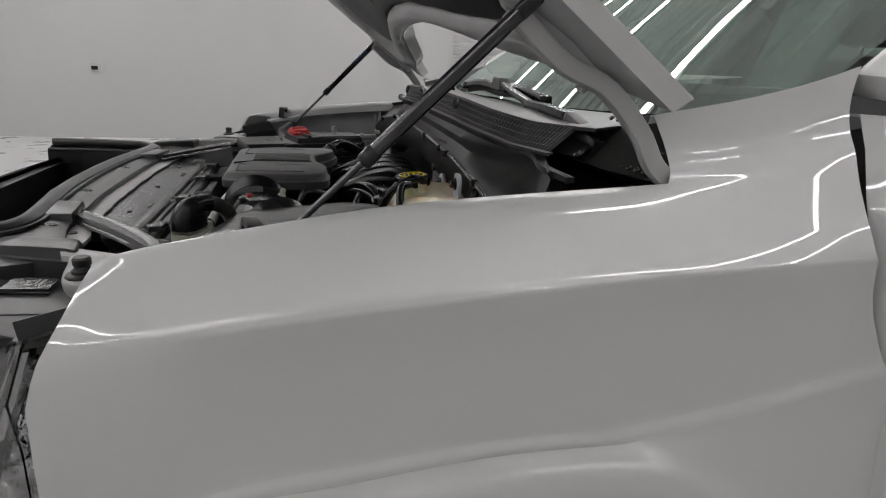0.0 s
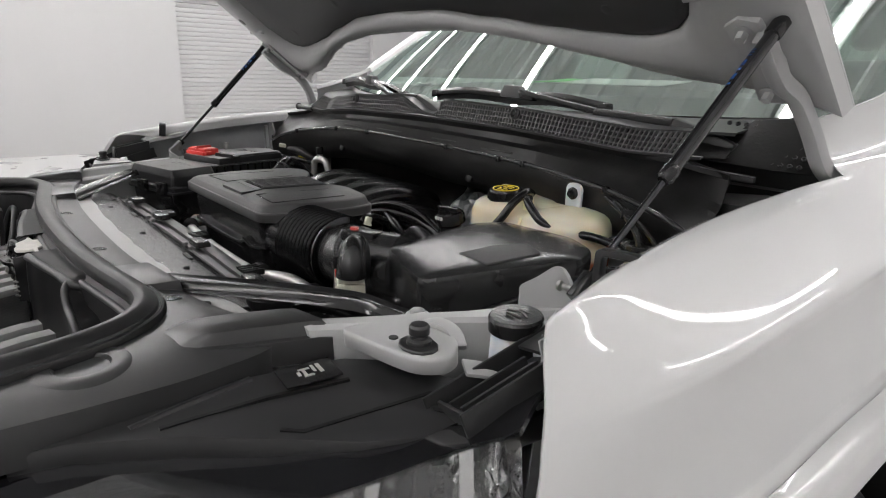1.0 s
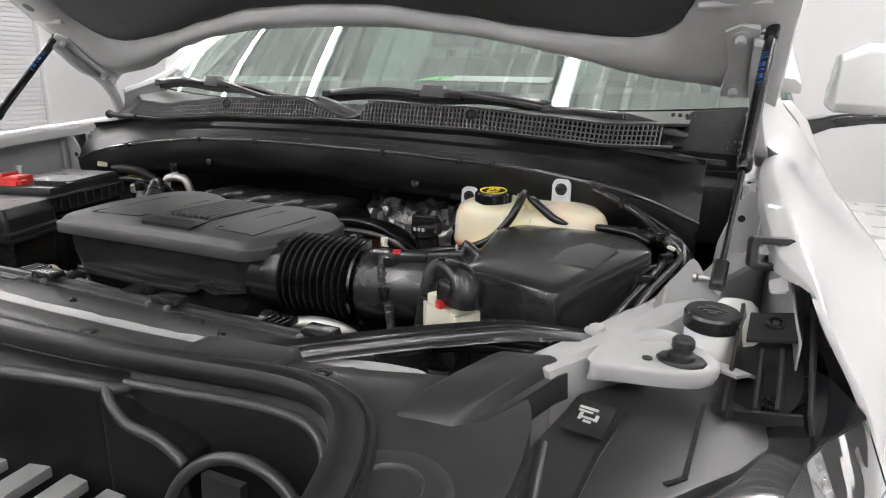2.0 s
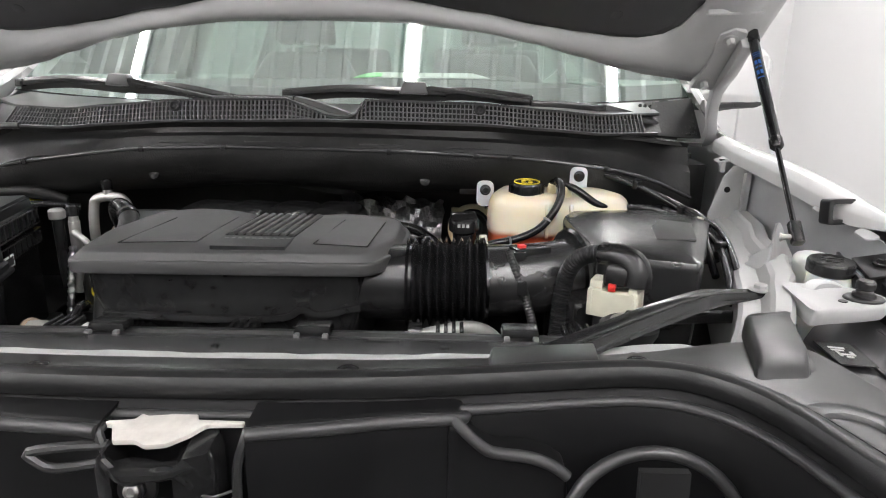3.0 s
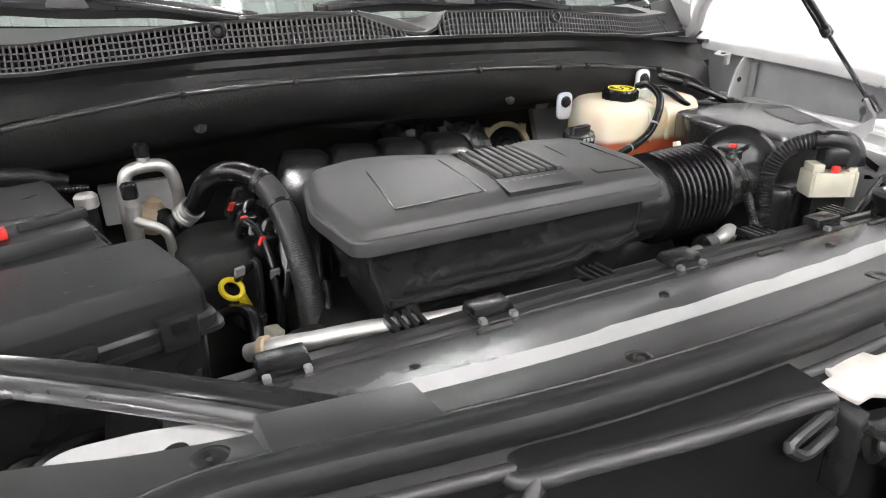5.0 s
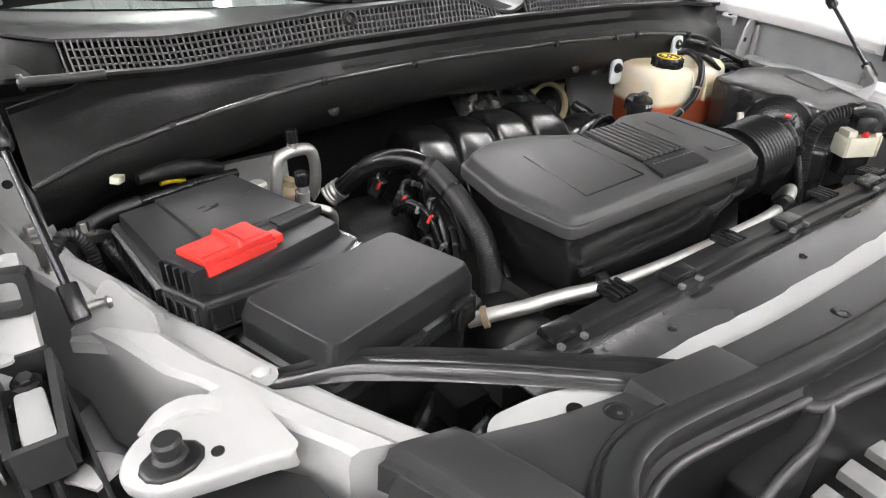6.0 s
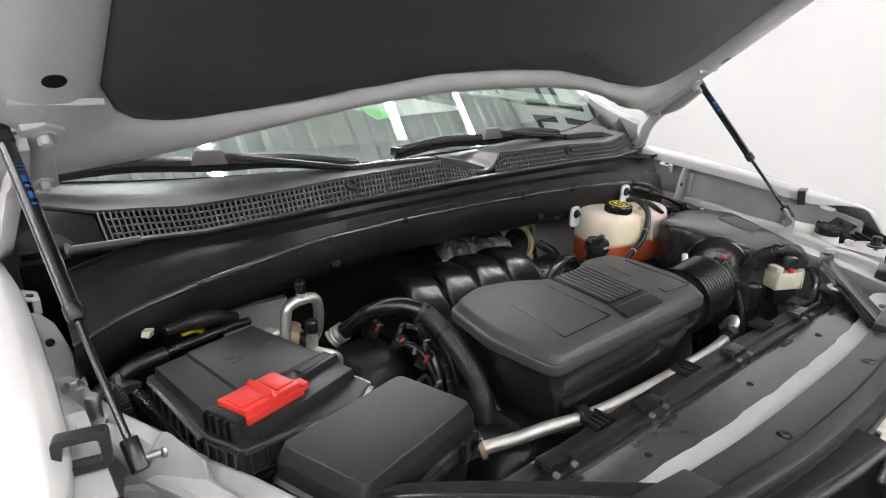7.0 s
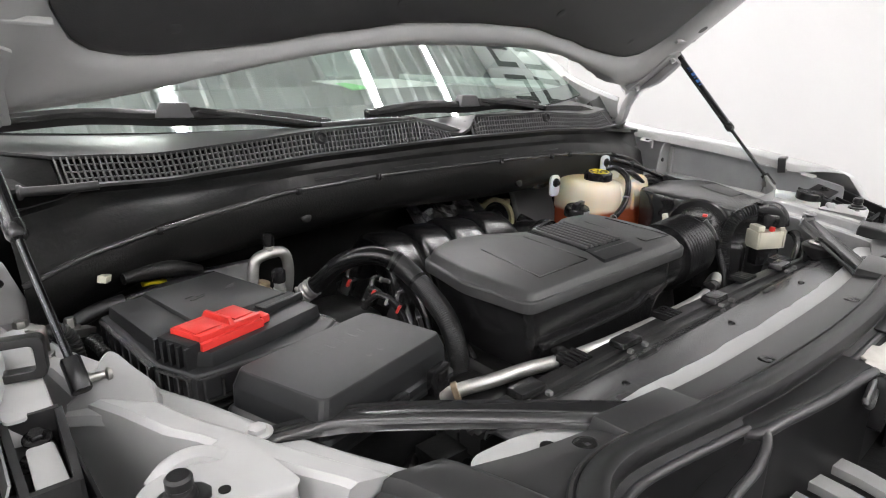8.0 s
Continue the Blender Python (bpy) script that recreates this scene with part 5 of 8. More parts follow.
# braces from the rails to the radiator support
def brace(s):
    c = [(s * 0.665, 0.463, 1.112), (s * 0.645, 0.458, 1.112), (s * 0.605, 0.445, 1.115), (s * 0.57, 0.428, 1.118), (s * 0.50, 0.378, 1.118), (s * 0.42, 0.318, 1.115), (s * 0.36, 0.272, 1.112), (s * 0.33, 0.25, 1.110)]
    w = [0.010, 0.013, 0.016, 0.020, 0.021, 0.021, 0.022, 0.022]
    cc = spline(c, 5)
    rings = []
    for i, (p, t, a, b) in enumerate(frames_along(cc)):
        q = i / (len(cc) - 1) * (len(w) - 1)
        j = min(int(q), len(w) - 2)
        ww = w[j] + (w[j + 1] - w[j]) * (q - j)
        hh = 0.003 + 0.0065 * min(1, max(0, (q - 0.8) / 1.5))
        rings.append([p + b * sx * ww + a * h for sx, h in ((-1, -hh), (-0.9, -hh), (-0.75, 0.0), (-0.55, 0.003), (-0.3, 0.001), (0.3, 0.001), (0.55, 0.003), (0.75, 0.0), (0.9, -hh), (1, -hh),
                                                             (0.8, -0.004), (0.0, -0.003), (-0.8, -0.004))])
    bm = loft(B(), rings)
    t = thing("brace_bar", (s * 0.665, 0.463, 1.11), "black painted steel brace bar bolted to the white rail", "brace", "front brace bars")
    b_ = part("bar", bm, BRACE, t, sharp=50)
    part("bolt", hexbolt(B(), (s * 0.658, 0.462, 1.115), (0, 0, 1), 0.009, 0.006, 0.014), PRIMER, t, "painted flange bolt")
    return t


brace(1), brace(-1)

# ---------------------------------------------------------------- radiator support, shroud and front cover
sup = thing("radiator_support", (0, 0.28, 1.05), "white painted radiator support panel with black shroud", "car part")
bm = B()
xw = np.linspace(-0.40, 0.40, 41)
random.seed(4)
sheet(bm, [[(x, 0.283 + 0.10 * x * x + random.uniform(-0.002, 0.002), 1.098) for x in xw], [(x, 0.20 + 0.1 * x * x, 1.100) for x in xw]])
part("support_strip", bm, PRIMER, sup, solid=0.003)
for s in (1, -1):
    o = round_poly([(0.37, 0.265), (0.40, 0.298), (0.46, 0.318), (0.515, 0.322), (0.535, 0.30), (0.52, 0.24), (0.37, 0.20)], 0.02, 4)
    lobe = part("support_lobe", prism(B(), [(s * a, b) for a, b in o], 1.094, 1.100), PRIMER, sup)
    part("hole", lathe(B(), (s * 0.448, 0.286, 1.1005), (0, 0, 1), [(0.008, -0.001), (0.008, 0.0012), (0.0005, 0.0012)], 14), DARK, sup)
xw = np.linspace(-0.455, 0.455, 47)
bm = sheet(B(), [[(x, 0.270 + 0.09 * x * x, 1.094) for x in xw], [(x, 0.305 + 0.06 * x * x, 1.0905) for x in xw], [(x, 0.345 + 0.03 * x * x, 1.086) for x in xw], [(x, 0.362, 1.081) for x in xw], [(x, 0.366, 1.070) for x in xw]])
part("shroud_panel", bm, material("satin_shroud", (0.042, 0.042, 0.044), 0.20, spec=0.95, var=0.25, scale=9, bump=0.015, fine=500, dirt=0.4, dirt_col=(0.13, 0.127, 0.122)), sup, "satin black shroud panel", sharp=60, solid=0.003)
bm = bar(B(), [(-0.46, 0.382, 1.074), (0, 0.386, 1.076), (0.46, 0.382, 1.074)], [(-0.016, -0.03), (0.016, -0.03), (0.016, -0.004), (0.013, 0.0), (0.006, 0.0), (0.004, -0.005), (-0.004, -0.005), (-0.006, 0.0), (-0.013, 0.0), (-0.016, -0.004)], smooth=10)
part("shroud_rail", bm, PLASTIC, sup, "black ribbed shroud rail", sharp=30)
bm = bar(B(), [(-0.46, 0.412, 1.060), (0, 0.418, 1.064), (0.46, 0.412, 1.060)], [(-0.010, -0.04), (0.010, -0.04), (0.010, 0.0), (-0.010, 0.0)], smooth=10)
part("shroud_rail", bm, PLASTIC, sup, bevel=0.002)
for x in (-0.16, 0.09, 0.34, -0.36):
    bm = box(B(), (x, 0.392, 1.082), (0.046, 0.026, 0.010), (0, 0, 0), 0.9)
    cl = part("clip", bm, SATIN, sup, bevel=0.002)
    for d in (-0.017, 0.017):
        part("clip_foot", box(B(), (x + d, 0.372, 1.079), (0.007, 0.008, 0.006)), FOOTGREY, cl, "pale grey clip foot", bevel=0.002)
for x in (-0.25, -0.02, 0.24, 0.40):
    bm = B()
    for k in range(4):
        box(bm, (x + k * 0.010, 0.420, 1.069), (0.005, 0.034, 0.010))
    part("comb_clip", bm, SATIN, sup, bevel=0.001)
for x, y in ((-0.004, 0.320), (-0.27, 0.318), (0.25, 0.322)):
    part("screw", lathe(B(), (x, y, 1.089), (0, 0, 1), [(0.005, 0), (0.005, 0.002), (0.001, 0.003)], 10), SATIN, sup)
for x in (-0.18, 0.18, -0.38, 0.38):
    part("slot", box(B(), (x, 0.345, 1.0868), (0.036, 0.006, 0.0022)), DARK, sup)
part("fan_shroud", box(B(), (0, 0.405, 0.80), (1.0, 0.04, 0.50)), DARK, sup)
part("radiator_core", box(B(), (0, 0.30, 0.78), (1.05, 0.05, 0.56)), DARK, sup)

cover = thing("front_cover", (0, 0.2, 1.06), "matt black plastic cover over the front end with a rubber seal", "plastic cover")
half = [(0.0, 0.186), (0.10, 0.188), (0.20, 0.194), (0.30, 0.206), (0.39, 0.219), (0.44, 0.222), (0.480, 0.212), (0.512, 0.187), (0.535, 0.15), (0.552, 0.10), (0.566, 0.04), (0.574, -0.03), (0.578, -0.09)]
hp_ = spline([Vector((a, b, 1.118)) for a, b in half], 12)
seal = [Vector((-p.x, p.y, p.z)) for p in hp_[:0:-1]] + hp_
oh = [(0.0, 0.250), (0.10, 0.251), (0.20, 0.254), (0.30, 0.262), (0.39, 0.270), (0.47, 0.285), (0.56, 0.31), (0.625, 0.30), (0.648, 0.22), (0.652, 0.13), (0.65, 0.06), (0.648, -0.02), (0.645, -0.09)]
op = spline([Vector((a, b, 1.108)) for a, b in oh], 12)
outer_c = [Vector((-p.x, p.y, p.z)) for p in op[:0:-1]] + op
WELL = (0.577, 0.132)
rows = [[p + Vector((0, 0, -0.04)) for p in outer_c]] + [[o.lerp(q, k / 12) + Vector((0, 0, 0.004 * (k / 12) * (1 - k / 12) - 0.008 * (k / 12) ** 4)) for o, q in zip(outer_c, seal)] for k in range(13)]
bm = loft(B(), rows, caps=False, closed=False)
# the round openings of the screw wells
gone = [f for f in bm.faces if f.calc_center_median().z > 1.09 and math.hypot(abs(f.calc_center_median().x) - WELL[0], f.calc_center_median().y - WELL[1]) < 0.031]
bmesh.ops.delete(bm, geom=gone, context="FACES")
part("cover_sheet", bm, PLASTIC_GREY, cover, sharp=50, solid=0.003)
# rubber seal: a bulb with a lower lip
bm = bar(B(), seal[::3] + [seal[-1]], [(-0.019, -0.010), (0.015, -0.010), (0.018, -0.003), (0.0172, 0.004), (0.0140, 0.0095), (0.009, 0.0118), (0.003, 0.0112), (-0.004, 0.0085), (-0.0105, 0.0045), (-0.0118, 0.0012), (-0.0132, 0.0012), (-0.0145, 0.0028), (-0.0175, 0.0020), (-0.0195, -0.002)], smooth=2)
part("rubber_seal", bm, RUBBER, cover, "black rubber edge seal", sharp=32)


def inward(p, d):
    c = Vector((p.x * 0.55, -0.25, p.z))
    return p + (c - p).normalized() * d


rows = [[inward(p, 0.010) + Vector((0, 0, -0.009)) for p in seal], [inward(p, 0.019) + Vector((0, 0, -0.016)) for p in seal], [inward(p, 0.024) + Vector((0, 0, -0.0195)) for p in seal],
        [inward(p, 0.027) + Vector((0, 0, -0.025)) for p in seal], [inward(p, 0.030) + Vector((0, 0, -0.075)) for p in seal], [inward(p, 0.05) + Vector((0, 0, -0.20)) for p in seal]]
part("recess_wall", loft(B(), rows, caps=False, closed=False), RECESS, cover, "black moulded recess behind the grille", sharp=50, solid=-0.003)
# added tube whose paler colour draws the highlight along the ledge
part("ledge_edge", tube(B(), [inward(p, 0.0240) + Vector((0, 0, -0.0210)) for p in seal[::3]], 0.0048, 10, 1), EDGELIT, cover, "rounded edge of the ledge")
# ledge with a rounded front edge either side of the latch, its ends swept back and flared towards the bottom
for run in ([(0.090, 0.137), (0.108, 0.141), (0.142, 0.146), (0.182, 0.155), (0.224, 0.163), (0.250, 0.166), (0.262, 0.170), (0.268, 0.178), (0.270, 0.196)],
            [(-0.030, 0.138), (-0.06, 0.142), (-0.125, 0.148), (-0.182, 0.156), (-0.224, 0.163), (-0.250, 0.166), (-0.262, 0.170), (-0.268, 0.178), (-0.270, 0.196)]):
    line = spline([Vector((a, b, 1.100)) for a, b in run], 5)
    rows = [[Vector((p.x, 0.197, 1.103)) for p in line]]
    for out_, dz in ((-0.006, 0.0008), (-0.002, 0.0), (0.001, -0.0025), (0.002, -0.006), (0.004, -0.035), (0.006, -0.20)):
        row = []
        for i, p in enumerate(line):
            q = smooth_step(len(line) - 16, len(line) - 4, i)
            row.append(p + Vector((math.copysign(1, p.x) * max(out_, -0.003) * q * (1 + 4 * (dz < -0.02)), -out_ * (1 - q), dz - 0.004 * q)))
        rows.append(row)
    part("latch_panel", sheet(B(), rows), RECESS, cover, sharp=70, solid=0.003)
    part("panel_edge", tube(B(), [p + Vector((math.copysign(0.001, p.x), -0.003, -0.0025 - 0.004 * smooth_step(len(line) - 16, len(line) - 4, i))) for i, p in enumerate(line)], 0.0058, 12, 1), EDGELIT, cover, "rounded panel edge")
    sg_ = math.copysign(1, run[-1][0])
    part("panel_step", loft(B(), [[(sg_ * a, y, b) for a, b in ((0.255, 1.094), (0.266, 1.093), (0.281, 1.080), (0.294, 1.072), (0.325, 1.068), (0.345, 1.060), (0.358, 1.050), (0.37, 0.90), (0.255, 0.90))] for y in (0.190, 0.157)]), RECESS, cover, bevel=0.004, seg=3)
    part("step_edge", tube(B(), [(sg_ * a, y, b) for a, y, b in ((0.258, 0.165, 1.098), (0.268, 0.158, 1.091), (0.281, 0.156, 1.079), (0.294, 0.156, 1.071), (0.325, 0.156, 1.067), (0.345, 0.156, 1.059), (0.358, 0.156, 1.049))], 0.0052, 12, 3), EDGELIT, cover, "rounded step edge")
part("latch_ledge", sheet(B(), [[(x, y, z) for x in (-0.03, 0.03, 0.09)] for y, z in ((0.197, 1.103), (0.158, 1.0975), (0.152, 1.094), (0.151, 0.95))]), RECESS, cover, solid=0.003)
for s in (1, -1):
    ring = [Vector((s * (0.43 + 0.075 * math.cos(a)), 0.135 + 0.02 * math.sin(a), 1.01 + 0.065 * math.sin(a))) for a in [math.pi * k / 16 for k in range(-3, 20)]]
    part("duct_ring", tube(B(), ring, 0.006, 10, 1), PLASTIC_GREY, cover)
    part("duct_web", bar(B(), [(s * 0.43, 0.13, 1.075), (s * 0.43, 0.12, 0.94)], [(-0.004, -0.02), (0.004, -0.02), (0.004, 0.02), (-0.004, 0.02)], smooth=1), PLASTIC, cover)
    # raised blocks
    o = [(s * a, b) for a, b in ((0.285, 0.197), (0.292, 0.262), (0.405, 0.276), (0.402, 0.216), (0.36, 0.205))]
    part("raised_block", prism(B(), o, 1.098, 1.122, 0.006), PLASTIC_GREY, cover, bevel=0.003)
    rings = []
    for xl, yl, xr, yr, h in ((0.587, 0.346, 0.641, 0.356, 1.124), (0.585, 0.342, 0.639, 0.352, 1.1285), (0.579, 0.330, 0.632, 0.340, 1.129), (0.562, 0.282, 0.615, 0.288, 1.1285), (0.550, 0.245, 0.602, 0.250, 1.127), (0.546, 0.233, 0.597, 0.239, 1.1245),
                              (0.541, 0.223, 0.592, 0.228, 1.120), (0.535, 0.210, 0.586, 0.215, 1.111), (0.532, 0.203, 0.583, 0.208, 1.103)):
        if s < 0:
            xl, yl, xr, yr = xl - 0.027, yl - 0.033, xr - 0.029, yr - 0.033
        rings.append([(s * x, y, z) for x, y, z in ((xl - 0.004, yl, 1.085), (xl - 0.002, yl, h - 0.006), (xl + 0.001, yl, h - 0.0015), (xl + 0.006, yl, h), (xr - 0.006, yr, h), (xr - 0.001, yr, h - 0.0015),
                                                    (xr + 0.001, yr, h - 0.006), (xr + 0.003, yr, min(h - 0.008, 1.113)), (xr + 0.009, yr, min(h - 0.009, 1.1115)), (xr + 0.011, yr, 1.085))])
    part("raised_block", loft(B(), rings), PLASTIC_GREY, cover, "moulded block sloping down to the front", sharp=45)
    # recessed screw well
    part("screw_well", lathe(B(), (s * WELL[0], WELL[1], 1.1146), (0, 0, 1), [(0.048, -0.004), (0.042, -0.0004), (0.030, 0.0004), (0.0255, 0.0), (0.0235, -0.003), (0.020, -0.028), (0.0125, -0.031), (0.0125, -0.022), (0.0105, -0.019), (0.006, -0.020), (0.001, -0.022)], 32), PLASTIC_GREY, cover, sharp=30)
    # side cover above the headlight
    o = [(s * a, b) for a, b in ((0.645, 0.06), (0.645, 0.26), (0.662, 0.36), (0.70, 0.405), (0.76, 0.43), (0.80, 0.50), (0.838, 0.55), (0.862, 0.50), (0.853, 0.402), (0.840, 0.374), (0.802, 0.299), (0.776, 0.265), (0.746, 0.223), (0.715, 0.186), (0.66, 0.105))]
    part("side_cover", prism(B(), o, 1.055, lambda x, y: 1.092 - 0.05 * max(0, abs(x) - 0.70) - 0.08 * max(0, 0.20 - y)), PANELBLACK, cover, bevel=0.004)
    # pressed edge along the inside and thin grooves
    part("pressed_edge", bar(B(), [(s * 0.651, 0.264, 1.0905), (s * 0.660, 0.205, 1.0895), (s * 0.669, 0.150, 1.0855)], [(-0.008, -0.006), (0.008, -0.006), (0.0035, 0.0022), (-0.0035, 0.0022)]), PANELBLACK, cover, sharp=80)
    for run in (((0.773, 0.396), (0.763, 0.266), (0.750, 0.251)), ((0.708, 0.342), (0.696, 0.262), (0.689, 0.169))):
        part("groove", bar(B(), [(s * a, b, 1.0925 - 0.05 * max(0, a - 0.70) - 0.08 * max(0, 0.20 - b)) for a, b in run], [(-0.0022, -0.003), (0.0022, -0.003), (0.0022, 0.0006), (-0.0022, 0.0006)], smooth=1), DARK, cover)
    part("round_plug", lathe(B(), (s * 0.795, 0.395, 1.0865), (0, 0, 1), [(0.015, -0.002), (0.017, 0.002), (0.013, 0.0025), (0.001, 0.001)], 20), PLASTIC, cover)
for x, y in ((0.160, 0.220), (-0.132, 0.218), (0.44, 0.25), (-0.43, 0.255)):
    part("push_pin", lathe(B(), (x, y, 1.107), (0, 0, 1), [(0.014, 0.0), (0.014, 0.004), (0.010, 0.007), (0.004, 0.007), (0.001, 0.005)], 18), SATIN, cover)
# sticker on the side cover, its print as plain bars
bm = box(B(), (0.680, 0.312, 1.0958), (0.038, 0.058, 0.0016), (0, 3, -4))
stk = part("sticker", bm, SATIN, cover, "black sticker with pale print")
for dx, dy, w, h in ((-0.002, 0.011, 0.017, 0.004), (-0.004, 0.005, 0.013, 0.003), (-0.007, -0.004, 0.003, 0.012), (0.0, -0.006, 0.013, 0.003), (0.007, -0.004, 0.003, 0.010), (0.0, -0.012, 0.007, 0.003)):
    part("print_bar", box(B(), (0.680 + dx, 0.314 + dy, 1.0969), (w, h, 0.001), (0, 3, -4)), PRINT, stk)
# grille shutters deep in the recess
sht = thing("grille_shutters", (0, 0.1, 0.9), "row of grey shutter bars behind the grille", "grille")
for i in range(-8, 9):
    bm = B()
    x = i * 0.0525 + 0.012
    if abs(x - 0.02) < 0.09:
        continue
    loft(bm, [[(x - 0.013, y, z - 0.012), (x + 0.013, y, z - 0.012), (x + 0.013, y, z), (x - 0.013, y, z)] for y, z in ((0.02, 0.985), (0.11, 0.998), (0.148, 1.0))])
    part("shutter_bar", bm, SLATGREY, sht, bevel=0.002)
part("shutter_floor", box(B(), (0, 0.04, 0.93), (1.10, 0.24, 0.02)), DARK, sht)
part("front_wall", box(B(), (0, -0.08, 0.95), (1.15, 0.03, 0.22)), PLASTIC, sht)

# hood latch
lat = thing("hood_latch", (0.03, 0.15, 1.0), "hood latch with a pale bracket and black mechanism", "latch")
LATCHPLATE = material("latch_plate", (0.48, 0.46, 0.43), 0.4, var=0.15, scale=60, bump=0.1, dirt=0.3)
o = round_poly([(-0.029, 0.148), (-0.007, 0.151), (-0.003, 0.167), (0.040, 0.168), (0.046, 0.152), (0.086, 0.151), (0.086, 0.147), (0.056, 0.145), (0.045, 0.134), (0.030, 0.124), (0.014, 0.122), (0.004, 0.127), (-0.014, 0.126), (-0.022, 0.143), (-0.029, 0.144)], 0.002, 2)
part("bracket", prism(B(), o, lambda x, y: 1.0955 - 0.25 * max(0, 0.145 - y), lambda x, y: 1.1000 - 0.25 * max(0, 0.145 - y)), LATCHPLATE, lat, "pale latch bracket", bevel=0.0012)
part("striker_guide", prism(B(), round_poly([(-0.020, 0.118), (0.002, 0.128), (0.030, 0.122), (0.060, 0.138), (0.070, 0.128), (0.035, 0.104), (0.0, 0.100)], 0.006, 3), 1.074, 1.080), SATIN, lat, bevel=0.0015)
for x, w in ((-0.020, 0.012), (0.052, 0.034)):
    part("latch_plate", loft(B(), [[(x + a * w, 0.116, b) for a, b in ((-0.5, 1.02), (-0.5, 1.074), (-0.2, 1.086), (0.4, 1.092), (0.5, 1.07), (0.5, 1.02))], [(x + a * w, 0.148, b) for a, b in ((-0.5, 1.02), (-0.5, 1.085), (-0.2, 1.093), (0.4, 1.094), (0.5, 1.08), (0.5, 1.02))]]), SATIN, lat, bevel=0.002)
part("latch_roller", lathe(B(), (0.006, 0.122, 1.056), (0, -1, 0.3), [(0.016, 0), (0.016, 0.005), (0.012, 0.007), (0.009, 0.007), (0.009, 0.011), (0.005, 0.012), (0.001, 0.012)], 22), DARK, lat)
part("rivet", lathe(B(), (0.006, 0.111, 1.060), (0, -1, 0.3), [(0.007, 0), (0.0065, 0.003), (0.004, 0.004), (0.0035, 0.002), (0.001, 0.002)], 16), STEEL, lat)
for k in range(4):
    part("spring_coil", tube(B(), [(0.058, 0.117, 1.030 + 0.0075 * k), (0.070, 0.112, 1.0325 + 0.0075 * k), (0.083, 0.117, 1.035 + 0.0075 * k)], 0.0012, 6, 2), STEEL, lat)
part("latch_hook", tube(B(), [(-0.018, 0.118, 1.082), (0.004, 0.110, 1.070), (0.034, 0.112, 1.078), (0.050, 0.118, 1.060)], 0.0045, 8), SATIN, lat)
for x in (-0.031, 0.090):
    part("notch_edge", tube(B(), [(x, 0.145, 1.097), (x, 0.137, 1.094), (x - 0.008 * (x > 0) + 0.008 * (x < 0), 0.134, 1.066), (x - 0.010 * (x > 0) + 0.010 * (x < 0), 0.133, 1.02)], 0.0042, 8, 3), PLASTIC_GREY, lat)
part("release_loop", tube(B(), [(-0.024, 0.136, 1.085), (-0.055, 0.130, 1.086), (-0.083, 0.126, 1.083), (-0.078, 0.125, 1.076), (-0.062, 0.125, 1.069), (-0.020, 0.132, 1.072)], 0.0042, 8, 3), PLASTIC_GREY, lat, "black release lever loop")

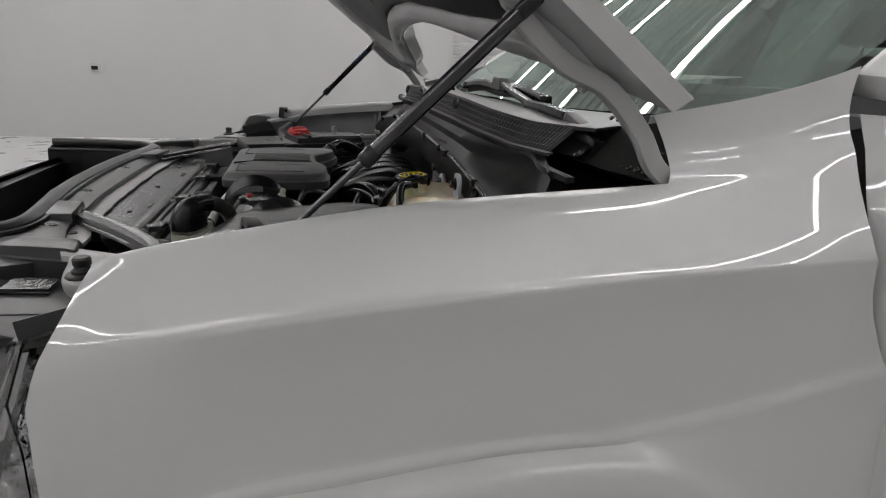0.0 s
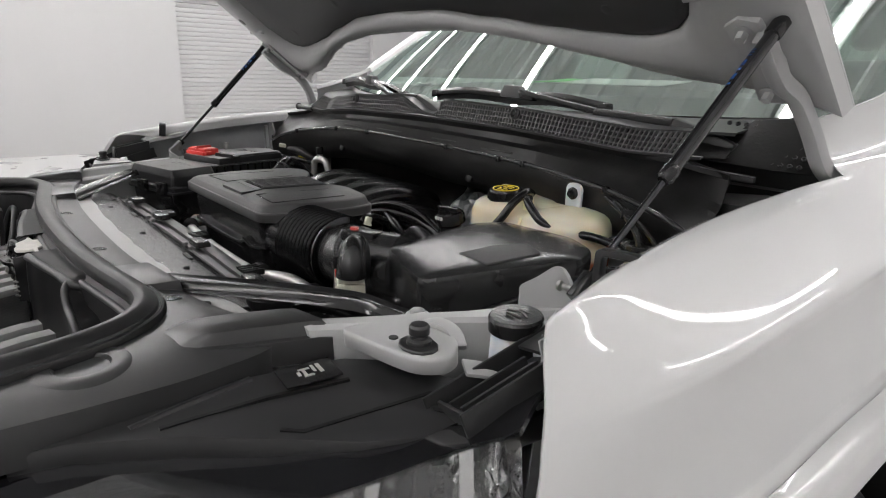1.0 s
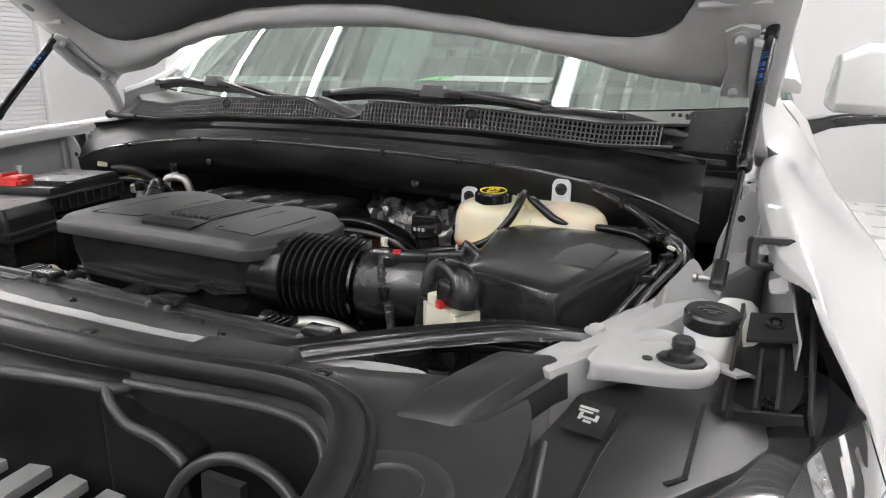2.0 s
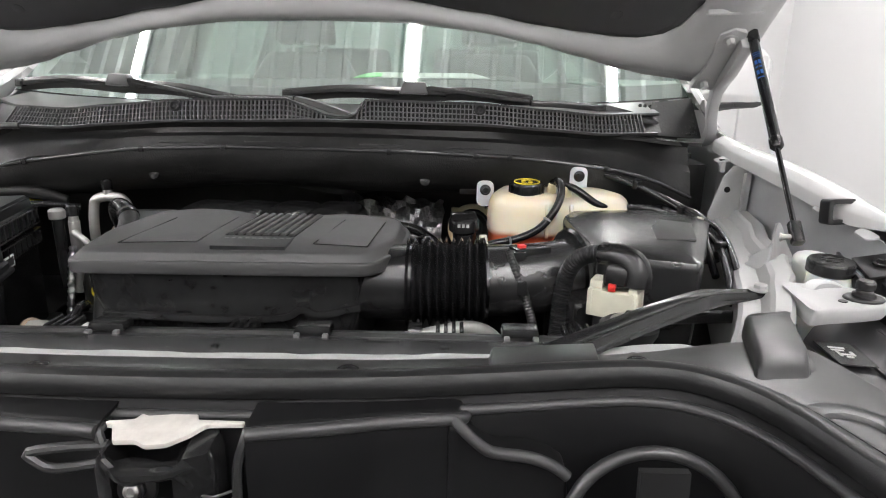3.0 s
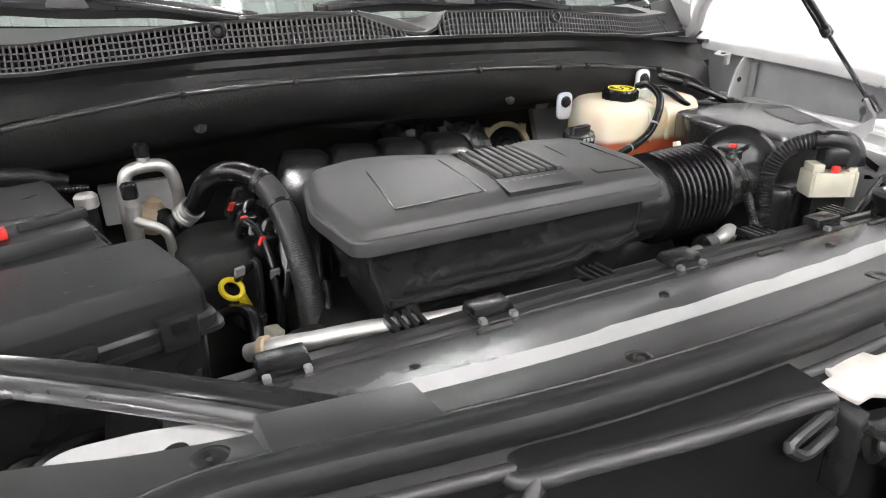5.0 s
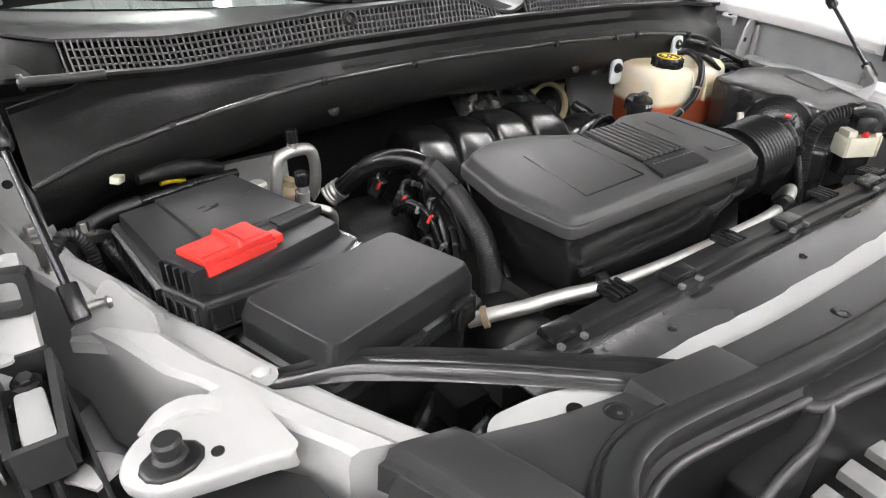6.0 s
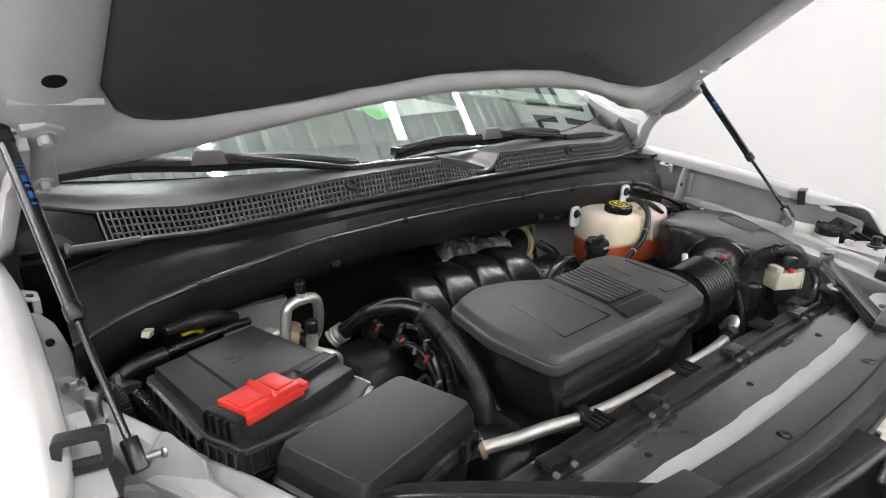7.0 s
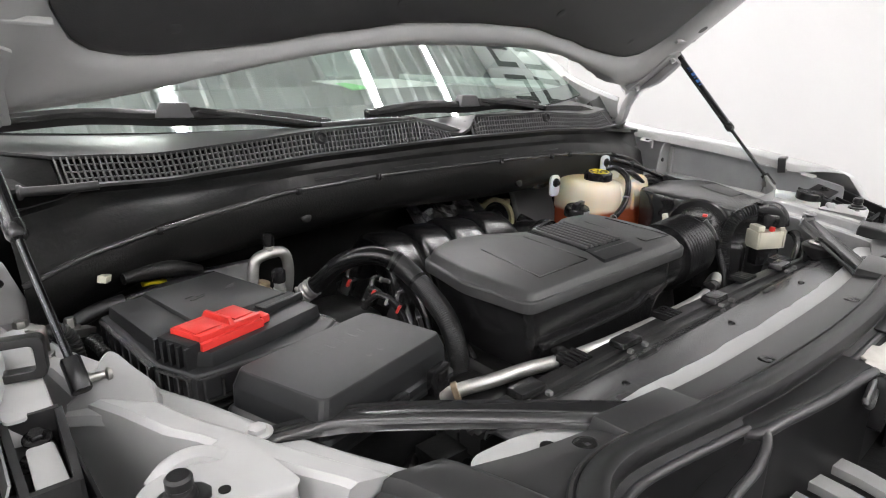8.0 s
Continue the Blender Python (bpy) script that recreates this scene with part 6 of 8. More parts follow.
# headlights and front trim
for s in (1, -1):
    top = [Vector((s * a, b, c)) for a, b, c in ((0.545, -0.055, 1.058), (0.640, 0.085, 1.064), (0.745, 0.25, 1.072), (0.806, 0.385, 1.080), (0.842, 0.43, 1.092), (0.856, 0.475, 1.115))]
    mid = [Vector((s * a, b, c)) for a, b, c in ((0.610, -0.120, 1.030), (0.735, 0.045, 1.043), (0.795, 0.195, 1.056), (0.832, 0.290, 1.070), (0.858, 0.350, 1.088), (0.898, 0.388, 1.113))]
    low = [Vector((s * a, b, c)) for a, b, c in ((0.620, -0.175, 0.86), (0.74, -0.01, 0.87), (0.812, 0.12, 0.885), (0.865, 0.235, 0.91), (0.903, 0.315, 0.955), (0.921, 0.380, 1.0))]
    bot = [Vector((s * a, b, c)) for a, b, c in ((0.63, -0.185, 0.80), (0.75, -0.02, 0.80), (0.825, 0.11, 0.80), (0.875, 0.23, 0.80), (0.912, 0.31, 0.80), (0.925, 0.383, 0.80))]
    bm = sheet(B(), [spline(top, 5), [a.lerp(b, 0.5) + Vector((0, 0, 0.008)) for a, b in zip(spline(top, 5), spline(mid, 5))], spline(mid, 5)])
    hl = part("headlight", bm, GLOSS, car, "gloss black headlight housing with a clear lens", solid=0.004)
    g = part("lens", sheet(B(), [spline(mid, 5), [a.lerp(b, 0.5) + Vector((s * 0.012, -0.01, 0)) for a, b in zip(spline(mid, 5), spline(low, 5))], spline(low, 5), spline(bot, 5)]), LENS, hl, "clear lamp lens", solid=0.003)
    g.visible_shadow = False
    ins = [[p + Vector((-s * 0.03, 0.03, 0)) for p in spline(q, 5)] for q in (mid, low, bot)]
    part("reflector", sheet(B(), [ins[0], [a.lerp(b, 0.3) + Vector((-s * 0.03, 0.03, 0)) for a, b in zip(ins[0], ins[1])], ins[1], ins[2]]), FACETED, hl, "bright faceted chrome reflector", sharp=20)
    for k in range(6):
        fa, fb_ = ins[0][7 + 3 * k], ins[1][8 + 3 * k - k % 2]
        part("facet", loft(B(), [[fa + Vector((s * 0.004, -0.004, -0.012)), fa + Vector((s * 0.022, -0.002, -0.014)), fb_ + Vector((s * 0.020, 0.01, 0.02)), fb_ + Vector((-s * 0.01, 0.0, 0.03))], [fa + Vector((s * 0.0, 0.012, -0.010)), fa + Vector((s * 0.02, 0.012, -0.012)), fb_ + Vector((s * 0.016, 0.024, 0.02)), fb_ + Vector((-s * 0.012, 0.012, 0.03))]]), FACETED if k % 3 else SATIN, hl, bevel=0.002)
    for k in range(5):
        a, b = ins[0][9 + 3 * k], ins[1][9 + 3 * k]
        part("lamp_divider", bar(B(), [a + Vector((s * 0.016, -0.016, -0.008)), b + Vector((s * 0.018, -0.018, 0))], [(-0.006, -0.004), (0.006, -0.004), (0.006, 0.004), (-0.006, 0.004)], smooth=1), SATIN if k % 2 else CHROME, hl)
    part("bumper_corner", sheet(B(), [[p + Vector((s * 0.005, -0.005, -0.003)) for p in spline(bot, 5)], [p + Vector((s * 0.015, -0.02, -0.15)) for p in spline(bot, 5)], [p + Vector((-s * 0.02, 0.05, -0.4)) for p in spline(bot, 5)]]), PAINT, car, solid=0.003)
fx = np.linspace(-0.57, 0.57, 25)
bm = sheet(B(), [[(x, y + 0.03 * abs(x / 0.57) ** 3, z) for x in fx] for y, z in ((-0.10, 1.075), (-0.13, 1.06), (-0.15, 1.0), (-0.15, 0.6))])
part("grille_surround", bm, GLOSS, car, "gloss black grille surround", solid=0.004)
part("front_bumper", box(B(), (0, -0.1, 0.48), (1.5, 0.1, 0.24)), PAINT, car, bevel=0.03, seg=3)

# ---------------------------------------------------------------- engine with its cover and manifold
eng = thing("engine", (-0.04, 0.65, 0.55), "engine under a matt black plastic cover with louvres", "engine")
o = [(-0.262, 0.478), (0.150, 0.482), (0.185, 0.56), (0.188, 0.66), (0.176, 0.705), (0.09, 0.712), (0.045, 0.690), (-0.06, 0.690), (-0.13, 0.728), (-0.19, 0.742), (-0.252, 0.722), (-0.275, 0.60)]
o = round_poly(o, 0.020, 5)


def crown(x, y):
    return 1.156 - 0.15 * (x + 0.04) ** 2 - 0.6 * max(0, 0.53 - y) ** 1.5


def scaled(poly, d):
    cx, cy = -0.045, 0.60
    res = []
    for x, y in poly:
        r = math.hypot(x - cx, y - cy)
        res.append((cx + (x - cx) * (1 - d / r), cy + (y - cy) * (1 - d / r)))
    return res


rings = []
for d, dz in ((0.006, -0.034), (-0.001, -0.0325), (-0.002, -0.031), (-0.002, -0.0175), (-0.0005, -0.0155), (0.004, -0.0145), (0.0065, -0.012), (0.011, -0.0030), (0.0135, -0.0012), (0.018, 0.0), (0.10, 0.001), (0.16, 0.001)):
    q = scaled(o, d)
    rings.append([(x, y, (1.150 if d < 0.01 else crown(x, y)) + dz) for x, y in q])
lid = part("engine_cover", loft(B(), rings), COVER, eng, "matt black engine cover lid", sharp=24)
# body under the lid
rings = []
for d, z in ((0.10, 0.90), (0.055, 0.985), (0.035, 1.045), (0.022, 1.085), (0.020, 1.119)):
    rings.append([(x, y, z) for x, y in scaled(o, d)])
body = part("resonator_body", loft(B(), rings), SATIN, eng, "satin black resonator body", sharp=50)
part("body_bead", bar(B(), [(-0.225, 0.488, 1.055), (-0.08, 0.490, 1.050), (0.02, 0.492, 1.052), (0.05, 0.492, 1.065), (0.075, 0.495, 1.056), (0.13, 0.502, 1.066)], [(-0.005, -0.005), (0.005, -0.005), (0.005, 0.005), (-0.005, 0.005)]), SATIN, eng, bevel=0.002)
# louvre field: a sunk dark panel with ribs
part("louvre_field", loft(B(), [[(x, y, crown(x, y) + h) for x, y in ((-0.066, 0.538), (0.034, 0.538), (0.046, 0.672), (-0.056, 0.672))] for h in (-0.004, 0.0016)]), SATIN, lid)
part("louvre_field", loft(B(), [[(x, y, crown(x, y) + h) for x, y in ((-0.072, 0.496), (0.030, 0.496), (0.034, 0.5375), (-0.066, 0.5375))] for h in (-0.004, 0.0016)]), LIDBLACK, lid)
for k in range(8):
    x0 = -0.058 + 0.0122 * k
    pts = [(x0 + 0.012 * (y - 0.53) / 0.12, y, crown(x0, y) + 0.0030) for y in (0.541, 0.56, 0.60, 0.64, 0.668)]
    part("louvre", bar(B(), pts, [(-0.0040, -0.003), (0.0040, -0.003), (0.0034, 0.0012), (0.0024, 0.0020), (-0.0024, 0.0020), (-0.0034, 0.0012)], smooth=1), COVER, lid)
for k in range(10):
    part("dash", box(B(), (-0.058 + 0.0096 * k, 0.524, crown(-0.02, 0.524) + 0.0018), (0.0052, 0.0016, 0.0008)), FOOTGREY, lid)
# engraved outlines on the lid
for x0, x1, y0, y1 in ((-0.205, -0.095, 0.512, 0.655), (0.066, 0.140, 0.512, 0.655)):
    for a, b in (((x0, y0), (x1, y0)), ((x0, y0), (x0 + 0.02, y1)), ((x1, y0), (x1 + 0.01, y1))):
        part("groove", bar(B(), [(a[0], a[1], crown(*a) + 0.0012), (b[0], b[1], crown(*b) + 0.0012)], [(-0.0008, -0.001), (0.0008, -0.001), (0.0008, 0.0004), (-0.0008, 0.0004)], smooth=1), SATIN, lid)
# neck and ribbed intake hose
part("intake_neck", tube(B(), [(0.10, 0.555, 1.086), (0.20, 0.555, 1.086)], 0.056, 28, 1), SATIN, eng)
bm = B()
rings = []
n = 28
for i in range(8 * 10 + 1):
    w = i / 80
    p = Vector((0.192 + 0.112 * w, 0.555 + 0.010 * w, 1.086))
    r = 0.0595 + 0.0058 * math.cos(2 * math.pi * i / 8)
    rings.append([p + Vector((0, math.cos(2 * math.pi * k / n), math.sin(2 * math.pi * k / n))) * r for k in range(n)])
ih = thing("intake_hose", (0.26, 0.555, 1.03), "black ribbed rubber intake hose with a steel clamp", "hose")
part("bellows", loft(bm, rings), HOSE, ih, sharp=80)
part("clamp", lathe(B(), (0.300, 0.565, 1.086), (1, 0.08, 0), [(0.0630, 0), (0.0640, 0.0005), (0.0640, 0.0045), (0.0630, 0.005)], 36), ROD, ih, "dark steel hose clamp")
part("clamp_screw", hexbolt(B(), (0.304, 0.612, 1.130), (0, 0.3, 1), 0.006, 0.012, 0.008), CREAM, ih)
# sensor tube to the filter box
part("sensor_tube", tube(B(), [(0.300, 0.565, 1.086), (0.38, 0.582, 1.086), (0.46, 0.62, 1.088)], 0.053, 28, 4), SHEEN, ih)
sens = part("airflow_sensor", box(B(), (0.370, 0.566, 1.134), (0.056, 0.030, 0.014), (0, 0, 20)), SATIN, ih, "airflow sensor plug with a red tab", bevel=0.003)
part("red_tab", box(B(), (0.357, 0.556, 1.142), (0.010, 0.009, 0.006), (0, 0, 20)), RED, sens)
part("plug", box(B(), (0.350, 0.552, 1.130), (0.018, 0.028, 0.016), (0, 0, 20)), SATIN, sens, bevel=0.002)
corr = corrugated(B(), [(0.340, 0.548, 1.136), (0.347, 0.530, 1.112), (0.362, 0.522, 1.075), (0.374, 0.510, 1.03), (0.376, 0.50, 0.98)], 0.0062, 0.0045)
part("sensor_lead", corr, RUBBER, ih)
part("lead_clip", box(B(), (0.356, 0.522, 1.09), (0.014, 0.012, 0.02)), SATIN, ih, bevel=0.002)

# intake manifold runners behind the cover
man = part("manifold", box(B(), (-0.06, 0.86, 0.98), (0.46, 0.20, 0.12)), DARK, eng, bevel=0.02)
for k in range(4):
    x = -0.225 + 0.082 * k
    pts = [(x - 0.045, 0.700, 0.99), (x - 0.035, 0.735, 1.050), (x - 0.012, 0.80, 1.090), (x + 0.012, 0.865, 1.106), (x + 0.02, 0.93, 1.090), (x + 0.015, 0.955, 1.02)]
    part("runner", bar(B(), pts, rounded(0.082, 0.062, 0.020, 5), up=(0, 0, 1)), SMOOTHBLACK, man, "curved black intake runner", sharp=60)
part("plenum", bar(B(), [(0.02, 0.775, 1.055), (0.07, 0.80, 1.082), (0.13, 0.83, 1.084), (0.19, 0.85, 1.070), (0.235, 0.865, 1.03)], rounded(0.085, 0.05, 0.022, 5)), SMOOTHBLACK, man, "smooth black plenum", sharp=60)
part("plenum_rib", bar(B(), [(0.03, 0.755, 1.085), (0.10, 0.785, 1.112), (0.17, 0.81, 1.106), (0.225, 0.835, 1.07)], rounded(0.022, 0.014, 0.005, 3)), SMOOTHBLACK, man, sharp=60)
for x, y, z in ((-0.330, 0.835, 1.082), (-0.325, 0.768, 1.082), (-0.312, 0.716, 1.068)):
    inj = part("injector_plug", box(B(), (x, y, z - 0.008), (0.018, 0.022, 0.030), (20, 10, 30)), SATIN, eng, bevel=0.003)
    part("red_tab", box(B(), (x - 0.003, y - 0.011, z), (0.012, 0.004, 0.012), (20, 10, 30)), RED, inj)
    part("plug_neck", tube(B(), [(x, y, z + 0.004), (x + 0.006, y + 0.004, z + 0.018), (x + 0.016, y + 0.004, z + 0.02)], 0.005, 8), SATIN, inj)
part("side_shield", loft(B(), [[(-0.362 + a, 0.815 + b, z) for a, b in rounded(w, w * 1.1, 0.035, 4)] for w, z in ((0.13, 0.86), (0.13, 1.0), (0.118, 1.035), (0.085, 1.052))]), FIBRE, eng, "dull black moulded shield beside the engine", sharp=60)
part("valve_cover", box(B(), (-0.22, 0.70, 0.95), (0.16, 0.42, 0.10), (0, 20, 0)), DARK, eng, bevel=0.02)
part("valve_cover", box(B(), (0.20, 0.75, 0.95), (0.16, 0.40, 0.10), (0, -20, 0)), DARK, eng, bevel=0.02)
part("engine_block", box(B(), (0, 0.72, 0.72), (0.62, 0.52, 0.40)), DARK, eng, bevel=0.03)
part("pulley", lathe(B(), (-0.13, 0.47, 0.93), (0, -1, 0), [(0.02, 0), (0.07, 0), (0.07, 0.02), (0.03, 0.025), (0.001, 0.025)], 28), DARK, eng)
part("alternator", lathe(B(), (-0.30, 0.50, 0.95), (0, -1, 0.1), [(0.055, -0.08), (0.065, -0.06), (0.065, 0.0), (0.05, 0.02), (0.03, 0.03), (0.001, 0.03)], 24), DARK, eng, "grimy dark alternator")
# oil filler cap
oc = thing("oil_filler_cap", (0.277, 0.815, 1.09), "black oil filler cap with a pale symbol", "cap")
part("neck", lathe(B(), (0.285, 0.84, 0.98), (-0.05, -0.18, 1), [(0.022, 0), (0.022, 0.12), (0.001, 0.12)], 20), SATIN, oc)
part("cap", lathe(B(), (0.279, 0.822, 1.10), (-0.05, -0.18, 1), [(0.024, 0), (0.029, 0.003), (0.029, 0.018), (0.026, 0.024), (0.010, 0.025), (0.001, 0.025)], 20), SATIN, oc, sharp=30)
part("grip", box(B(), (0.277, 0.816, 1.128), (0.048, 0.012, 0.014), (10, 0, 15)), SATIN, oc, bevel=0.003)
for dx in (-0.008, 0.0, 0.008):
    part("print_bar", box(B(), (0.277 + dx, 0.791, 1.114), (0.005, 0.0015, 0.006)), PRINT, oc)

# pale ring, foil and body steel at the back
bo = thing("brake_booster", (0.25, 1.06, 0.95), "dark booster end with a pale yellow plastic ring", "car part")
axis = Vector((-0.2, -0.9, 0.25))
RC = Vector((0.305, 1.115, 1.030))
part("ring", lathe(B(), RC, axis, [(0.046, 0), (0.056, 0), (0.058, 0.008), (0.056, 0.018), (0.046, 0.018), (0.046, 0)], 32), RING, bo, "pale yellow ring")
for a in (0.6, 2.2, 3.9, 5.3):
    q = Vector((0, 0, 1)).rotation_difference(axis.normalized())
    part("ring_lug", box(B(), RC + q @ Vector((0.058 * math.cos(a), 0.058 * math.sin(a), 0.010)), (0.016, 0.016, 0.016)), RING, bo, bevel=0.002)
part("boot", lathe(B(), RC, axis, [(0.047, 0.004), (0.040, 0.012), (0.036, 0.004), (0.028, 0.020), (0.022, 0.014), (0.014, 0.024), (0.001, 0.024)], 24), RUBBER, bo)
part("lever", bar(B(), [(0.345, 1.06, 1.04), (0.362, 1.02, 1.02), (0.37, 0.99, 0.98)], [(-0.014, -0.008), (0.014, -0.008), (0.010, 0.010), (-0.010, 0.010)]), SATIN, bo, bevel=0.003)
random.seed(9)
bm = B()
rows = []
for i in range(23):
    x = 0.0 + 0.235 * i / 22
    rows.append([(x + random.uniform(-0.004, 0.004), 1.105 - 0.010 * j + 0.012 * math.sin(i * 0.9 + j) + random.uniform(-0.007, 0.007), 1.106 - 0.011 * j - 0.06 * (x - 0.1) + random.uniform(-0.006, 0.006)) for j in range(9)])
solo("foil_wrap", sheet(bm, rows), FOIL, (0.1, 1.06, 1.05), "crinkled silver foil wrap on the bulkhead", "foil", sharp=15, solid=0.0015)
part("bulkhead_plate", box(B(), (0.455, 1.10, 1.03), (0.15, 0.02, 0.22), (-22, 0, 0)), PRIMER, car, "pale painted bulkhead plate", bevel=0.004)
part("bulkhead_plate", box(B(), (-0.45, 1.085, 1.035), (0.13, 0.02, 0.07)), PRIMER, car, "pale painted bulkhead plate", bevel=0.004)

# yellow dipstick
dp = thing("dipstick", (-0.352, 0.712, 0.95), "yellow plastic dipstick ring", "dipstick")
part("ring", tube(B(), [(-0.362 + 0.0135 * math.cos(a), 0.716 + 0.006 * math.sin(a), 1.004 + 0.0115 * math.sin(a) - 0.003 * math.cos(a)) for a in [2 * math.pi * k / 18 for k in range(19)]], 0.0038, 8, 1), YELLOW, dp)
part("stem", bar(B(), [(-0.352, 0.713, 0.994), (-0.347, 0.710, 0.980), (-0.341, 0.706, 0.964)], [(-0.006, -0.004), (0.006, -0.004), (0.006, 0.004), (-0.006, 0.004)]), YELLOW, dp, bevel=0.001)
part("stem_foot", box(B(), (-0.340, 0.705, 0.962), (0.022, 0.012, 0.008)), YELLOW, dp, bevel=0.002)
part("tube", tube(B(), [(-0.340, 0.705, 0.960), (-0.330, 0.700, 0.90), (-0.315, 0.69, 0.80)], 0.005, 8), SATIN, dp)

# ---------------------------------------------------------------- hoses, pipes and wiring
hs = thing("coolant_hose", (-0.30, 0.60, 0.9), "thick black braided coolant hose arching over the engine", "hose")
hpth = [(-0.394, 0.866, 1.068), (-0.379, 0.846, 1.088), (-0.364, 0.806, 1.126), (-0.340, 0.768, 1.147), (-0.315, 0.742, 1.146), (-0.296, 0.715, 1.130), (-0.288, 0.663, 1.100), (-0.287, 0.615, 1.064), (-0.287, 0.590, 1.00), (-0.295, 0.575, 0.90)]
sp_ = spline(hpth, 6)
part("bare_end", tube(B(), sp_[:28], 0.0150, 18, 1), HOSE, hs, "smooth glossy hose end")
part("sleeve", corrugated(B(), sp_[26:], 0.0165, 0.0030, 0.018, 18), SLEEVE, hs, "woven black sleeve")
part("ferrule", corrugated(B(), [sp_[0] + Vector((-0.006, 0.004, -0.006)), sp_[0], sp_[4]], 0.0168, 0.009, 0.10, 18), ALU, hs, "crimped aluminium ferrule")
for k in (27, 33):
    d = (sp_[k + 1] - sp_[k]).normalized()
    part("tie", lathe(B(), sp_[k], d, [(0.0155, 0), (0.0178, 0.001), (0.0178, 0.006), (0.0155, 0.007)], 20), SATIN, hs)
pp = thing("transmission_line", (-0.02, 0.46, 1.0), "bare aluminium pipe along the front of the engine", "pipe")
part("pipe", tube(B(), [(-0.372, 0.535, 1.010), (-0.345, 0.515, 1.022), (-0.31, 0.500, 1.027), (-0.26, 0.482, 1.035), (-0.20, 0.464, 1.037), (-0.10, 0.455, 1.037), (0.05, 0.452, 1.037), (0.18, 0.455, 1.038), (0.24, 0.464, 1.046), (0.28, 0.480, 1.047), (0.31, 0.50, 1.030), (0.33, 0.52, 1.0)], 0.0100, 16), ALU, pp)
part("collar", lathe(B(), (-0.352, 0.519, 1.019), (-0.8, 0.6, -0.35), [(0.011, 0), (0.0145, 0.001), (0.0145, 0.008), (0.011, 0.009)], 20), TAN, pp, "brass coloured collar")
part("band", lathe(B(), (-0.215, 0.466, 1.042), (1, -0.3, 0.1), [(0.013, 0), (0.0165, 0.001), (0.0165, 0.014), (0.013, 0.015)], 18), SATIN, pp)
part("mark", box(B(), (-0.209, 0.464, 1.0535), (0.006, 0.006, 0.003)), YELLOW, pp, "yellow-green paint mark")
part("band", lathe(B(), (0.20, 0.454, 1.047), (1, 0, 0), [(0.013, 0), (0.0165, 0.001), (0.0165, 0.018), (0.013, 0.019)], 18), SATIN, pp)

ac = thing("refrigerant_pipes", (-0.43, 0.93, 0.95), "bent aluminium refrigerant pipes with black service caps", "pipe")
part("pipe", tube(B(), [(-0.470, 0.905, 0.98), (-0.472, 0.905, 1.06), (-0.468, 0.905, 1.105), (-0.460, 0.905, 1.130), (-0.432, 0.907, 1.136), (-0.408, 0.910, 1.130), (-0.399, 0.915, 1.100), (-0.400, 0.925, 1.055), (-0.408, 0.94, 1.03)], 0.0095, 14), ALU, ac)
part("pipe", tube(B(), [(-0.475, 0.835, 0.96), (-0.466, 0.83, 1.02), (-0.462, 0.825, 1.075), (-0.460, 0.823, 1.105)], 0.010, 14), ALU, ac)
part("pipe", tube(B(), [(-0.462, 0.823, 1.085), (-0.450, 0.808, 1.082), (-0.434, 0.800, 1.076), (-0.424, 0.802, 1.062), (-0.422, 0.81, 1.03)], 0.0065, 10), ALU, ac)
for p in ((-0.436, 0.907, 1.140), (-0.460, 0.823, 1.105)):
    part("fitting", lathe(B(), p, (0, 0, 1), [(0.0085, -0.004), (0.0085, 0.012), (0.007, 0.012)], 12), ALU, ac)
    part("service_cap", lathe(B(), (p[0], p[1], p[2] + 0.010), (0, 0, 1), [(0.0095, 0), (0.0105, 0.002), (0.0105, 0.018), (0.008, 0.021), (0.001, 0.021)], 14), SATIN, ac, sharp=30)
part("valve_block", lathe(B(), (-0.446, 0.955, 1.020), (0.25, -0.2, 1), [(0.001, 0.0), (0.016, 0.002), (0.022, 0.012), (0.020, 0.022), (0.024, 0.030), (0.020, 0.042), (0.012, 0.046), (0.011, 0.056), (0.001, 0.058)], 18), TAN, ac, "tan lumpy valve body", sharp=50)
part("valve_nut", hexbolt(B(), (-0.428, 0.938, 1.046), (0.6, -0.7, 0.3), 0.009, 0.012, 0.012), TAN, ac)
part("hose", tube(B(), [(-0.425, 0.94, 1.05), (-0.415, 0.90, 1.02), (-0.405, 0.85, 0.98), (-0.39, 0.8, 0.9)], 0.014, 12), HOSE, ac)
part("foil_lead", corrugated(B(), [(-0.455, 0.80, 1.06), (-0.445, 0.77, 1.02), (-0.44, 0.75, 0.98), (-0.445, 0.73, 0.9)], 0.006, 0.012, 0.2, 9), FOIL, ac, "foil-wrapped lead")
part("fitting", lathe(B(), (-0.515, 0.86, 1.06), (0, 0, 1), [(0.013, 0.040), (0.015, 0.042), (0.015, 0.056), (0.011, 0.060), (0.001, 0.060)], 14), ALU, ac)
part("riser", lathe(B(), (-0.515, 0.86, 1.06), (0, 0, 1), [(0.011, -0.1), (0.011, 0.041), (0.001, 0.041)], 14), SATIN, ac)

